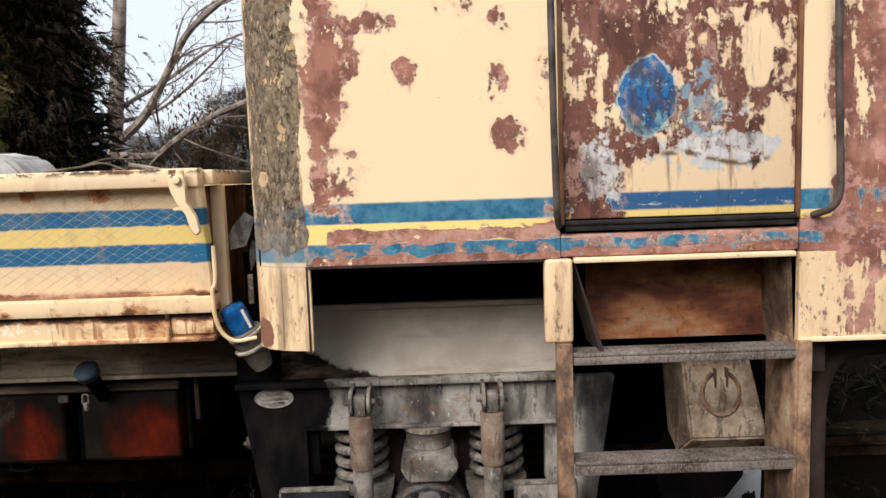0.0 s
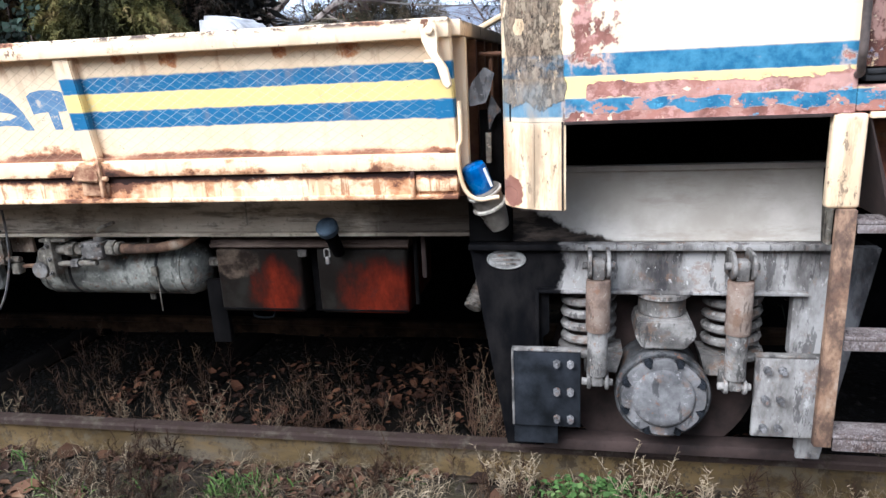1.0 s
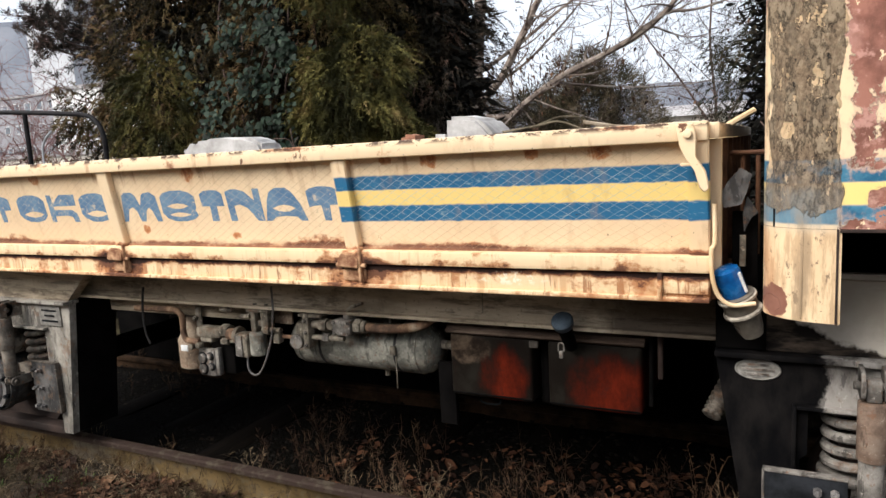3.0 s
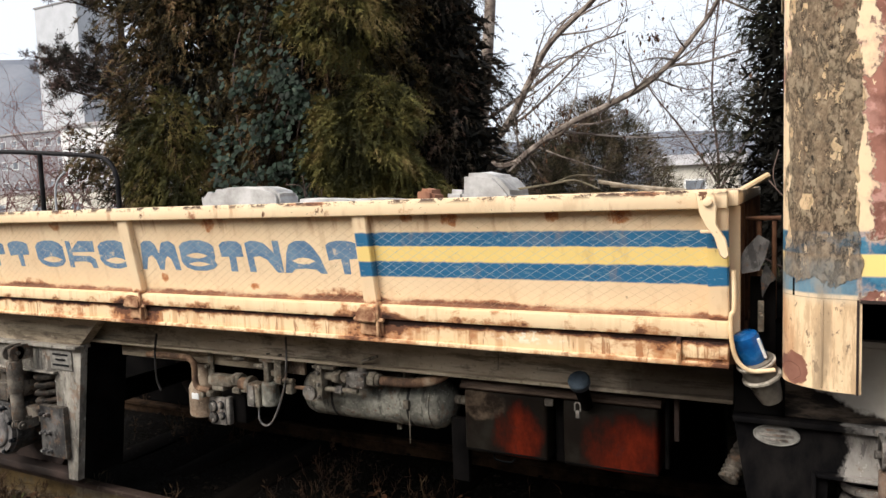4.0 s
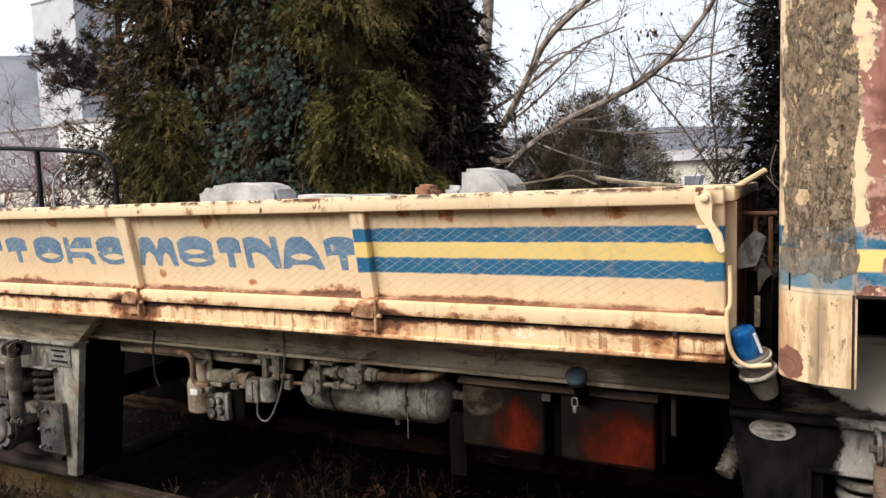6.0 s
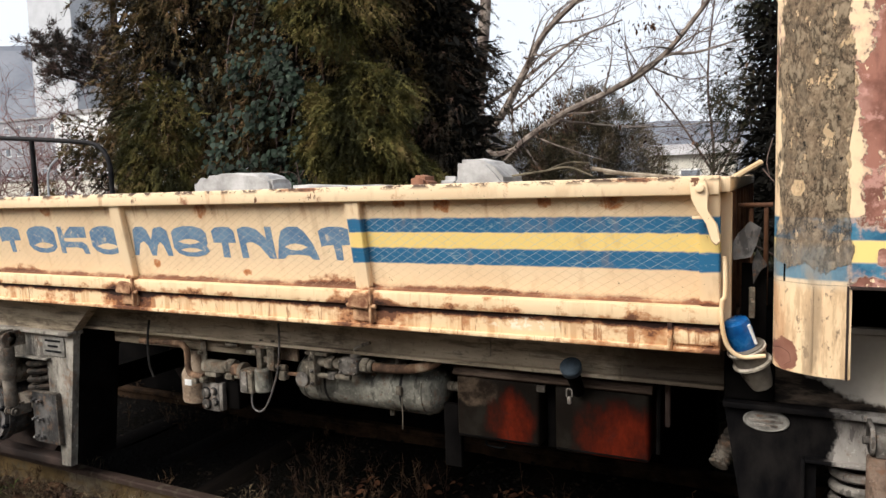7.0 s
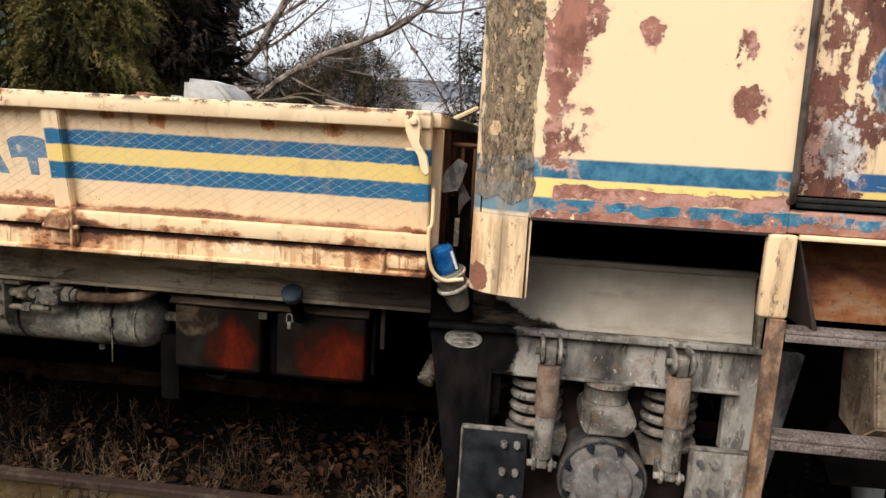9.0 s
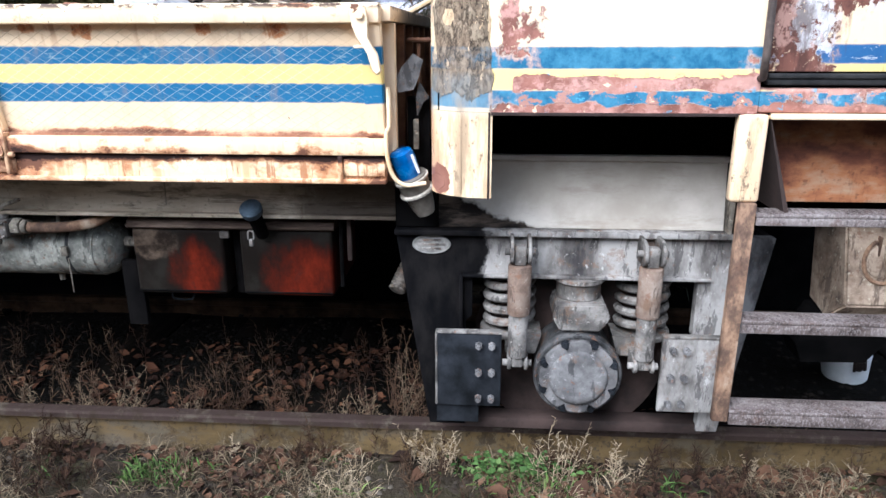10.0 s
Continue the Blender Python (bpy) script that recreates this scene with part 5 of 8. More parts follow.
part("wire_loop", pipe(B(), curve([(-1.70, 2.50, 0.67), (-1.69, 2.49, 0.645), (-1.62, 2.49, 0.643), (-1.60, 2.49, 0.67)]), 0.004, 6), M_DARKGREY, truck)

# ---- air tank and valves
bm = B()
m = Matrix.Translation((-2.302, 2.565, 0.842)) @ Matrix.Rotation(radians(90), 4, "Y")
lathe(bm, [(0.03, -0.40), (0.078, -0.388), (0.112, -0.35), (0.120, -0.30), (0.120, 0.30), (0.112, 0.35), (0.078, 0.388), (0.03, 0.40)], m, 36)
air = part("air_tank", bm, M_AIR, truck, "dusty grey air tank under the chassis")
for x in (-2.49, -2.085):
    ringm = Matrix.Translation((x, 2.565, 0.842)) @ Matrix.Rotation(radians(90), 4, "Y")
    part("strap", lathe(B(), [(0.119, -0.006), (0.1225, -0.006), (0.1225, 0.006), (0.119, 0.006)], ringm, 32), M_RUBBER, air)
part("strap_buckle", slab(B(), -2.10, -2.072, 2.428, 2.446, 0.835, 0.875, 0.005), M_GREY, air)
for x in (-2.62, -1.985):
    ringm = Matrix.Translation((x, 2.565, 0.842)) @ Matrix.Rotation(radians(90), 4, "Y")
    part("weld_bead", lathe(B(), [(0.1195, -0.004), (0.1215, -0.002), (0.1215, 0.002), (0.1195, 0.004)], ringm, 32), M_AIR, air)
part("end_fitting", rod(B(), (-1.91, 2.565, 0.86), (-1.845, 2.565, 0.86), 0.022, seg=6), M_GREY, air)
part("drain_cock", rod(B(), (-2.2, 2.565, 0.69), (-2.2, 2.565, 0.726), 0.012, seg=10), M_GREY, air)
part("hanger_bolt", rod(B(), (-2.098, 2.45, 0.95), (-2.098, 2.45, 1.02), 0.007, seg=8), M_GREY, air)
bm = B()
slab(bm, -2.505, -2.473, 2.350, 2.40, 0.853, 1.018, 0.006)
slab(bm, -2.575, -2.505, 2.375, 2.44, 0.872, 0.968, 0.02)
slab(bm, -2.53, -2.41, 2.355, 2.44, 1.000, 1.014, 0.004)
slab(bm, -2.45, -2.37, 2.38, 2.41, 1.014, 1.022, 0.003)
block = part("valve_block", bm, M_GREY, truck, "dusty grey brake valve block on a flat bracket")
part("end_disc", rod(B(), (-2.560, 2.40, 0.878), (-2.560, 2.362, 0.878), 0.036, seg=20, bevel=0.006), M_GREYPALE, block)
part("stub_pipe", rod(B(), (-2.475, 2.39, 0.963), (-2.33, 2.39, 0.963), 0.020, seg=14), M_GREY, block)
part("union_nut", rod(B(), (-2.428, 2.39, 0.963), (-2.388, 2.39, 0.963), 0.032, seg=6, bevel=0.003), M_GREY, block)
part("union_nut", rod(B(), (-2.378, 2.39, 0.963), (-2.352, 2.39, 0.963), 0.027, seg=6, bevel=0.003), M_GREY, block)
part("stub_pipe", rod(B(), (-2.475, 2.38, 0.903), (-2.30, 2.38, 0.908), 0.012, seg=10), M_GREY, block)
part("union_nut", rod(B(), (-2.412, 2.38, 0.904), (-2.378, 2.38, 0.905), 0.020, seg=6, bevel=0.002), M_GREYPALE, block)
bm = slab(B(), -2.343, -2.245, 2.350, 2.425, 0.928, 1.000, 0.010)
rod(bm, (-2.275, 2.388, 1.0), (-2.275, 2.388, 1.028), 0.022, seg=14, bevel=0.004)
cock = part("shut_off_cock", bm, M_GREYPALE, truck, "dusty grey shut-off cock with a bent lever")
part("cock_lever", pipe(B(), curve([(-2.275, 2.388, 1.026), (-2.262, 2.37, 1.044), (-2.235, 2.36, 1.060), (-2.17, 2.35, 1.083)]), 0.0075, 7), M_GREY, cock)
part("union_nut", rod(B(), (-2.240, 2.39, 0.967), (-2.205, 2.39, 0.967), 0.034, seg=6, bevel=0.003), M_GREY, cock)
part("union_nut", rod(B(), (-2.202, 2.39, 0.967), (-2.180, 2.39, 0.967), 0.028, seg=14, bevel=0.003), M_GREY, cock)
for bx, bz in ((-2.33, 0.938), (-2.258, 0.938), (-2.33, 0.99), (-2.258, 0.99)):
    part("valve_bolt", bolt(B(), (bx, 2.351, bz), 0.008, 0.014), M_GREYPALE, cock)
for bx, bz in ((-2.489, 0.872), (-2.489, 0.93), (-2.489, 0.985)):
    part("valve_bolt", bolt(B(), (bx, 2.351, bz), 0.009, 0.016), M_GREYPALE, block)
part("air_pipe", pipe(B(), curve([(-2.19, 2.39, 0.966), (-2.08, 2.395, 0.964), (-1.99, 2.41, 0.970), (-1.92, 2.43, 0.988), (-1.86, 2.46, 1.03)]), 0.0205, 12), M_LADDER, truck, "brown-grey bent air pipe")
# brake valve with a round governor
bm = slab(B(), -2.925, -2.852, 2.355, 2.42, 0.776, 0.893, 0.008)
slab(bm, -2.832, -2.800, 2.37, 2.42, 0.895, 1.015, 0.008)
slab(bm, -2.768, -2.722, 2.37, 2.42, 0.925, 1.015, 0.008)
slab(bm, -2.85, -2.712, 2.365, 2.43, 1.002, 1.017, 0.005)
slab(bm, -2.80, -2.768, 2.385, 2.42, 0.93, 0.96, 0.004)
brake = part("brake_valve", bm, M_GREY, truck, "dusty grey brake valve")
part("cover_plate", slab(B(), -2.921, -2.878, 2.347, 2.3545, 0.783, 0.886, 0.004), M_GREYPALE, brake)
part("governor", lathe(B(), [(0.036, 0.787), (0.042, 0.793), (0.042, 0.893), (0.034, 0.902), (0.01, 0.904)], Matrix.Translation((-2.812, 2.395, 0)), 24), M_AIR, brake, "round blue-grey governor")
part("t_handle", rod(B(), (-2.876, 2.36, 0.979), (-2.826, 2.37, 0.984), 0.012, seg=10, bevel=0.003), M_GREY, brake)
part("union_nut", rod(B(), (-2.752, 2.385, 0.917), (-2.722, 2.385, 0.918), 0.024, seg=6, bevel=0.002), M_GREY, brake)
part("stub_pipe", rod(B(), (-2.77, 2.385, 0.917), (-2.66, 2.385, 0.920), 0.013, seg=10), M_GREY, brake)
part("elbow", slab(B(), -2.702, -2.664, 2.37, 2.41, 0.857, 0.905, 0.008), M_GREY, brake)
part("stub_pipe", rod(B(), (-2.70, 2.40, 0.885), (-2.56, 2.40, 0.89), 0.009, seg=8), M_LADDER, brake)
for bx, bz in ((-2.816, 1.022), (-2.745, 1.022)):
    part("top_stud", rod(B(), (bx, 2.395, bz - 0.006), (bx, 2.395, bz + 0.018), 0.010, seg=6), M_GREY, brake)
part("thin_hose", pipe(B(), curve([(-2.676, 2.362, 1.135), (-2.678, 2.362, 1.034), (-2.698, 2.365, 0.911), (-2.748, 2.368, 0.783), (-2.80, 2.37, 0.705), (-2.842, 2.37, 0.692), (-2.871, 2.372, 0.72), (-2.876, 2.38, 0.785)], 8), 0.0048, 6), M_COVER, truck, "thin dusty hose hanging in a loop")
part("bracket_plate", slab(B(), -2.752, -2.645, 2.45, 2.466, 0.933, 1.012, 0.003), M_BEIGE, truck)
# filter, manifold and relay box
part("air_filter", lathe(B(), [(0.070, 0.650), (0.080, 0.656), (0.083, 0.67), (0.083, 0.795), (0.076, 0.815), (0.052, 0.855), (0.034, 0.885), (0.032, 0.925), (0.01, 0.926)], Matrix.Translation((-3.352, 2.50, 0)), 26), M_BEIGE, truck, "dusty bottle-shaped air filter")
part("filter_bracket", slab(B(), -3.267, -3.229, 2.445, 2.458, 0.84, 1.02, 0.004), M_GREY, truck)
part("bracket_nut", bolt(B(), (-3.262, 2.444, 0.93), 0.014, 0.02), M_GREY, truck)
bm = slab(B(), -3.222, -3.060, 2.39, 2.46, 0.845, 0.900, 0.016)
slab(bm, -3.20, -3.12, 2.395, 2.45, 0.82, 0.846, 0.008)
manifold = part("manifold", bm, M_GREY, truck, "dusty cast pipe manifold")
part("union_nut", rod(B(), (-3.058, 2.42, 0.883), (-3.008, 2.42, 0.883), 0.036, seg=6, bevel=0.003), M_GREY, manifold)
part("union_nut", rod(B(), (-3.052, 2.40, 0.835), (-3.008, 2.40, 0.835), 0.018, seg=6, bevel=0.003), M_GREY, manifold)
part("stub_pipe", rod(B(), (-3.008, 2.41, 0.835), (-2.93, 2.41, 0.84), 0.011, seg=10), M_GREY, manifold)
part("rubber_sleeve", rod(B(), (-3.010, 2.41, 0.872), (-2.948, 2.40, 0.874), 0.030, seg=16, bevel=0.004), M_LADDER, manifold)
part("collar", rod(B(), (-2.950, 2.40, 0.872), (-2.926, 2.40, 0.872), 0.044, seg=18, bevel=0.004), M_GREY, manifold)
bm = slab(B(), -3.230, -3.118, 2.400, 2.432, 0.640, 0.785, 0.012)
slab(bm, -3.119, -3.094, 2.404, 2.436, 0.648, 0.790, 0.006)
relay = part("relay_box", bm, M_GREYPALE, truck, "small dusty relay box with round caps")
part("relay_back", slab(B(), -3.10, -3.02, 2.44, 2.51, 0.65, 0.80, 0.01), M_BLACK, relay)
for bx, bz, r in ((-3.197, 0.736, 0.025), (-3.197, 0.680, 0.025), (-3.145, 0.748, 0.015), (-3.141, 0.694, 0.015)):
    cap = part("round_cap", rod(B(), (bx, 2.4005, bz), (bx, 2.388, bz), r, seg=18, bevel=0.003), M_GREYPALE, relay)
    part("cap_ring", lathe(B(), [(r, -0.001), (r + 0.006, -0.001), (r + 0.006, 0.003), (r, 0.003)], Matrix.Translation((bx, 2.400, bz)) @ Matrix.Rotation(radians(90), 4, "X"), 18), M_DARKGREY, cap)
part("white_tag", slab(B(), -3.312, -3.264, 2.368, 2.374, 0.772, 0.803, 0.002), M_BUCKET, truck, "small white plastic tag")
for bx, bz in ((-3.247, 0.796), (-3.197, 0.806)):
    part("pipe_nut", rod(B(), (bx, 2.37, bz), (bx, 2.41, bz), 0.017, seg=6, bevel=0.002), M_GREY, truck)
part("air_pipe", pipe(B(), curve([(-3.63, 2.385, 0.978), (-3.48, 2.385, 0.981), (-3.36, 2.385, 0.983), (-3.318, 2.385, 0.972), (-3.298, 2.385, 0.945), (-3.298, 2.385, 0.88), (-3.292, 2.385, 0.845), (-3.27, 2.385, 0.826), (-3.20, 2.39, 0.822)], 7), 0.0155, 11), M_LADDER, truck, "brown-grey bent air pipe")
part("thin_hose", pipe(B(), curve([(-3.52, 2.355, 1.10), (-3.53, 2.345, 1.0), (-3.53, 2.345, 0.87), (-3.51, 2.35, 0.80)]), 0.006, 6), M_RUBBER, truck)
part("drain_stub", rod(B(), (-3.04, 2.40, 1.0), (-2.96, 2.40, 1.0), 0.013, seg=10, bevel=0.003), M_GREY, truck)
part("bracket", slab(B(), -3.95, -2.86, 2.475, 2.52, 0.93, 1.018, 0.004), M_BEAM, truck)
for x, z1 in ((-1.63, 1.06), (-2.05, 0.70)):
    bm = pipe(B(), curve([(x, 2.398, z1 + 0.14), (x + 0.006, 2.39, z1 + 0.07), (x + 0.002, 2.395, z1)]), 0.0025, 5)
    part("loose_wire", bm, M_GREY, truck)
bm = B()
pts = [(-0.67, 2.80, 0.86), (-0.71, 2.70, 0.81), (-0.755, 2.60, 0.74), (-0.785, 2.54, 0.68)]
pipe(bm, curve(pts, 18), lambda i: 0.036 if i % 4 < 2 else 0.030, 14)
part("exhaust_hose", bm, M_DULL, truck, "dusty corrugated exhaust hose")

# ---- filler neck with a blue cover in the gap behind the cabin
lean = Matrix.Translation((-0.672, 2.205, 1.192)) @ Matrix.Rotation(radians(-20), 4, "Y") @ Matrix.Rotation(radians(14), 4, "X") @ Matrix.Diagonal((0.92, 0.92, 0.92, 1))
neck = part("filler_neck", lathe(B(), [(0.034, -0.125), (0.042, -0.10), (0.054, -0.03), (0.056, -0.012), (0.058, 0.02), (0.060, 0.034), (0.05, 0.036)], lean, 28), M_CLEAR, truck, "cloudy grey plastic filler neck")
for z0 in (-0.036, 0.018):
    part("neck_band", lathe(B(), [(0.058, z0), (0.064, z0 + 0.001), (0.065, z0 + 0.009), (0.059, z0 + 0.012)], lean, 28), M_TAPE, neck, "flaked cream band")
part("blue_cover", lathe(B(), [(0.040, 0.034), (0.043, 0.045), (0.0445, 0.118), (0.041, 0.131), (0.032, 0.137), (0.01, 0.138)], lean, 28), M_BLUEPL, neck, "bright blue plastic cover")
part("white_seam", pipe(B(), [lean @ Vector((0.038, -0.026, 0.045)), lean @ Vector((0.039, -0.027, 0.118))], 0.005, 6), M_BUCKET, neck)
part("guard_rod", pipe(B(), curve([(-0.739, 2.12, 1.512), (-0.737, 2.11, 1.40), (-0.746, 2.105, 1.371), (-0.744, 2.105, 1.298), (-0.728, 2.115, 1.235), (-0.69, 2.125, 1.203), (-0.625, 2.14, 1.208)]), 0.0068, 9), M_CREAM, truck, "cream bent steel rod")
part("plastic_flap", prism(B(), [(-0.732, 1.525), (-0.713, 1.567), (-0.675, 1.609), (-0.642, 1.588), (-0.656, 1.534), (-0.671, 1.497), (-0.721, 1.487)], lambda z: 2.235 + (z - 1.487) * 0.25, lambda z: 2.240 + (z - 1.487) * 0.25), M_COVER, truck, "bent grey plastic flap")
part("plastic_flap", prism(B(), [(-0.655, 1.522), (-0.642, 1.50), (-0.623, 1.469), (-0.642, 1.455), (-0.664, 1.409), (-0.668, 1.47)], 2.262, 2.267), M_RING, truck, "torn dark plastic flap")
part("hanging_strap", slab(B(), -0.676, -0.658, 2.252, 2.258, 1.30, 1.40, 0.002), M_GREY, truck)
# black sheet added so that the gap behind the neck looks dark
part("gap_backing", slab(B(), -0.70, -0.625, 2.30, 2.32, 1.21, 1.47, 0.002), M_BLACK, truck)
part("cross_member", slab(B(), -0.75, -0.60, 2.30, 4.2, 1.015, 1.20, 0.008), M_BLACK, truck)

for pts in ([(-0.72, 2.5, 1.65), (-0.612, 2.5, 1.65)], [(-0.632, 2.505, 1.30), (-0.632, 2.505, 1.64)], [(-0.68, 2.51, 1.30), (-0.68, 2.51, 1.64)]):
    part("rear_guard_bar", rod(B(), pts[0], pts[1], 0.008, seg=8), M_RUST, truck, "thin rusty bar behind the cabin")

# ---- cabin
TOP = 2.75


def outline_xy(bm, pts, z0, z1):
    a = [bm.verts.new((x, y, z0)) for x, y in pts]
    b = [bm.verts.new((x, y, z1)) for x, y in pts]
    bm.faces.new(a[::-1])
    bm.faces.new(b)
    for i in range(len(a)):
        j = (i + 1) % len(a)
        bm.faces.new((a[i], a[j], b[j], b[i]))
    return bm


def corner(x_end):
    arc = [(-0.415 - 0.19 * math.sin(t), 2.13 - 0.13 * math.cos(t)) for t in np.linspace(0.0, math.pi / 2, 12)]
    inner = [(-0.415 - 0.17 * math.sin(t), 2.13 - 0.11 * math.cos(t)) for t in np.linspace(math.pi / 2, 0.0, 12)]
    return [(x_end, 2.0), *arc, (-0.605, 2.30), (-0.585, 2.30), *inner, (x_end, 2.02)]


bm = B()
outline_xy(bm, corner(0.337), 1.450, TOP)
cabin = part("cabin_wall", bm, M_CAB, truck, "cream cabin wall with flaking paint, blue and yellow stripes and a bare pitted corner")
bm = outline_xy(B(), corner(-0.428), 1.192, 1.449)
skirt_corner = part("corner_skirt", bm, M_CAB, cabin, "cream corner skirt with flaked edges")
part("skirt_edge", slab(B(), -0.4275, -0.4215, 1.996, 2.05, 1.190, 1.449, 0.001), M_WHEEL, skirt_corner)
for rx0, ry0 in ((-0.512, 2.0085), (-0.482, 2.0025)):
    part("skirt_rib", slab(B(), rx0, rx0 + 0.007, ry0 + 0.0045, ry0 + 0.02, 1.20, 1.445, 0.002), M_CAB, skirt_corner)
bm = B()
slab(bm, -0.42, 0.285, 1.995, 2.03, 1.441, 1.449, 0.001)
part("opening_trim", bm, M_WHEEL, cabin)
bm = slab(B(), 0.288, 0.374, 1.993, 2.035, 1.190, 1.449, 0.012, 3)
part("skirt_post", bm, M_CAB, cabin, "cream skirt post between opening and ladder")
bm = prism(B(), [(0.374, 1.449), (0.376, 1.449), (0.470, 1.15), (0.455, 1.15)], 2.0, 2.2)
part("pocket_side", bm, M_WHEEL, cabin)
# door, with the rubber seal under it
bm = slab(B(), 0.351, 1.041, 2.004, 2.035, 1.565, TOP - 0.06, 0.006)
door = part("cabin_door", bm, M_DOOR, truck, "cabin door with most paint worn to brown rust, blue and white remains of a picture")
bm = slab(B(), 0.352, 1.040, 1.986, 2.004, 1.548, 1.562, 0.003)
slab(bm, 0.352, 1.040, 1.992, 2.03, 1.530, 1.5475, 0.003)
part("door_seal", bm, M_RUBBER, door, "black rubber strip")
for ex in (0.3385, 1.0415):
    part("door_edge", slab(B(), ex, ex + 0.012, 1.994, 2.03, 1.55, TOP - 0.06, 0.002), M_RUST, door)
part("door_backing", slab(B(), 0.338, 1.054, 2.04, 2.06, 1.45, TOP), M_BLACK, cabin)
bm = slab(B(), 0.338, 1.054, 1.999, 2.035, 1.452, 1.522, 0.008)
part("door_sill", bm, M_CAB, cabin, "flaking blue and brown sill below the door")
bm = slab(B(), 0.375, 1.040, 1.985, 2.02, 1.434, 1.4505, 0.005)
part("sill_edge", bm, M_RIM, cabin)
bm = B()
outline_xy(bm, [(1.056, 2.0), (1.9, 2.0), (1.9, 2.02), (1.056, 2.02)], 1.175, TOP)
part("cabin_wall_rear", bm, M_CAB, cabin, "cabin wall with cream paint peeling from brown rust")
part("skirt_hem", slab(B(), 1.058, 1.9, 1.994, 2.03, 1.169, 1.184, 0.003), M_CREAM, cabin)
bm = pipe(B(), curve([(0.306, 1.938, TOP - 0.05), (0.308, 1.936, 2.3), (0.312, 1.935, 1.9), (0.317, 1.935, 1.64), (0.320, 1.945, 1.585), (0.328, 1.965, 1.555), (0.334, 1.998, 1.548)], 8), 0.0105, 12)
rail_a = part("handrail", bm, M_PIPE, cabin, "dark steel handrail")
bm = pipe(B(), curve([(1.112, 1.938, TOP - 0.05), (1.118, 1.936, 2.2), (1.126, 1.935, 1.9), (1.135, 1.935, 1.68), (1.134, 1.94, 1.61), (1.118, 1.955, 1.575), (1.09, 1.998, 1.555)], 8), 0.0105, 12)
part("handrail", bm, M_PIPE, cabin, "dark steel handrail")
part("cabin_floor", slab(B(), -0.58, 1.9, 2.06, 4.45, 1.45, 1.50), M_BLACK, cabin)
part("cabin_front_wall", slab(B(), -0.606, -0.586, 2.302, 4.45, 1.20, TOP), M_DARKGREY, cabin)
part("cabin_far_wall", slab(B(), -0.586, 1.9, 4.43, 4.45, 1.20, TOP), M_CREAM, cabin)
part("cabin_back_wall", slab(B(), 1.88, 1.9, 2.03, 4.43, 1.20, TOP), M_CREAM, cabin)
part("cabin_roof", slab(B(), -0.62, 1.92, 1.98, 4.47, TOP, TOP + 0.04, 0.01), M_CREAM, cabin)
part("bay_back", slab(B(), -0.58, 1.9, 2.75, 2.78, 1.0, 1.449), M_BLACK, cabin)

# ---- boarding ladder
bm = slab(B(), 0.318, 0.368, 1.984, 2.012, 0.46, 1.190, 0.004)
slab(bm, 0.362, 0.369, 2.0125, 2.07, 0.46, 1.188, 0.002)
ladder = part("ladder_stile", bm, M_LADDER, truck, "brown painted ladder stile")
bm = slab(B(), 1.052, 1.094, 1.984, 2.012, 0.46, 1.176, 0.004)
slab(bm, 1.040, 1.052, 1.984, 2.17, 0.46, 1.176, 0.003)
part("ladder_stile", bm, M_LADDER, truck, "brown painted ladder stile")
for z, h, d in ((1.160, 0.036, 0.085), (0.818, 0.042, 0.085), (0.502, 0.050, 0.095)):
    bm = slab(B(), 0.370, 1.043, 1.982, 1.982 + d, z - 0.012, z, 0.004)
    slab(bm, 0.370, 1.043, 1.980, 1.99, z - h, z - 0.0125, 0.003)
    tread = part("ladder_step", bm, M_TREAD, truck, "worn brown ladder step with raised grip ridges")
    bm = B()
    for i in range(34):
        x = 0.385 + i * 0.0193
        for k in range(2):
            slab(bm, x + 0.006 * (k % 2), x + 0.009 + 0.006 * (k % 2), 1.99 + 0.036 * k, 2.016 + 0.036 * k, z + 0.0002, z + 0.0024)
    part("tread_grip", bm, M_TREAD, tread, smooth=False)
bm = slab(B(), 0.455, 1.046, 2.202, 2.214, 1.148, 1.449, 0.002)
part("ladder_pocket", bm, M_POCKET, truck, "rusty brown step recess")
part("pocket_side", prism(B(), [(1.030, 1.449), (1.046, 1.449), (1.058, 1.148), (1.046, 1.148)], 2.03, 2.2), M_LADDER, cabin)
part("pocket_lid", slab(B(), 0.378, 1.03, 2.03, 2.20, 1.436, 1.448), M_BLACK, cabin)

# ---- box behind the ladder
bm = B()
rows = [[(0.83, 2.36, 1.03), (1.072, 2.36, 1.03)], [(0.847, 2.31, 0.745), (1.125, 2.31, 0.745)], [(0.82, 2.39, 0.67), (1.12, 2.39, 0.67)], [(0.86, 2.60, 0.67), (1.12, 2.60, 0.67)], [(0.83, 2.60, 1.03), (1.072, 2.60, 1.03)]]
vr = [[bm.verts.new(p) for p in r] for r in rows]
for a, b in zip(vr, vr[1:] + vr[:1]):
    bm.faces.new((a[0], a[1], b[1], b[0]))
bm.faces.new([r[0] for r in vr])
bm.faces.new([r[1] for r in vr][::-1])
bmesh.ops.bevel(bm, geom=list(bm.edges), offset=0.008, segments=2, affect="EDGES")
sand = part("sand_box", bm, M_BEIGE, truck, "dusty beige steel box with a round lid ring")
def box_face(z):
    return 2.31 + 0.175 * (z - 0.745)


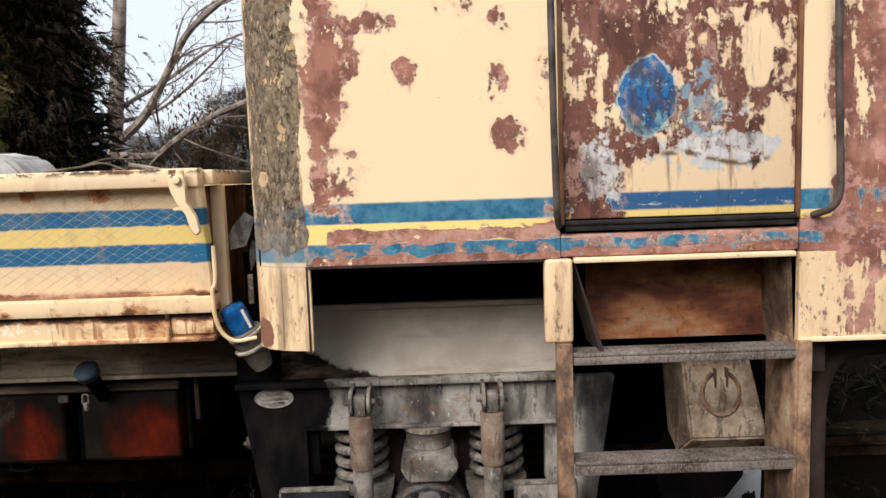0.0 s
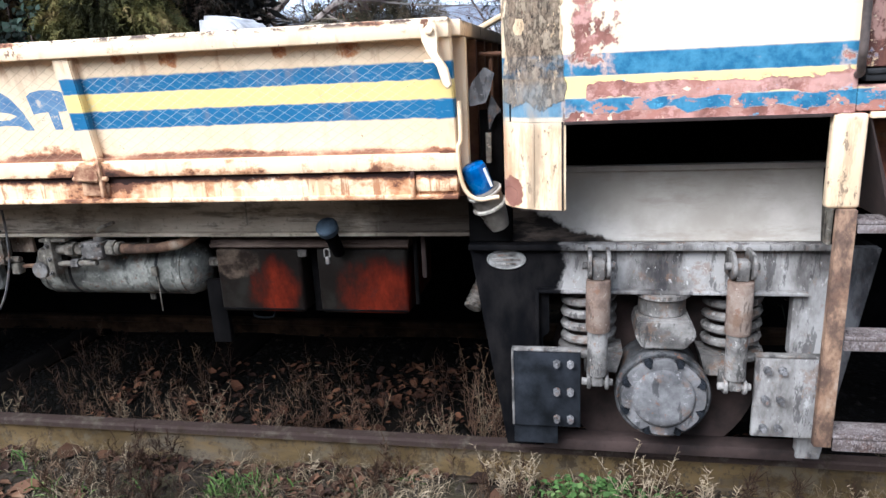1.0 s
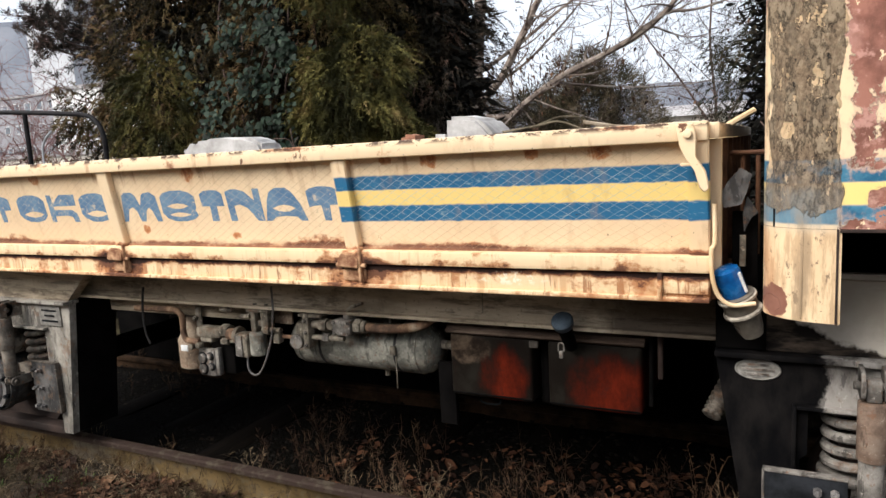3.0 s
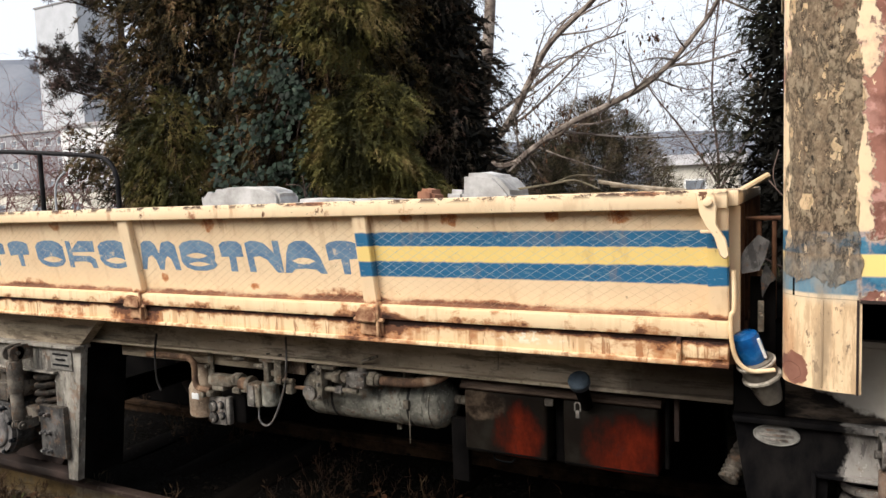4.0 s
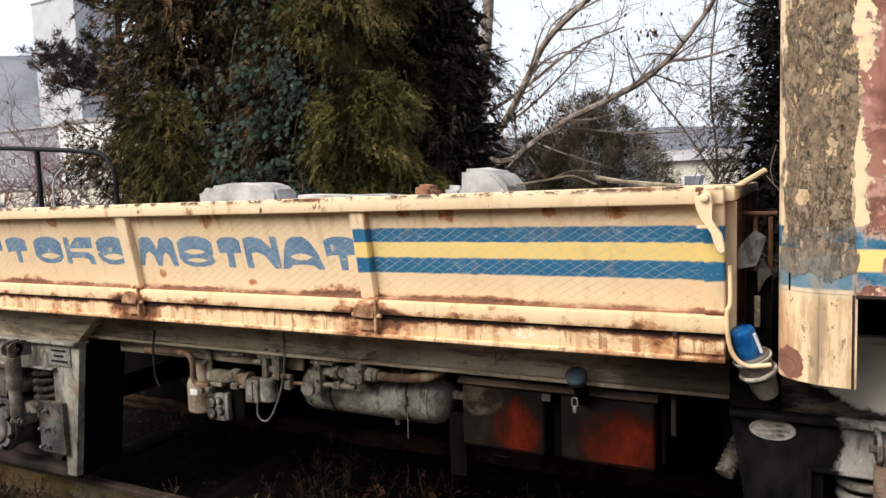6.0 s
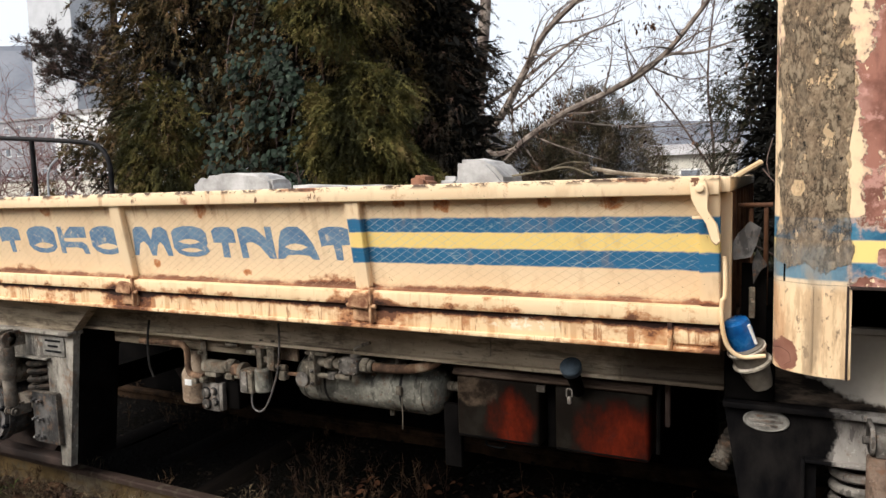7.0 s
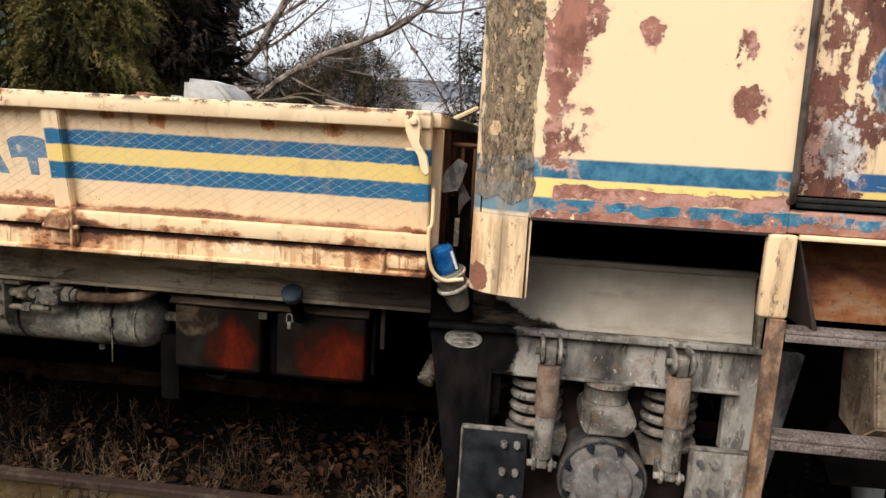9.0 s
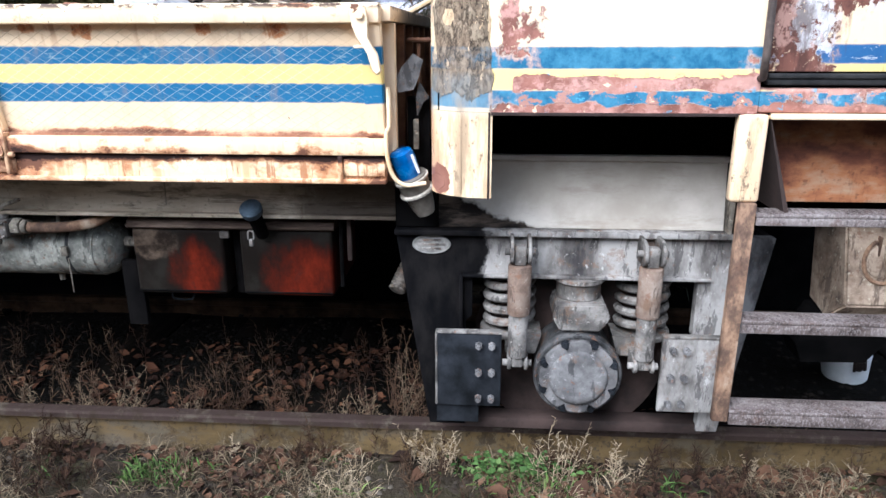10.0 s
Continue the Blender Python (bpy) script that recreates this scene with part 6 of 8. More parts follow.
part("ring", pipe(B(), [Vector((0.962 + 0.066 * math.sin(a), box_face(0.905 + 0.076 * math.cos(a)) - 0.003, 0.905 + 0.076 * math.cos(a))) for a in np.linspace(0.42, math.tau - 0.42, 28)], 0.0075, 7), M_LADDER, sand)
lid_m = Matrix.Translation((0.962, box_face(0.905) - 0.001, 0.905)) @ Matrix.Rotation(radians(80), 4, "X")
part("round_lid", lathe(B(), [(0.060, -0.004), (0.060, 0.003), (0.055, 0.006), (0.01, 0.007)], lid_m, 28), M_BEIGE, sand)
for dx in (-0.024, 0.018):
    part("clasp", slab(B(), 0.962 + dx, 0.970 + dx, box_face(0.96) - 0.016, box_face(0.96) + 0.01, 0.925, 0.995, 0.003), M_LADDER, sand)
part("sand_hopper", prism(B(), [(0.83, 0.669), (1.116, 0.669), (1.09, 0.545), (1.027, 0.464), (0.79, 0.462), (0.76, 0.54)], 2.44, 2.57), M_BLACK, sand, "dark grimy hopper under the box", smooth=False)
part("box_hanger", slab(B(), 0.80, 1.10, 2.40, 2.62, 1.031, 1.30, 0.004), M_BLACK, truck)
bm = pipe(B(), curve([(1.235, 2.20, 0.20), (1.225, 2.20, 0.55), (1.225, 2.20, 0.85), (1.245, 2.20, 1.0), (1.32, 2.20, 1.085), (1.5, 2.20, 1.10), (1.88, 2.20, 1.10)]), 0.034, 10)
part("guard_tube", bm, M_WHEEL, truck, "dark rusty bent tube")
part("step_bracket", slab(B(), 1.10, 1.17, 2.05, 2.3, 1.06, 1.17, 0.004), M_WHEEL, truck)

# ---- white bucket on the ground
bm = B()
lean = Matrix.Translation((1.475, 3.35, -0.055)) @ Matrix.Rotation(radians(-6), 4, "Y") @ Matrix.Diagonal((0.92, 0.92, 0.92, 1))
lathe(bm, [(0.112, 0.0), (0.115, 0.004), (0.145, 0.27), (0.152, 0.272), (0.152, 0.29), (0.143, 0.29), (0.138, 0.268), (0.108, 0.012)], lean, 32)
bucket = single("bucket", bm, M_BUCKET, "white plastic bucket with a torn label, standing on the ground", "bucket")
bm = B()
for k in range(5):
    t0 = radians(-100 + 7 * k)
    a = [lean @ Vector((0.1335 * math.cos(t), 0.1335 * math.sin(t), h)) for t, h in ((t0, 0.09 + 0.01 * (k % 2)), (t0 + 0.12, 0.09), (t0 + 0.12, 0.155), (t0, 0.15 + 0.012 * (k % 3)))]
    bm.faces.new([bm.verts.new(p) for p in a])
bmesh.ops.solidify(bm, geom=bm.faces[:], thickness=0.002)
part("torn_label", bm, M_WHEEL, bucket)


# ------------------------------------------------------------- ground and track
s = Shade("ground_soil")
n1, n2 = s.noise(1.3, 7, 0.65), s.noise(16, 6, 0.7)
c = s.ramp(n1, ((0.3, (0.014, 0.011, 0.008)), (0.5, (0.034, 0.026, 0.018)), (0.7, (0.05, 0.047, 0.021))))
c = s.mix(s.mul(s.step(n2, 0.5, 0.7), 0.6), c, (0.085, 0.066, 0.046))
c = s.mix(s.step(s.noise(45, 4), 0.62, 0.7), c, (0.012, 0.009, 0.007))
# soil between the rails painted near black, standing in for the truck's shade
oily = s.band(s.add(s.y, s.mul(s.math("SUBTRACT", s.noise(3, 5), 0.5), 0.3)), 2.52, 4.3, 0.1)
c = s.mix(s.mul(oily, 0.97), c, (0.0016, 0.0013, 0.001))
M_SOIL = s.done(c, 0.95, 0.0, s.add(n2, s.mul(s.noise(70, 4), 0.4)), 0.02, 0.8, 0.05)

GROUND = -0.03


def rise(x, y):
    """Height of the ground at a place."""
    if y > 12 or abs(x) > 14 or y < -6:
        return GROUND
    return GROUND + 0.022 * noise.fractal(Vector((x * 1.4, y * 1.4, 0.3)), 1.0, 2.0, 4) - (0.02 if 2.5 < y < 3.9 else 0.0) + (0.018 if 1.9 < y < 2.43 else 0.0)


def lines(lo, hi, fine_lo, fine_hi, fine):
    mid = list(np.arange(fine_lo, fine_hi, fine))
    left = [lo, lo / 4, lo / 16 if lo / 16 < fine_lo - 1 else fine_lo - 2]
    right = [hi / 16 if hi / 16 > fine_hi + 1 else fine_hi + 2, hi / 4, hi]
    return sorted(set(left + mid + right))


xs, ys = lines(-1200, 1200, -9.0, 4.0, 0.08), lines(-1200, 1200, -3.0, 9.0, 0.08)
gv = [(x, y, rise(x, y)) for y in ys for x in xs]
gf = [(j * len(xs) + i, j * len(xs) + i + 1, (j + 1) * len(xs) + i + 1, (j + 1) * len(xs) + i) for j in range(len(ys) - 1) for i in range(len(xs) - 1)]
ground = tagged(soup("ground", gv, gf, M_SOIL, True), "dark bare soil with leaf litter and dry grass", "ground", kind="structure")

s = Shade("rail_steel")
n1, n2 = s.noise(5, 6, 0.6, s.stretch(0.4, 1, 1)), s.noise(40, 5, 0.7)
c = s.mix(s.step(n1, 0.3, 0.7), (0.050, 0.034, 0.015), (0.14, 0.095, 0.042))
c = s.mix(s.mul(s.step(s.noise(3.0, 7, 0.65, s.stretch(0.5, 1, 1.5)), 0.5, 0.62), 0.6), c, (0.075, 0.066, 0.056))
c = s.mix(s.step(s.z, 0.095, 0.108), c, (0.036, 0.024, 0.020))
c = s.mix(s.mul(s.step(n2, 0.52, 0.66), 0.75), c, (0.045, 0.034, 0.025))
c = s.mix(s.mul(s.step(s.noise(9, 7, 0.7), 0.5, 0.62), 0.5), c, (0.10, 0.085, 0.06))
c = s.mix(s.mul(s.step(s.noise(20, 7, 0.72, s.stretch(0.8, 1, 0.5)), 0.53, 0.63), 0.7), c, (0.028, 0.019, 0.012))
M_RAIL = s.done(c, 0.8, 0.0, n2, 0.002, 0.6, 0.06)
# rail rust darkened for the far rail, which lies in the truck's shade
M_RAILSHADE = plain("shaded_rail_rust", (0.008, 0.005, 0.003), (0.05, 0.03, 0.018), 0.85, 0, 6, 40, 0.002, 0.04)
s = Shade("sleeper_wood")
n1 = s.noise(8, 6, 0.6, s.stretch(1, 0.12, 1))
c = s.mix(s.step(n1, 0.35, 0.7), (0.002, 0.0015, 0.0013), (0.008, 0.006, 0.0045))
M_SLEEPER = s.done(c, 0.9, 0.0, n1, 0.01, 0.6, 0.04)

FOOT = [(-0.062, -0.045), (0.062, -0.045), (0.062, -0.035), (0.012, -0.018), (-0.012, -0.018), (-0.062, -0.035)]
WEB = [(-0.011, -0.0175), (0.011, -0.0175), (0.008, -0.005), (0.008, 0.085), (0.012, 0.0925), (-0.012, 0.0925), (-0.008, 0.085), (-0.008, -0.005)]
HEAD = [(-0.013, 0.093), (0.013, 0.093), (0.029, 0.102), (0.030, 0.126), (0.024, 0.134), (-0.024, 0.134), (-0.030, 0.126), (-0.029, 0.102)]
for y in (2.47, 3.93):
    rail = thing("rail", (0, y, -0.045), "old rusty steel rail with dirty yellowish web" if y < 3 else "old rust-brown steel rail under the truck, colour darkened for shade", "rail", "track rails")
    for pname, prof in (("rail_foot", FOOT), ("rail_web", WEB), ("rail_head", HEAD)):
        bm = B()
        rings = [[bm.verts.new((x, y + u, v - (0.0 if y < 3 else 0.07))) for u, v in prof] for x in (-30, 30)]
        bm.faces.new(rings[0])
        bm.faces.new(rings[1][::-1])
        for i in range(len(prof)):
            j = (i + 1) % len(prof)
            bm.faces.new((rings[0][j], rings[0][i], rings[1][i], rings[1][j]))
        part(pname, bm, M_RAIL if y < 3 else M_RAILSHADE, rail)
for i in range(-14, 9):
    x = -1.17 + i * 0.62 + 0.02 * math.sin(i * 7.3)
    bm = slab(B(), x - 0.12, x + 0.12, 2.0 + 0.04 * math.sin(i * 3.1), 4.45, -0.16, -0.046 + 0.012 * math.sin(i * 2.7), 0.012)
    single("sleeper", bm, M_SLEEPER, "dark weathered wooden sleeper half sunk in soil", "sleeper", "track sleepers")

# ------------------------------------------------------------- plants
rng = np.random.default_rng(4)


def leaf_mat(name, stops, rough=0.7, single=0.45, broad=1.7):
    s = Shade(name)
    c = s.ramp(s.add(s.mul(s.island(), single), s.mul(s.step(s.noise(broad, 4), 0.36, 0.66), 0.95 - single)), stops)
    return s.done(c, rough, gloss=0.1)


M_THUJA = leaf_mat("thuja_leaf", ((0.12, (0.012, 0.010, 0.006)), (0.38, (0.040, 0.031, 0.014)), (0.62, (0.10, 0.074, 0.029)), (0.92, (0.18, 0.108, 0.058))), 0.7, 0.22, 2.6)
M_THUJA_DARK = leaf_mat("thuja_leaf_dark", ((0.2, (0.015, 0.016, 0.009)), (0.6, (0.042, 0.041, 0.021)), (0.9, (0.10, 0.065, 0.042))), 0.7, 0.22, 2.6)
M_THUJA_RAGGED = leaf_mat("thuja_leaf_ragged", ((0.2, (0.020, 0.016, 0.011)), (0.6, (0.055, 0.042, 0.026)), (0.9, (0.13, 0.075, 0.052))), 0.7, 0.22, 2.6)
M_IVY = leaf_mat("ivy_leaf", ((0.15, (0.005, 0.009, 0.005)), (0.6, (0.014, 0.025, 0.015)), (0.85, (0.03, 0.046, 0.032)), (0.98, (0.075, 0.095, 0.068))), 0.58, 0.75)
M_PINE = leaf_mat("pine_needle", ((0.25, (0.018, 0.016, 0.013)), (0.6, (0.055, 0.044, 0.036)), (0.95, (0.15, 0.085, 0.07))))
M_DRYGRASS = leaf_mat("dry_grass", ((0.2, (0.05, 0.036, 0.022)), (0.6, (0.16, 0.12, 0.072)), (0.95, (0.34, 0.27, 0.18))), 0.9)
M_GRASS = leaf_mat("green_grass", ((0.25, (0.035, 0.06, 0.016)), (0.6, (0.075, 0.125, 0.03)), (0.9, (0.16, 0.19, 0.06))), 0.7)
M_WEED = leaf_mat("dry_weed", ((0.2, (0.022, 0.012, 0.008)), (0.6, (0.055, 0.032, 0.018)), (0.95, (0.16, 0.11, 0.066))), 0.9)
M_LITTER = leaf_mat("fallen_leaf", ((0.15, (0.02, 0.012, 0.009)), (0.5, (0.065, 0.034, 0.02)), (0.8, (0.16, 0.085, 0.048)), (0.97, (0.32, 0.22, 0.14))), 0.85)
M_LITTER_RED = leaf_mat("red_brown_leaf", ((0.2, (0.018, 0.009, 0.006)), (0.6, (0.06, 0.026, 0.014)), (0.86, (0.16, 0.075, 0.038)), (0.98, (0.36, 0.22, 0.13))), 0.85, 0.75)
M_BRUSH = leaf_mat("brush_leaf", ((0.25, (0.045, 0.040, 0.024)), (0.6, (0.115, 0.096, 0.055)), (0.9, (0.21, 0.15, 0.10))))
M_BARK = plain("plane_bark", (0.085, 0.062, 0.052), (0.33, 0.275, 0.23), 0.9, 0, 3.5, 25, 0.01)
M_TWIG = plain("twig_bark", (0.045, 0.030, 0.026), (0.14, 0.098, 0.082), 0.9, 0, 6, 30)
M_REDTWIG = plain("reddish_twig", (0.10, 0.045, 0.04), (0.24, 0.13, 0.12), 0.9, 0, 6, 30)


def blades(roots, ways, lengths, widths, curl=0.0):
    """Narrow pointed leaves as two-triangle strips with a bend: arrays of corners and faces."""
    n = len(roots)
    ways = ways / np.linalg.norm(ways, axis=1, keepdims=True)
    side = np.cross(ways, rng.normal(size=(n, 3)))
    side /= np.linalg.norm(side, axis=1, keepdims=True) + 1e-9
    mid = roots + ways * lengths[:, None] * 0.55
    tip = roots + ways * lengths[:, None]
    tip[:, 2] -= curl * lengths
    w = side * widths[:, None] * 0.5
    v = np.stack([roots - w * 0.4, roots + w * 0.4, mid + w, mid - w, tip + w * 0.15, tip - w * 0.15], 1).reshape(-1, 3)
    base = np.arange(n)[:, None] * 6
    f = np.concatenate([base + [0, 1, 2, 3], base + [3, 2, 4, 5]], 1).reshape(-1, 4)
    return v, f


def sprays(centres, out_way, per, length, width, droop, spread, loose=0.18):
    """Several small pointed leaves fanned at each centre."""
    k = len(centres) * per
    roots = np.repeat(centres, per, 0) + rng.normal(size=(k, 3)) * length * loose
    ways = np.repeat(out_way, per, 0) + rng.normal(size=(k, 3)) * spread
    ways[:, 2] += droop
    ways /= np.linalg.norm(ways, axis=1, keepdims=True)
    side = np.cross(ways, rng.normal(size=(k, 3)))
    side /= np.linalg.norm(side, axis=1, keepdims=True) + 1e-9
    n = (length * rng.uniform(0.5, 1.3, k))[:, None]
    w = side * (width * rng.uniform(0.6, 1.4, k))[:, None] * 0.5
    v = np.stack([roots, roots + ways * n * 0.45 + w, roots + ways * n, roots + ways * n * 0.45 - w], 1).reshape(-1, 3)
    return v, np.arange(k * 4).reshape(-1, 4)


def lumps(n, centre, radius, height, z0, lobes, shape=1.0):
    """Places and outward ways on an uneven column-like crown made of many hanging boughs."""
    k = max(40, n // 170)
    t, h = rng.uniform(0, math.tau, k), rng.uniform(0, 1, k) ** 0.95
    r = np.power(np.clip(1 - h, 0, 1), 0.5 * shape) * (0.7 + 0.3 * np.clip(h * 5, 0, 1))
    wob = sum(amp * np.sin(a * t + b * h * 9 + ph) for a, b, ph, amp in lobes)
    rr = radius * r * (0.86 + wob + rng.normal(0, 0.15, k))
    tips = np.stack([centre[0] + rr * np.cos(t), centre[1] + rr * np.sin(t), z0 + h * height], 1)
    size = rng.uniform(0.22, 0.52, k)
    pick = rng.integers(0, k, n)
    ball = rng.normal(0, 1, (n, 3)) * [0.42, 0.42, 0.75]
    ball[:, 2] -= 0.25
    p = tips[pick] + ball * size[pick][:, None]
    w = np.stack([np.cos(t[pick]), np.sin(t[pick]), np.full(n, 0.1)], 1) + ball * 0.5
    return p, w


def fronds(p, w, per, length, leaf=0.30, broad=0.085):
    """Feathery sprays: small scale leaves set along a drooping axis."""
    k = len(p)
    w = w / (np.linalg.norm(w, axis=1, keepdims=True) + 1e-9)
    w = w + rng.normal(0, 0.35, (k, 3))
    w[:, 2] -= 0.55
    w /= np.linalg.norm(w, axis=1, keepdims=True)
    size = length * rng.uniform(0.5, 1.25, k)
    u = np.tile(np.linspace(0.05, 1.0, per), k)
    ax = np.repeat(w, per, 0)
    sz = np.repeat(size, per)
    flat = np.cross(w, rng.normal(size=(k, 3)))
    flat /= np.linalg.norm(flat, axis=1, keepdims=True) + 1e-9
    flat = np.repeat(flat, per, 0)
    roots = np.repeat(p, per, 0) + ax * (u * sz)[:, None]
    roots[:, 2] -= 0.35 * sz * u * u
    hand = np.tile(np.where(np.arange(per) % 2, 1.0, -1.0), k)[:, None]
    way = ax * 0.7 + flat * hand * 0.75 + rng.normal(0, 0.5, (k * per, 3))
    way[:, 2] -= 0.25
    way /= np.linalg.norm(way, axis=1, keepdims=True)
    n = (sz * leaf * (1.15 - 0.6 * u) * rng.uniform(0.5, 1.5, k * per))[:, None]
    side = np.cross(way, np.cross(ax, flat))
    side /= np.linalg.norm(side, axis=1, keepdims=True) + 1e-9
    wd = side * n * broad * 1.2
    v = np.stack([roots + wd, roots + way * n, roots - wd], 1).reshape(-1, 3)
    return v, np.arange(k * per * 3).reshape(-1, 3)


def thuja(name, x, y, radius, height, count, material, label, lobes, length=0.30, shape=1.0):
    tree = thing(name, (x, y, GROUND), label, "tree")
    part("trunk", pipe(B(), [(x, y, GROUND - 0.05), (x + 0.03, y, height * 0.4), (x, y, height * 0.92)], radius * 0.12, 9, 0.02), M_TWIG, tree)
    p, w = lumps(count, (x, y), radius, height, 0.15, lobes, shape)
    low = p[:, 2] < (5.3 if y < 12 else 6.6)
    v, f = fronds(p[low], w[low], 18, length * 0.62, 0.27, 0.13)
    high = ~low & (np.arange(len(p)) % 2 == 0)
    v2, f2 = fronds(p[high], w[high], 11, length * 1.1, 0.45, 0.14)
    crown = soup("crown", np.concatenate([v, v2]), np.concatenate([f, f2 + len(v)]), material)
    crown.parent = tree
    crown.matrix_parent_inverse = Matrix.Translation(tree.location).inverted()
    # near-black leaves fill the crown, painting the shade seen in its gaps
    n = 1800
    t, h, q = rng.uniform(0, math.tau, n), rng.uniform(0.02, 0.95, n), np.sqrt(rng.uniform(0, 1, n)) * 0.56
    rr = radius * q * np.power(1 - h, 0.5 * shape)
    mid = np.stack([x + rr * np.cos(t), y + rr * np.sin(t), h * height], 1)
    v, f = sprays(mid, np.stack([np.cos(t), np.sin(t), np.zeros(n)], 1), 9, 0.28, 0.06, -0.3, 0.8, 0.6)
    inner = soup("crown_shade", v, f, M_CROWNSHADE)
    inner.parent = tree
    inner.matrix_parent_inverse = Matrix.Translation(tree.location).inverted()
    return tree


# colour of the shade inside crowns, not of any leaf
M_CROWNSHADE = plain("crown_shade", (0.004, 0.004, 0.0025), (0.013, 0.011, 0.008), 1.0, 0, 5, 30)
LOBES = ((3, 1.0, 0.4, 0.12), (5, -2.0, 1.9, 0.10), (8, 3.1, 0.7, 0.08), (13, 5.0, 2.2, 0.05))
LOBES2 = ((2, 1.6, 2.4, 0.14), (6, -1.4, 0.3, 0.11), (9, 2.6, 1.7, 0.08), (15, 6.0, 0.2, 0.05))
thuja("thuja_tree", -8.4, 7.9, 1.95, 9.5, 33000, M_THUJA, "tall bushy thuja, olive green with brown tips", LOBES)
olive = thuja("thuja_tree", -5.75, 7.3, 1.35, 9.0, 26000, M_THUJA, "tall bushy thuja, olive green with brown tips", LOBES2)
thuja("thuja_tree", -6.9, 8.7, 1.6, 10.0, 13000, M_THUJA_DARK, "tall dark thuja overgrown with ivy", LOBES2)
thuja("thuja_tree", -5.95, 9.2, 1.1, 8.5, 9000, M_THUJA_DARK, "dark ragged thuja with brown inner twigs", LOBES)
M_OLIVE = leaf_mat("thuja_leaf_olive", ((0.12, (0.020, 0.020, 0.007)), (0.42, (0.058, 0.054, 0.016)), (0.66, (0.11, 0.095, 0.027)), (0.95, (0.155, 0.108, 0.046))), 0.7, 0.22, 2.6)
for bx, by, bz, brx, bry, brz, bn in ((-4.80, 6.35, 2.35, 0.62, 0.40, 0.62, 4200), (-4.45, 6.5, 1.55, 0.50, 0.35, 0.45, 2200), (-5.1, 6.4, 3.9, 0.6, 0.4, 0.6, 2400), (-7.6, 6.15, 2.2, 0.5, 0.35, 0.8, 2000)):
    q = rng.normal(0, 1, (bn, 3))
    q /= np.linalg.norm(q, axis=1, keepdims=True)
    q *= (0.78 + 0.3 * rng.uniform(0, 1, bn) + 0.22 * np.sin(q[:, 0] * 5 + q[:, 2] * 7))[:, None]
    v, f = fronds(np.array([bx, by, bz]) + q * [brx, bry, brz], q * [1, 1, 0.6] + [0, -0.2, -0.2], 18, 0.17, 0.27, 0.13)
    bulge = soup("bough", v, f, M_OLIVE)
    bulge.parent = olive
    bulge.matrix_parent_inverse = Matrix.Translation(olive.location).inverted()
thuja("thuja_tree", -4.8, 8.3, 1.35, 4.9, 8500, M_THUJA_RAGGED, "dark ragged thuja with brown dry inner twigs", LOBES2, 0.28, 1.5)
thuja("ivy_clad_cypress", -0.35, 13.6, 1.5, 9.5, 11000, M_THUJA_DARK, "dark narrow cypress overgrown with climbing ivy", LOBES2, 0.26, 1.6)


def ivy(name, x0, x1, y, z0, z1, count, label):
    plant = thing(name, ((x0 + x1) / 2, y + 0.3, GROUND), label, "climbing plant")
    bm = B()
    for i in range(5):
        x = x0 + (x1 - x0) * (i + 0.5) / 5
        pipe(bm, curve([(x, y + 0.35, GROUND - 0.03), (x + 0.1, y + 0.3, z1 * 0.4), (x - 0.08, y + 0.35, z1 * 0.75), (x + 0.05, y + 0.5, z1 * 0.95)]), 0.02, 6, 0.006)
    part("stem", bm, M_TWIG, plant)
    clump = rng.uniform(0, 1, (34, 2))
    pick = rng.integers(0, 34, count)
    u = clump[pick] + rng.normal(0, 0.055, (count, 2))
    px = x0 + (x1 - x0) * u[:, 0]
    pz = z0 + (z1 - z0) * u[:, 1]
    py = y + 0.25 * np.sin(px * 3.1 + pz * 2.3) + rng.normal(0, 0.10, count)
    roots = np.stack([px, py, pz], 1)
    ways = np.stack([rng.normal(0, 0.6, count), rng.normal(-0.5, 0.3, count), rng.normal(-0.9, 0.4, count)], 1)
    ways /= np.linalg.norm(ways, axis=1, keepdims=True)
    side = np.cross(ways, np.stack([rng.normal(0, 0.4, count), np.full(count, -1.0), rng.normal(0.4, 0.4, count)], 1))
    side /= np.linalg.norm(side, axis=1, keepdims=True)
    size = rng.uniform(0.045, 0.085, count)[:, None]
    corners = ((0, 0), (0.45, 0.15), (0.38, 0.5), (0.0, 1.0), (-0.38, 0.5), (-0.45, 0.15))
    v = np.stack([roots + side * a * size + ways * b * size for a, b in corners], 1).reshape(-1, 3)
    base = np.arange(count)[:, None] * 6
    f = np.concatenate([base + [0, 1, 2, 3], base + [0, 3, 4, 5]], 1).reshape(-1, 4)
    leaves = soup("leaves", v, f, M_IVY)
    leaves.parent = plant
    leaves.matrix_parent_inverse = Matrix.Translation(plant.location).inverted()


ivy("ivy", -6.28, -5.2, 5.88, 1.2, 3.2, 1500, "dark green glossy ivy climbing a thuja")
ivy("ivy", -6.9, -5.1, 6.2, 1.2, 4.4, 650, "sparser dark ivy spread through a thuja")


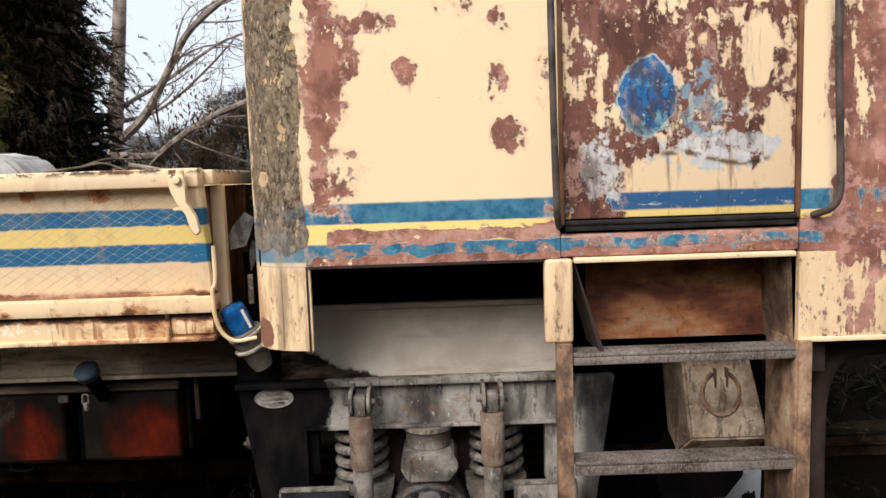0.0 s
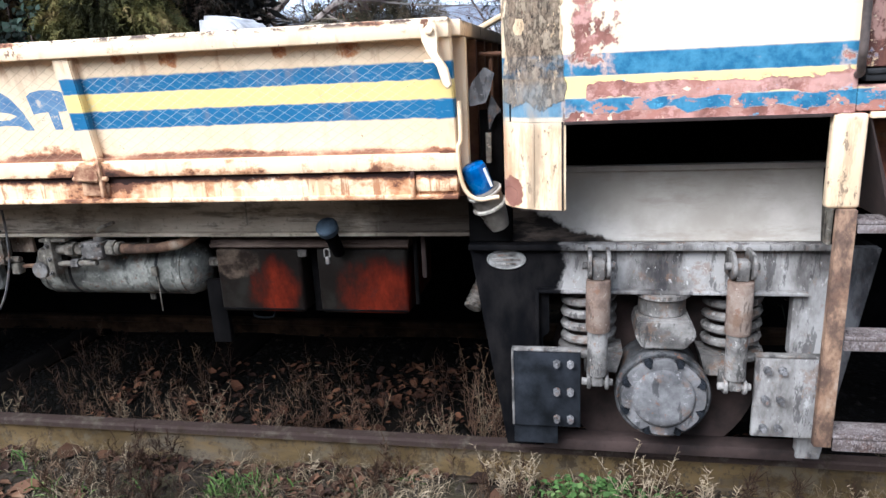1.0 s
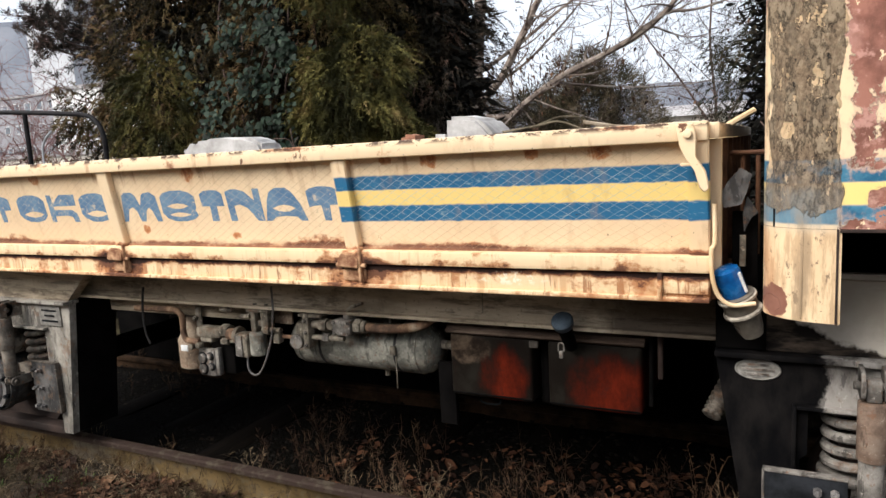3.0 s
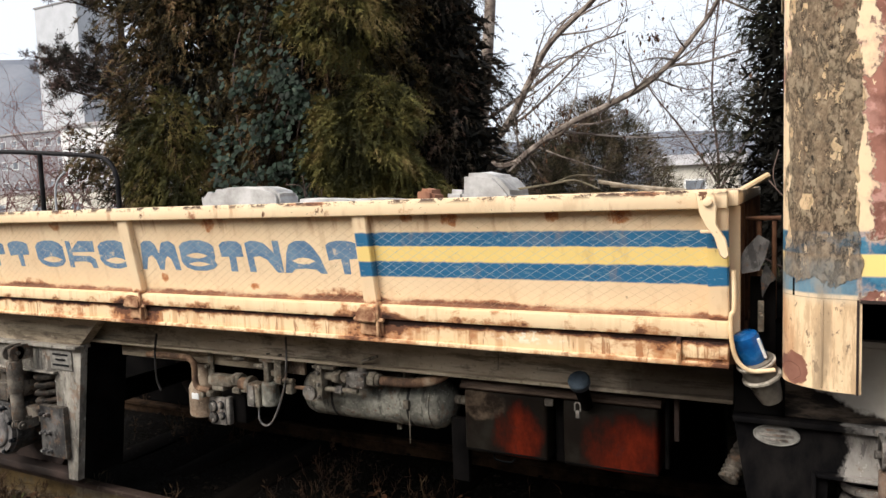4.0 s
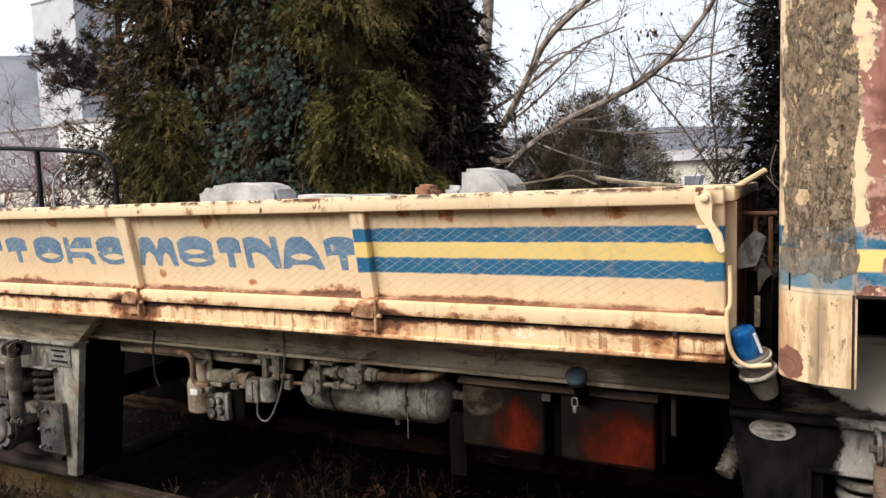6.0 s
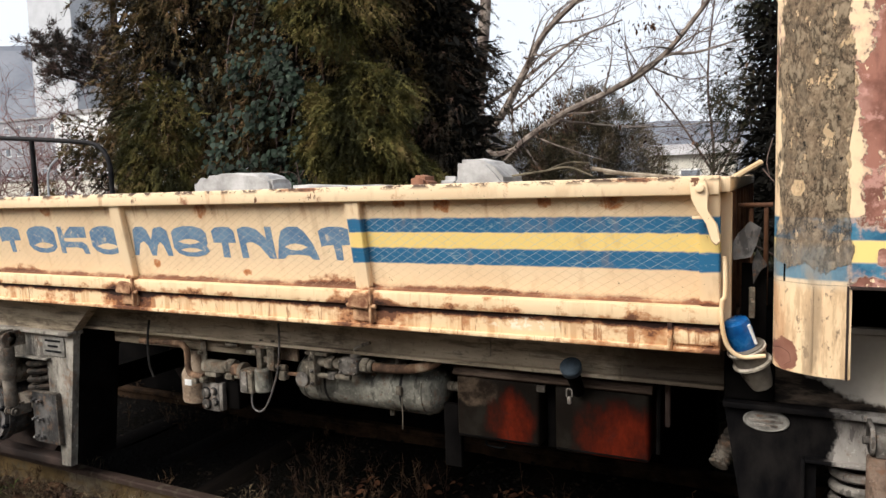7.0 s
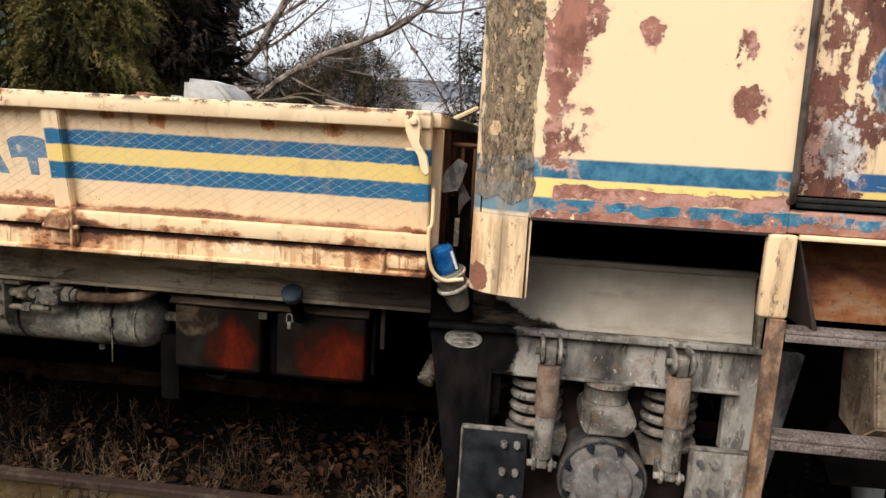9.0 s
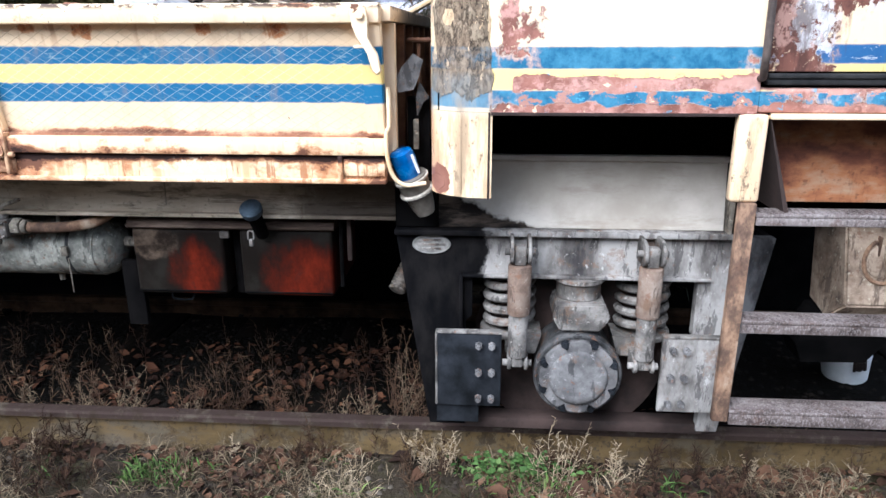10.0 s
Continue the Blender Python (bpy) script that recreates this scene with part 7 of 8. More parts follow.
def bough(bm, pts, r0, r1, depth, spread=0.8, side_len=0.5, twigs=None, seg=7):
    """A limb along pts with finer limbs growing from it, recursively."""
    line = curve(pts, 5)
    pipe(bm, line, r0, seg, r1)
    if depth == 0:
        return
    total = sum((b - a).length for a, b in zip(line, line[1:]))
    k = max(2, int(total / (0.36 if depth > 1 else 0.15)))
    for i in range(k):
        q = line[int((0.18 + 0.8 * (i + rng.uniform(0, 1)) / k) * (len(line) - 1))]
        d = (line[-1] - line[0]).normalized()
        turn = Vector(rng.normal(0, 1, 3))
        way = (d * 0.7 + turn * spread + Vector((0, 0, 0.25))).normalized()
        n = side_len * total * rng.uniform(0.35, 0.9)
        n = min(n, 2.4 if depth > 1 else 1.1)
        p1 = q + way * n * 0.5 + Vector(rng.normal(0, 0.08 * n, 3))
        p2 = q + way * n + Vector(rng.normal(0, 0.16 * n, 3)) + Vector((0, 0, 0.05 * n))
        rr = max(0.004, r1 + (r0 - r1) * 0.35) * 0.5
        bough(twigs if twigs is not None and depth <= 2 else bm, [q, p1, p2], min(rr, 0.03), 0.004, depth - 1, spread, side_len, twigs, 5 if depth > 1 else 4)


PT = 17.0


def at(px, pz, dy=0.0):
    """A place of the plane tree given by its slopes from the eye from a fixed point."""
    return (-0.597 + px * (PT + dy + 0.116), PT + dy, 1.768 + pz * (PT + dy + 0.116))


plane_tree = thing("plane_tree", at(-0.435, -0.1275), "bare plane tree with pale mottled bark and long spreading limbs", "tree")
bm, tw = B(), B()
pipe(bm, curve([at(-0.440, -0.13), at(-0.438, 0.0), at(-0.424, 0.12), at(-0.405, 0.29), at(-0.40, 0.45), at(-0.37, 0.62)]), 0.24, 12, 0.08)
part("trunk", bm, M_BARK, plane_tree)
for pts, r0, r1 in (([at(-0.43, 0.045), at(-0.375, 0.043), at(-0.345, 0.062), at(-0.29, 0.095), at(-0.228, 0.119), at(-0.178, 0.142), at(-0.143, 0.167), at(-0.108, 0.205), at(-0.078, 0.248), at(-0.05, 0.33)], 0.10, 0.045),
                    ([at(-0.43, 0.06), at(-0.385, 0.10), at(-0.345, 0.165), at(-0.312, 0.217), at(-0.244, 0.272), at(-0.17, 0.34)], 0.12, 0.05),
                    ([at(-0.425, 0.11, 0.3), at(-0.35, 0.15, 0.8), at(-0.27, 0.20, 1.2), at(-0.2, 0.22, 1.5)], 0.06, 0.02),
                    ([at(-0.42, 0.17), at(-0.46, 0.21, -0.3), at(-0.52, 0.24, -0.5), at(-0.60, 0.25, -0.7)], 0.09, 0.03),
                    ([at(-0.43, 0.09, 0.2), at(-0.36, 0.11, 0.4), at(-0.29, 0.165, 0.5), at(-0.245, 0.21, 0.6)], 0.05, 0.015),
                    ([at(-0.143, 0.167), at(-0.10, 0.165, 0.3), at(-0.05, 0.175, 0.6), at(-0.01, 0.18, 0.9)], 0.04, 0.012),
                    ([at(-0.30, 0.088), at(-0.22, 0.075, 0.6), at(-0.14, 0.068, 1.0), at(-0.08, 0.072, 1.3)], 0.03, 0.008)):
    limb_bm = B()
    bough(limb_bm, pts, r0, r1, 3, 0.8, 0.42, tw)
    part("limb", limb_bm, M_BARK, plane_tree)
part("twig_lace", tw, M_TWIG, plane_tree, smooth=False)
n = 260
rt = np.stack([rng.uniform(-6.6, -0.7, n), rng.uniform(16.2, 18.2, n), rng.uniform(2.5, 7.2, n)], 1)
bunch = np.array(at(-0.163, 0.208)) + rng.normal(0, 1, (34, 3)) * [0.16, 0.1, 0.05]
bunch2 = np.array(at(-0.31, 0.10)) + rng.normal(0, 1, (190, 3)) * [0.42, 0.3, 0.36]
rt, n = np.concatenate([rt, bunch, bunch2]), n + 224
v, f = blades(rt, rng.normal(0, 0.5, (n, 3)) + [0, 0, -1], rng.uniform(0.05, 0.13, n), rng.uniform(0.03, 0.07, n), 0.2)
bm = B()
for i in range(130):
    q = Vector((rng.uniform(-6.4, -0.8), rng.uniform(16.4, 18.2), rng.uniform(3.0, 7.0)))
    bmesh.ops.create_icosphere(bm, subdivisions=1, radius=rng.uniform(0.014, 0.022), matrix=Matrix.Translation(q))
    rod(bm, q, q + Vector((rng.normal(0, 0.02), 0, 0.11)), 0.0022, seg=3)
tagged(part("seed_ball_cluster", bm, M_TWIG, plane_tree, smooth=False), "small brown hanging seed balls", kind="stuff")
dead = soup("hanging_leaves", v, f, M_LITTER)
dead.parent = plane_tree
dead.matrix_parent_inverse = Matrix.Translation(plane_tree.location).inverted()


def bush(name, x, y, rx, rz, count, material, label, twig_mat, length=0.13, dense=False):
    """A shrub: stems and a loose, uneven crown."""
    plant = thing(name, (x, y, GROUND), label, "shrub")
    bm = B()
    for i in range(9):
        a, h = rng.uniform(0, math.tau), rz * rng.uniform(0.75, 1.2)
        tip = Vector((x + rx * 0.9 * math.cos(a) * rng.uniform(0.2, 1), y + rx * 0.6 * math.sin(a), h))
        bough(bm, [(x + 0.2 * math.cos(a), y, GROUND - 0.02), (Vector((x, y, 0)) + tip) / 2 + Vector((0, 0, 0.2 * h)), tip], 0.025, 0.006, 2, 0.6, 0.4)
    part("branching", bm, twig_mat, plant, smooth=False)
    # near-black core: painted shade inside the shrub, closed against light from behind
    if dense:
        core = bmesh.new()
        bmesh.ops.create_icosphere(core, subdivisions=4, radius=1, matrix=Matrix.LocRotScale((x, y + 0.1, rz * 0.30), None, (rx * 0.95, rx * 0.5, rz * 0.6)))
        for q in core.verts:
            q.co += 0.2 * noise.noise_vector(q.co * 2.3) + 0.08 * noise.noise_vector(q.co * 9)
        part("crown_shade", core, M_CROWNSHADE, plant)
    t, h = rng.uniform(0, math.tau, count), rng.uniform(0.05, 1, count)
    lob = 1 + 0.2 * np.sin(3 * t + 2 * h) + 0.14 * np.sin(7 * t - 5 * h)
    rr = rx * np.sqrt(np.clip(1 - h ** 2.2, 0, 1)) * lob * np.sqrt(rng.uniform(0.35, 1, count))
    p = np.stack([x + rr * np.cos(t), y + 0.6 * rr * np.sin(t), h * rz * (1 + 0.15 * np.sin(4 * t))], 1)
    w = np.stack([np.cos(t), np.sin(t), np.full(count, 0.6)], 1)
    v, f = sprays(p, w, 9, length, length * 0.07, 0.1, 0.8, 0.35)
    leaves = soup("leaves", v, f, material)
    leaves.parent = plant
    leaves.matrix_parent_inverse = Matrix.Translation(plant.location).inverted()


def thicket(name, x, y, rx, height, stems, material, label, thick=0.012):
    """A bare shrub: crooked stems that fork and wander into a lace of twigs."""
    plant = thing(name, (x, y, GROUND), label, "shrub")
    bm = B()

    def grow(p, d, r, length, forks):
        pts = [p]
        for k in range(5):
            d = (d + Vector(rng.normal(0, 0.30, 3)) + Vector((0, 0, 0.05))).normalized()
            pts.append(pts[-1] + d * length / 5)
        pipe(bm, pts, r, 4, r * 0.5)
        if forks:
            for k in range(rng.integers(3, 6)):
                q = pts[rng.integers(1, 6)]
                grow(q, (d + Vector(rng.normal(0, 0.75, 3))).normalized(), r * 0.55, length * rng.uniform(0.45, 0.75), forks - 1)

    for i in range(stems):
        a = rng.uniform(0, math.tau)
        grow(Vector((x + rx * 0.5 * math.cos(a), y + rx * 0.4 * math.sin(a), GROUND - 0.03)), Vector((0.45 * math.cos(a), 0.3 * math.sin(a), 1)).normalized(), thick, height * rng.uniform(0.45, 0.7), 3)
    part("branching", bm, material, plant, smooth=False)


# second bare tree further back
back_tree = thing("bare_tree", (-2.6, 24.0, GROUND), "slender bare tree with fine twigs, further back", "tree")
bm, tw = B(), B()
bough(bm, [(-2.6, 24.0, GROUND - 0.05), (-2.5, 24.0, 2.4), (-2.7, 24.0, 5.0), (-2.4, 24.0, 8.5)], 0.06, 0.02, 3, 0.9, 0.5, tw)
bough(bm, [(-2.5, 24.0, 1.5), (-1.6, 24.0, 3.4), (-0.9, 23.8, 5.4), (-0.4, 23.5, 7.5)], 0.04, 0.015, 3, 0.9, 0.5, tw)
bough(bm, [(-2.5, 24.0, 1.8), (-3.6, 24.0, 3.6), (-4.6, 23.8, 5.0), (-5.4, 23.5, 6.5)], 0.04, 0.015, 3, 0.9, 0.5, tw)
part("trunk", bm, M_TWIG, back_tree)
part("twig_lace", tw, M_TWIG, back_tree, smooth=False)
bush("shrub", -5.6, 20.0, 2.2, 3.85, 7500, M_BRUSH, "dense olive-brown shrub behind the truck", M_TWIG, 0.2)
bush("shrub", -7.2, 18.8, 2.1, 2.9, 4000, M_BRUSH, "dense olive-brown shrub behind the truck", M_TWIG, 0.2)
thicket("bare_shrub", -2.4, 20.0, 1.8, 4.4, 15, M_TWIG, "half-bare twiggy shrub behind the truck")
for hx0, kind_mat, hh in ((-9.6, M_THUJA_DARK, 1.2), (-7.6, M_THUJA_DARK, 1.25), (-5.6, M_THUJA_DARK, 1.1), (-3.6, M_THUJA_DARK, 1.15), (-1.6, M_THUJA_DARK, 1.15), (0.4, M_THUJA_DARK, 1.2), (2.4, M_THUJA_DARK, 1.45), (4.4, M_THUJA_DARK, 1.4)):
    bush("hedge_shrub", hx0, 5.75 if hx0 < 0 else 4.95, 1.45, hh, 1700, kind_mat, "low dense dark shrub growing beside the track", M_TWIG, 0.14, True)
thicket("red_twig_shrub", -17.2, 10.6, 2.4, 5.6, 22, M_REDTWIG, "bare shrub with reddish twigs", 0.02)


def pine(name, x, y, height):
    tree = thing(name, (x, y, GROUND), "sparse pine with dark needle tufts, partly dry", "tree")
    bm = B()
    pipe(bm, [(x, y, GROUND - 0.05), (x, y, height)], 0.14, 9, 0.03)
    tips = []
    for i in range(84):
        level, reach = ((2.0, 1.3), (2.75, 1.5), (4.15, 2.1), (4.45, 1.9), (5.7, 2.4), (6.0, 2.2), (7.2, 1.7))[i % 7]
        h, a = level + rng.normal(0, 0.16), rng.uniform(0, math.tau)
        n = reach * rng.uniform(0.45, 1)
        q = Vector((x, y, h))
        end = q + Vector((math.cos(a) * n, math.sin(a) * n, 0.25 * n))
        pts = [q, (q + end) / 2 + Vector((0, 0, -0.05 * n)), end]
        pipe(bm, curve(pts, 4), 0.025, 5, 0.006)
        for k in range(13 if level > 3 else 3):
            u = rng.uniform(0.45, 1.05)
            side = q.lerp(end, u) + Vector(rng.normal(0, 0.16, 3)) + Vector((0, 0, 0.06))
            pipe(bm, [q.lerp(end, u - 0.12), side], 0.008, 4, 0.004)
            tips.append(side)
    part("trunk", bm, M_TWIG, tree, smooth=False)
    t = np.array([tuple(p) for p in tips])
    v, f = sprays(t, rng.normal(0, 0.3, t.shape) + [0, 0, 0.3], 64, 0.13, 0.014, 0.1, 1.0, 0.25)
    crown = soup("needles", v, f, M_PINE)
    crown.parent = tree
    crown.matrix_parent_inverse = Matrix.Translation(tree.location).inverted()


pine("pine_tree", -13.0, 10.0, 7.8)

M_ROOF = plain("grey_roof", (0.24, 0.23, 0.23), (0.36, 0.345, 0.34), 0.9, 0, 0.8, 5)
M_WALLGREY = plain("grey_wall", (0.33, 0.34, 0.36), (0.46, 0.47, 0.49), 0.9, 0, 0.3, 4)
M_WALLDULL = plain("dull_grey_wall", (0.20, 0.195, 0.21), (0.29, 0.28, 0.295), 0.9, 0, 0.3, 4)
M_WALLPALE = plain("pale_grey_wall", (0.42, 0.43, 0.45), (0.50, 0.51, 0.53), 0.9, 0, 0.3, 4)
M_WALLCREAM = plain("cream_wall", (0.50, 0.47, 0.40), (0.64, 0.60, 0.52), 0.9, 0, 0.5, 4)
M_GLASS = plain("window_glass", (0.10, 0.11, 0.125), (0.24, 0.26, 0.29), 0.2, 0, 0.5, 4)

# ------------------------------------------------------------- fence
fence = thing("tube_fence", (-7.9, 5.0, GROUND), "dark painted tube fence with rounded corners", "fence")
M_FENCE = plain("black_fence_paint", (0.006, 0.006, 0.007), (0.022, 0.02, 0.02), 0.6, 0, 9, 60, 0.001, 0.1)
bm = pipe(B(), curve([(-12.0, 5.0, 2.66), (-9.24, 5.0, 2.478), (-8.39, 5.0, 2.415), (-7.67, 5.0, 2.35), (-7.35, 5.0, 2.31), (-7.19, 5.0, 2.23), (-7.10, 5.0, 2.07), (-7.09, 5.0, 1.8)], 8), 0.026, 10)
part("top_rail", bm, M_FENCE, fence)
for x, z in ((-7.09, 1.8), (-8.39, 2.40), (-9.9, 2.50), (-11.6, 2.61)):
    part("fence_post", rod(B(), (x, 5.0, GROUND - 0.04), (x, 5.0, z), 0.026, seg=10), M_FENCE, fence)
part("mid_rail", rod(B(), (-12.0, 5.0, 1.3), (-7.12, 5.0, 1.3), 0.02, seg=8), M_FENCE, fence)
part("bent_hoop", pipe(B(), curve([(-8.22, 5.04, 1.3), (-8.22, 5.04, 1.9), (-8.16, 5.04, 2.08), (-8.02, 5.04, 2.18)]), 0.012, 8), M_WALLGREY, fence, "thin pale bent hoop")

# ------------------------------------------------------------- far buildings and hill
def building(name, x, y, w, d, h, wall, rows, cols, label, roof=0.0, win=(1.0, 1.3)):
    house = thing(name, (x + w / 2, y + d / 2, GROUND), label, "building")
    part("wall", slab(B(), x, x + w, y, y + d, GROUND - 0.2, h), wall, house, smooth=False)
    bm = B()
    if roof:
        ring = [[(x - 0.4, y - 0.4, h), (x - 0.4, y + d + 0.4, h), (x - 0.4, y + d / 2, h + roof)], [(x + w + 0.4, y - 0.4, h), (x + w + 0.4, y + d + 0.4, h), (x + w + 0.4, y + d / 2, h + roof)]]
        a, b = [[bm.verts.new(p) for p in r] for r in ring]
        bm.faces.new(a)
        bm.faces.new(b[::-1])
        for i in range(3):
            j = (i + 1) % 3
            bm.faces.new((a[i], a[j], b[j], b[i]))
    else:
        slab(bm, x - 0.2, x + w + 0.2, y - 0.2, y + d + 0.2, h, h + 0.35)
    part("roof", bm, M_ROOF, house, smooth=False)
    for r in range(rows):
        for k in range(cols):
            cx, cz = x + w * (k + 0.5) / cols, h * (r + 0.55) / rows
            o = part("window", slab(B(), cx - win[0] / 2, cx + win[0] / 2, y - 0.06, y - 0.005, cz - win[1] / 2, cz + win[1] / 2), M_WHITE, house, smooth=False)
            part("pane", slab(B(), cx - win[0] / 2 + 0.1, cx + win[0] / 2 - 0.1, y - 0.08, y - 0.062, cz - win[1] / 2 + 0.1, cz + win[1] / 2 - 0.1), M_GLASS, o, smooth=False)


building("house", -8.0, 45.0, 5.0, 4.0, 3.05, M_WALLCREAM, 1, 1, "pale one-storey house with a grey roof, far off", 0.75, (1.3, 1.0))
building("white_hall", -65.8, 45.0, 12.0, 12.0, 9.6, M_WHITE, 1, 1, "plain white hall far off", 0.0, (2.0, 1.2))
building("block_of_flats", -158.0, 78.0, 46.0, 14.0, 15.2, M_WALLDULL, 4, 14, "grey building with rows of windows, far off", 0.0, (1.6, 1.5))
building("shed_row", -84.0, 41.0, 34.0, 4.0, 3.2, M_WALLCREAM, 1, 6, "low cream shed row with a grey flat roof, far off", 0.0, (1.4, 0.9))
building("tower_block", -181.0, 120.0, 17.0, 14.0, 55.0, M_WALLPALE, 0, 0, "pale tall tower block on the hillside, far off", 0.0, (1.8, 1.6))

s = Shade("far_hill")
# distance haze is painted into the hill as grey-blue
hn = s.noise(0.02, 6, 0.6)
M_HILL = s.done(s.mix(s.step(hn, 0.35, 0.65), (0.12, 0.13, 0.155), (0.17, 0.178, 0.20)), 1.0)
hx = np.linspace(-900, 500, 90)
hv, hf = [], []
for j, (yy, k) in enumerate(((330, 0.0), (380, 0.55), (450, 0.9), (560, 1.0), (800, 0.9))):
    for x in hx:
        top = 140 * math.exp(-((x + 800) / 330) ** 2) + 40 + 16 * noise.noise(Vector((x * 0.012, 0.0, 3.1)))
        hv.append((x, yy, -1 + top * k + 5 * k * noise.noise(Vector((x * 0.03, yy * 0.02, 0)))))
for j in range(4):
    for i in range(len(hx) - 1):
        a = j * len(hx) + i
        hf.append((a, a + 1, a + len(hx) + 1, a + len(hx)))
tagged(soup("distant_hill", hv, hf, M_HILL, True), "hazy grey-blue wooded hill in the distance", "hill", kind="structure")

# ------------------------------------------------------------- grass, weeds and fallen leaves
def scatter(n, x0, x1, y0, y1, patchy=0.0, seed=0.0):
    out = []
    while len(out) < n:
        x, y = rng.uniform(x0, x1), rng.uniform(y0, y1)
        if patchy and noise.noise(Vector((x * 2.1, y * 2.1, seed))) < patchy * rng.uniform(-0.6, 1.0):
            continue
        out.append((x, y, rise(x, y) - 0.005))
    return np.array(out)


def tufts(name, spots, per, length, width, material, label, lean=0.5, curl=0.25):
    k = len(spots)
    roots = np.repeat(spots, per, 0) + np.stack([rng.normal(0, 0.02, k * per), rng.normal(0, 0.02, k * per), np.zeros(k * per)], 1)
    ways = rng.normal(0, lean, (k * per, 3))
    ways[:, 2] = rng.uniform(0.5, 1.2, k * per)
    v, f = blades(roots, ways, length * rng.uniform(0.4, 1.4, k * per), width * rng.uniform(0.6, 1.4, k * per), curl)
    tagged(soup(name, v, f, material), label, "grass", kind="stuff")


tufts("dry_grass", scatter(3600, -6.5, 2.0, 1.5, 2.43, 0.45, 1.0), 8, 0.085, 0.0026, M_DRYGRASS, "short dry straw-coloured grass beside the rail", 0.8)
tufts("green_grass", scatter(420, -7.5, 2.5, 0.9, 2.36, 0.9, 5.0), 9, 0.075, 0.006, M_GRASS, "patches of short green grass beside the rail", 0.6)
tufts("dry_grass", scatter(110, -7.0, 2.5, 2.52, 2.9, 0.7, 2.0), 5, 0.085, 0.0035, M_DRYGRASS, "thin dry grass between the rails", 0.7)


def weeds(name, spots, height, label, stem=0.0028, material=None):
    """Thin branching dry stalks with seed heads."""
    V, F, base = [], [], 0
    for x, y, z in spots:
        for k in range(rng.integers(2, 5)):
            h = height * rng.uniform(0.5, 1.2)
            lean = rng.normal(0, 0.25, 2)
            stalk = np.array([(x + lean[0] * h * t, y + lean[1] * h * t, z + h * t) for t in (0, 0.35, 0.7, 1.0)])
            m = 16
            pick = rng.uniform(0.25, 1.0, m)
            roots = np.stack([np.interp(pick, (0, 0.35, 0.7, 1.0), stalk[:, c]) for c in range(3)], 1)
            ways = rng.normal(0, 0.7, (m, 3)) + [0, 0, 0.8]
            v, f = blades(roots, ways, rng.uniform(0.015, 0.06, m), rng.uniform(0.6, 1.8, m) * stem, 0.0)
            V.append(v), F.append(f + base)
            base += len(v)
            for a, b in zip(stalk, stalk[1:]):
                v, f = blades(a[None], (b - a)[None], np.array([np.linalg.norm(b - a) * 1.05]), np.array([stem]), 0.0)
                V.append(v), F.append(f + base)
                base += len(v)
    tagged(soup(name, np.concatenate(V), np.concatenate(F), material or M_WEED), label, "weeds", kind="stuff")


weeds("dry_weeds", scatter(80, -3.2, -0.1, 2.53, 3.3, 0.7, 7.0), 0.24, "dry brown weeds between the rails under the truck")
weeds("dry_weeds", scatter(26, -6.5, -3.2, 2.55, 4.2, 0.2, 7.0), 0.16, "dry brown weeds between the rails under the truck")
M_STRAW = plain("straw_stalk", (0.14, 0.10, 0.062), (0.38, 0.30, 0.195), 0.9, 0, 25, 90, 0.001)
M_REDSTALK = plain("red_brown_stalk", (0.03, 0.015, 0.009), (0.105, 0.06, 0.032), 0.9, 0, 25, 90, 0.001)


def stalk_plant(x, y, height, stems, material, label, thick=0.0017):
    """A dry weed: leaning stems with short side shoots and seed heads."""
    bm = B()
    for k in range(stems):
        h, la, lb = height * rng.uniform(0.6, 1.15), rng.normal(0, 0.22), rng.normal(0, 0.15)
        pts = [Vector((x + rng.normal(0, 0.008), y + rng.normal(0, 0.008), GROUND - 0.01))]
        for q in (0.35, 0.7, 1.0):
            pts.append(pts[0] + Vector((la * h * q ** 1.4 + rng.normal(0, 0.008), lb * h * q ** 1.4, h * q)))
        line = curve(pts, 5)
        pipe(bm, line, thick, 5, thick * 0.5)
        for i in range(3, len(line), 1):
            w = Vector((rng.normal(0, 1), rng.normal(0, 0.8), rng.uniform(0.4, 1.3))).normalized()
            n = rng.uniform(0.15, 1.0) * 0.15 * height * (1.3 - i / len(line))
            tip = line[i] + w * n
            pipe(bm, [line[i], line[i] + w * n * 0.6, tip], thick * 0.6, 4, thick * 0.35)
            rod(bm, tip - w * 0.004, tip + w * rng.uniform(0.008, 0.018), thick * 1.25, thick * 0.4, 4)
    single("dry_weed", bm, material, label, "weed", smooth=False)


for x, y, h, k in ((-0.19, 2.29, 0.27, 4), (-0.10, 2.30, 0.24, 4), (-0.14, 2.26, 0.25, 3), (0.07, 2.30, 0.22, 3), (0.10, 2.28, 0.18, 3), (-0.62, 2.33, 0.20, 6), (-0.56, 2.31, 0.17, 6), (-0.66, 2.29, 0.15, 6), (1.02, 2.32, 0.14, 4), (0.62, 2.33, 0.12, 4), (0.17, 2.31, 0.13, 2), (-0.03, 2.33, 0.15, 2), (-1.45, 2.36, 0.12, 3), (-0.72, 2.36, 0.20, 4), (-2.3, 2.34, 0.13, 3)):
    stalk_plant(x, y, h, k, M_STRAW, "tall pale dry weed with seed heads beside the rail")
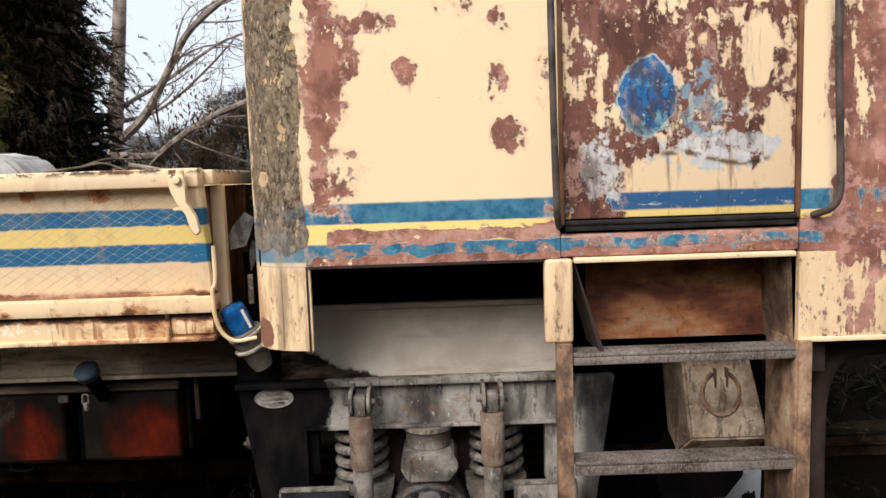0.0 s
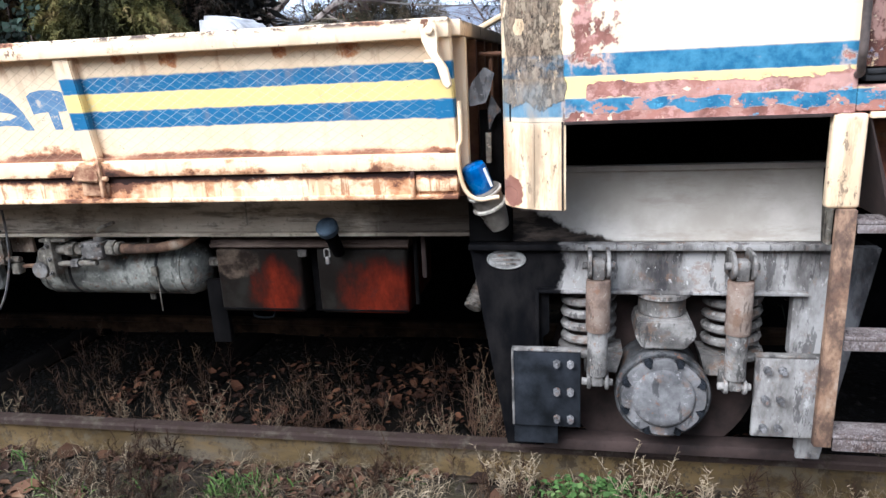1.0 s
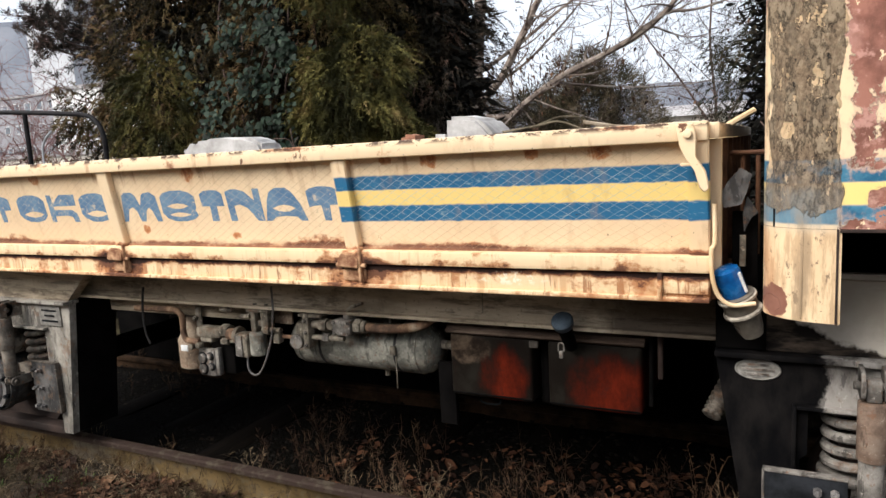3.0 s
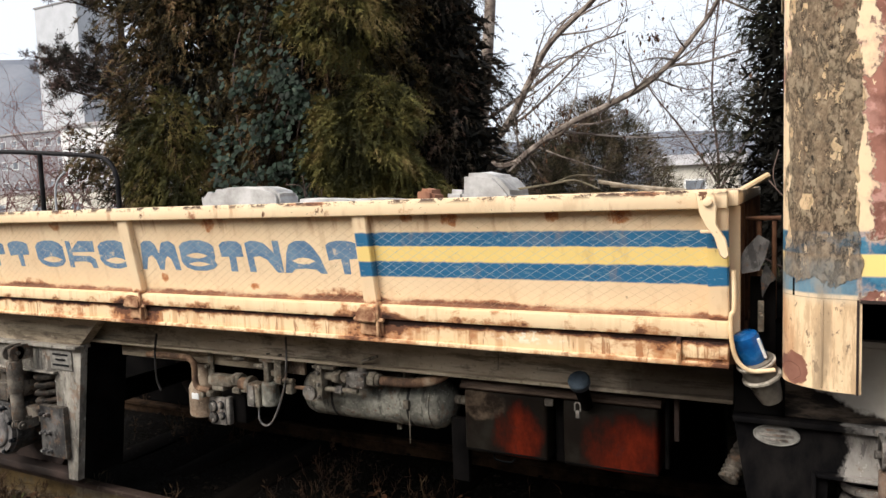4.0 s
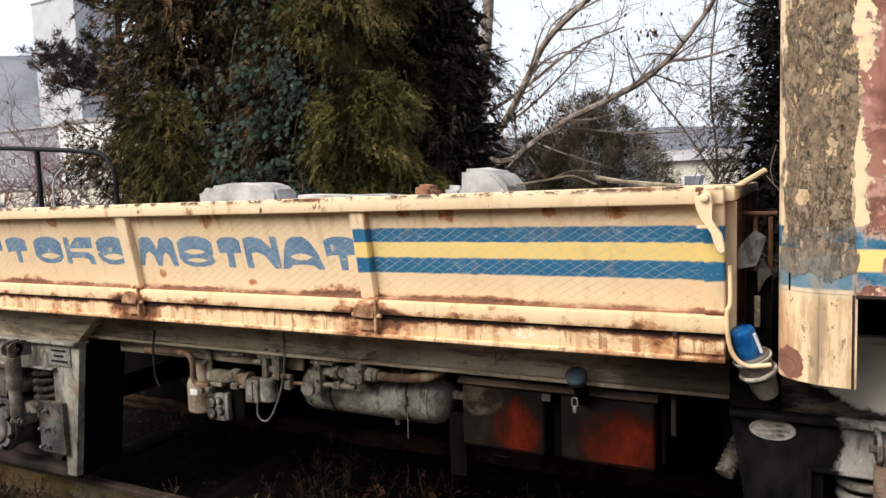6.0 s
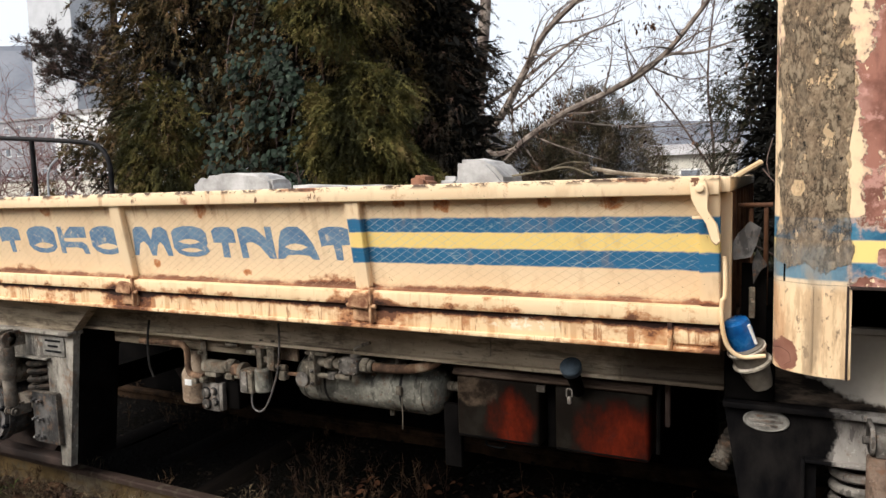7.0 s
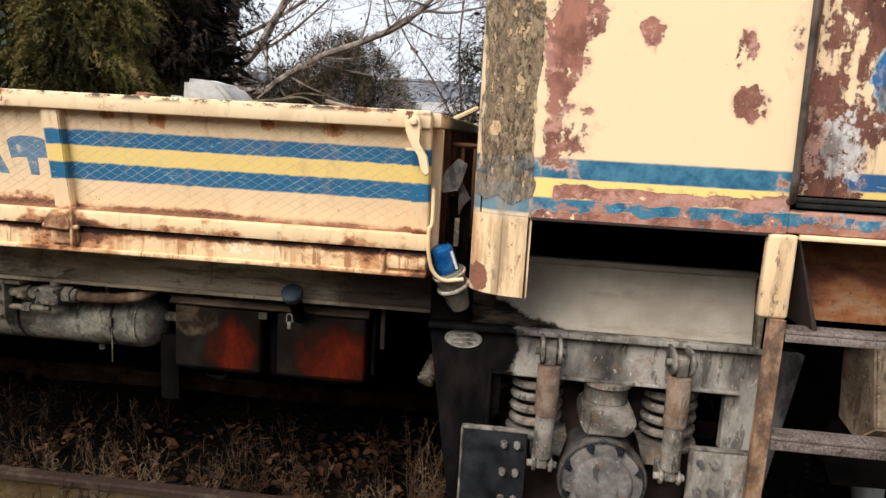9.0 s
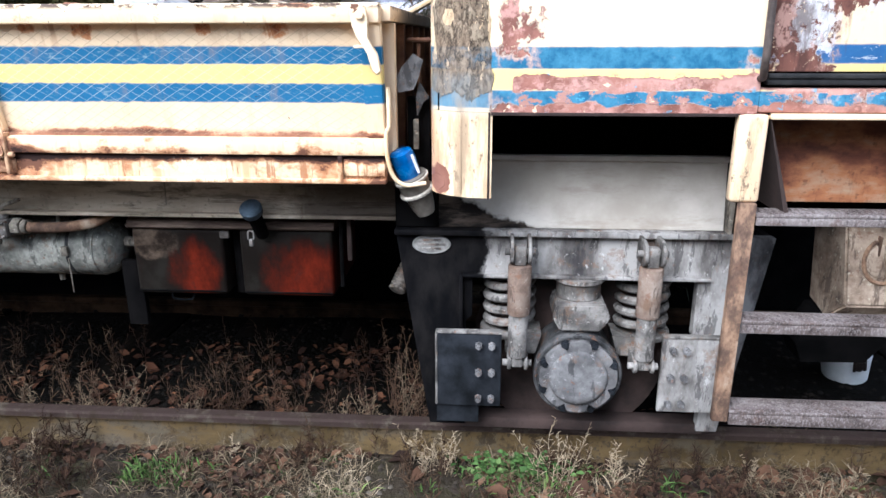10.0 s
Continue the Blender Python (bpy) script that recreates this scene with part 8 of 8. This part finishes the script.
for x, y, h, k in ((-0.80, 2.62, 0.36, 6), (-0.74, 2.75, 0.42, 7), (-0.86, 2.85, 0.40, 7), (-0.70, 2.58, 0.26, 5), (-0.95, 2.70, 0.22, 5), (-0.98, 2.56, 0.20, 5), (-1.3, 2.62, 0.24, 5), (-1.42, 2.75, 0.2, 5), (-1.75, 2.6, 0.22, 5),
                   (-2.0, 2.62, 0.28, 6), (-2.12, 2.58, 0.24, 5), (-2.3, 2.66, 0.26, 5), (-2.6, 2.6, 0.2, 5)):
    stalk_plant(x, y, h, k, M_REDSTALK, "red-brown dry weed with side shoots beside the rail", 0.0017)
M_STRAWDIM = plain("dull_straw_stalk", (0.05, 0.034, 0.02), (0.19, 0.14, 0.085), 0.9, 0, 25, 90, 0.001)
for x, y, h, k in ((-2.22, 2.56, 0.24, 7), (-2.05, 2.58, 0.27, 8), (-1.96, 2.55, 0.18, 6), (-1.72, 2.57, 0.20, 6), (-1.22, 2.55, 0.14, 5), (-1.02, 2.54, 0.20, 7), (-0.93, 2.56, 0.24, 7), (-0.82, 2.55, 0.18, 6), (-0.78, 2.66, 0.34, 8), (-2.5, 2.6, 0.18, 6), (-3.1, 2.57, 0.2, 6)):
    stalk_plant(x, y, h, k, M_STRAWDIM, "dull straw-coloured dry weed between the rails", 0.0018)
tufts("green_grass", np.array([(-0.42 + 0.05 * (i % 8) + 0.01 * math.sin(i * 5), 2.20 + 0.028 * (i // 8), GROUND) for i in range(48)]), 9, 0.07, 0.009, M_GRASS, "fresh green grass patch beside the rail", 0.7)
tufts("green_grass", np.array([(-1.85 + 0.05 * (i % 6) + 0.01 * math.sin(i * 5), 2.18 + 0.03 * (i // 6), GROUND) for i in range(30)]), 9, 0.07, 0.007, M_GRASS, "fresh green grass patch beside the rail", 0.7)
weeds("dry_weeds", scatter(230, -5.5, 2.0, 1.8, 2.42, 0.4, 3.0), 0.13, "dry brown weeds beside the rail", 0.003)


def litter(name, spots, size, label, material=None):
    n = len(spots)
    a = rng.uniform(0, math.tau, n)
    u = np.stack([np.cos(a), np.sin(a), rng.normal(0, 0.3, n)], 1)
    w = np.stack([-np.sin(a), np.cos(a), rng.normal(0, 0.3, n)], 1)
    sz = size * rng.uniform(0.4, 1.3, n)[:, None]
    c = spots + [0, 0, 0.014]
    up = np.stack([np.zeros(n), np.zeros(n), rng.uniform(0.1, 0.45, n)], 1) * sz
    v = np.stack([c - u * sz, c - u * 0.3 * sz + w * 0.55 * sz + up, c + u * 0.45 * sz + w * 0.5 * sz + up, c + u * sz,
                  c + u * 0.45 * sz - w * 0.5 * sz + up * 0.6, c - u * 0.3 * sz - w * 0.55 * sz + up], 1).reshape(-1, 3)
    b = np.arange(n)[:, None] * 6
    f = np.concatenate([b + [0, 1, 2, 3], b + [0, 3, 4, 5]], 1).reshape(-1, 4)
    tagged(soup(name, v, f, material or M_LITTER), label, "leaves", kind="stuff")


litter("fallen_leaves", scatter(900, -2.9, 0.6, 2.5, 3.5, 0.6, 9.0), 0.026, "red-brown fallen leaves between the rails", M_LITTER_RED)
litter("fallen_leaves", scatter(8200, -7.0, 2.5, 1.2, 2.43, 0.3, 9.0), 0.024, "brown fallen leaves beside the rail")
litter("large_fallen_leaves", scatter(80, -6.0, 2.2, 1.9, 2.42), 0.058, "large dry plane-tree leaves on the soil")
litter("large_fallen_leaves", scatter(40, -2.8, 0.3, 2.55, 3.2), 0.045, "large curled red-brown leaves between the rails", M_LITTER_RED)


M_CLOVER = leaf_mat("clover_leaf", ((0.2, (0.03, 0.055, 0.016)), (0.6, (0.065, 0.12, 0.032)), (0.92, (0.15, 0.20, 0.07))), 0.6)
patch = [(-0.31 + 0.10 * rng.normal(), 2.31 + 0.035 * rng.normal()) for i in range(330)]
litter("clover", np.array([(x, y, rise(x, y) + rng.uniform(0.0, 0.06)) for x, y in patch]), 0.015, "low green clover patch beside the rail", M_CLOVER)
for x, y, h, k in ((-0.37, 2.33, 0.11, 4), (-0.31, 2.34, 0.12, 4), (-0.26, 2.31, 0.10, 4)):
    stalk_plant(x, y, h, k, M_STRAW, "thin pale flower stalks in the clover", 0.0013)


def clods(name, spots, size, material, label):
    """Small uneven lumps, each a squashed double pyramid."""
    n = len(spots)
    a = rng.uniform(0, math.tau, n)
    sz = size * rng.uniform(0.4, 1.6, n)[:, None]
    ring = [np.stack([np.cos(a + k * 1.2566), np.sin(a + k * 1.2566), rng.uniform(-0.2, 0.3, n)], 1) * rng.uniform(0.7, 1.2, n)[:, None] for k in range(5)]
    c = spots + [0, 0, 0.004]
    v = np.stack([c + r * sz for r in ring] + [c + np.stack([rng.normal(0, 0.2, n), rng.normal(0, 0.2, n), rng.uniform(0.5, 0.9, n)], 1) * sz], 1).reshape(-1, 3)
    b = np.arange(n)[:, None] * 6
    f = np.concatenate([b + [k, (k + 1) % 5, 5] for k in range(5)], 1).reshape(-1, 3)
    tagged(soup(name, v, f, material), label, "soil", kind="stuff")


M_CLOD = leaf_mat("clod", ((0.15, (0.012, 0.009, 0.007)), (0.6, (0.042, 0.033, 0.024)), (0.95, (0.14, 0.118, 0.092))), 0.95)
clods("soil_clods", scatter(9000, -6.5, 2.3, 1.3, 2.44), 0.011, M_CLOD, "small dark clods and gravel beside the rail")
# darker copy of the clod colours: shade under the truck, put into the material
M_CLODSHADE = leaf_mat("shaded_clod", ((0.15, (0.002, 0.0016, 0.0013)), (0.6, (0.007, 0.0055, 0.004)), (0.95, (0.03, 0.021, 0.015))), 0.9)
clods("soil_clods", scatter(7000, -6.0, 2.3, 2.5, 4.4), 0.013, M_CLODSHADE, "ballast and clods between the rails, darkened for the truck's shade")

# ------------------------------------------------------------- unseen wall behind the viewer, added to block low sky light
M_SOUTH = plain("light_block_render", (0.12, 0.11, 0.10), (0.22, 0.20, 0.18), 0.95, 0, 0.8, 12, 0.004)
tagged(new("light_block_wall", mesh_of("light_block_wall", slab(B(), -26, 22, -7.4, -7.0, GROUND - 0.3, 4.6, 0.02), M_SOUTH, False)), "unseen plain wall added to block low sky light", "wall", kind="structure")
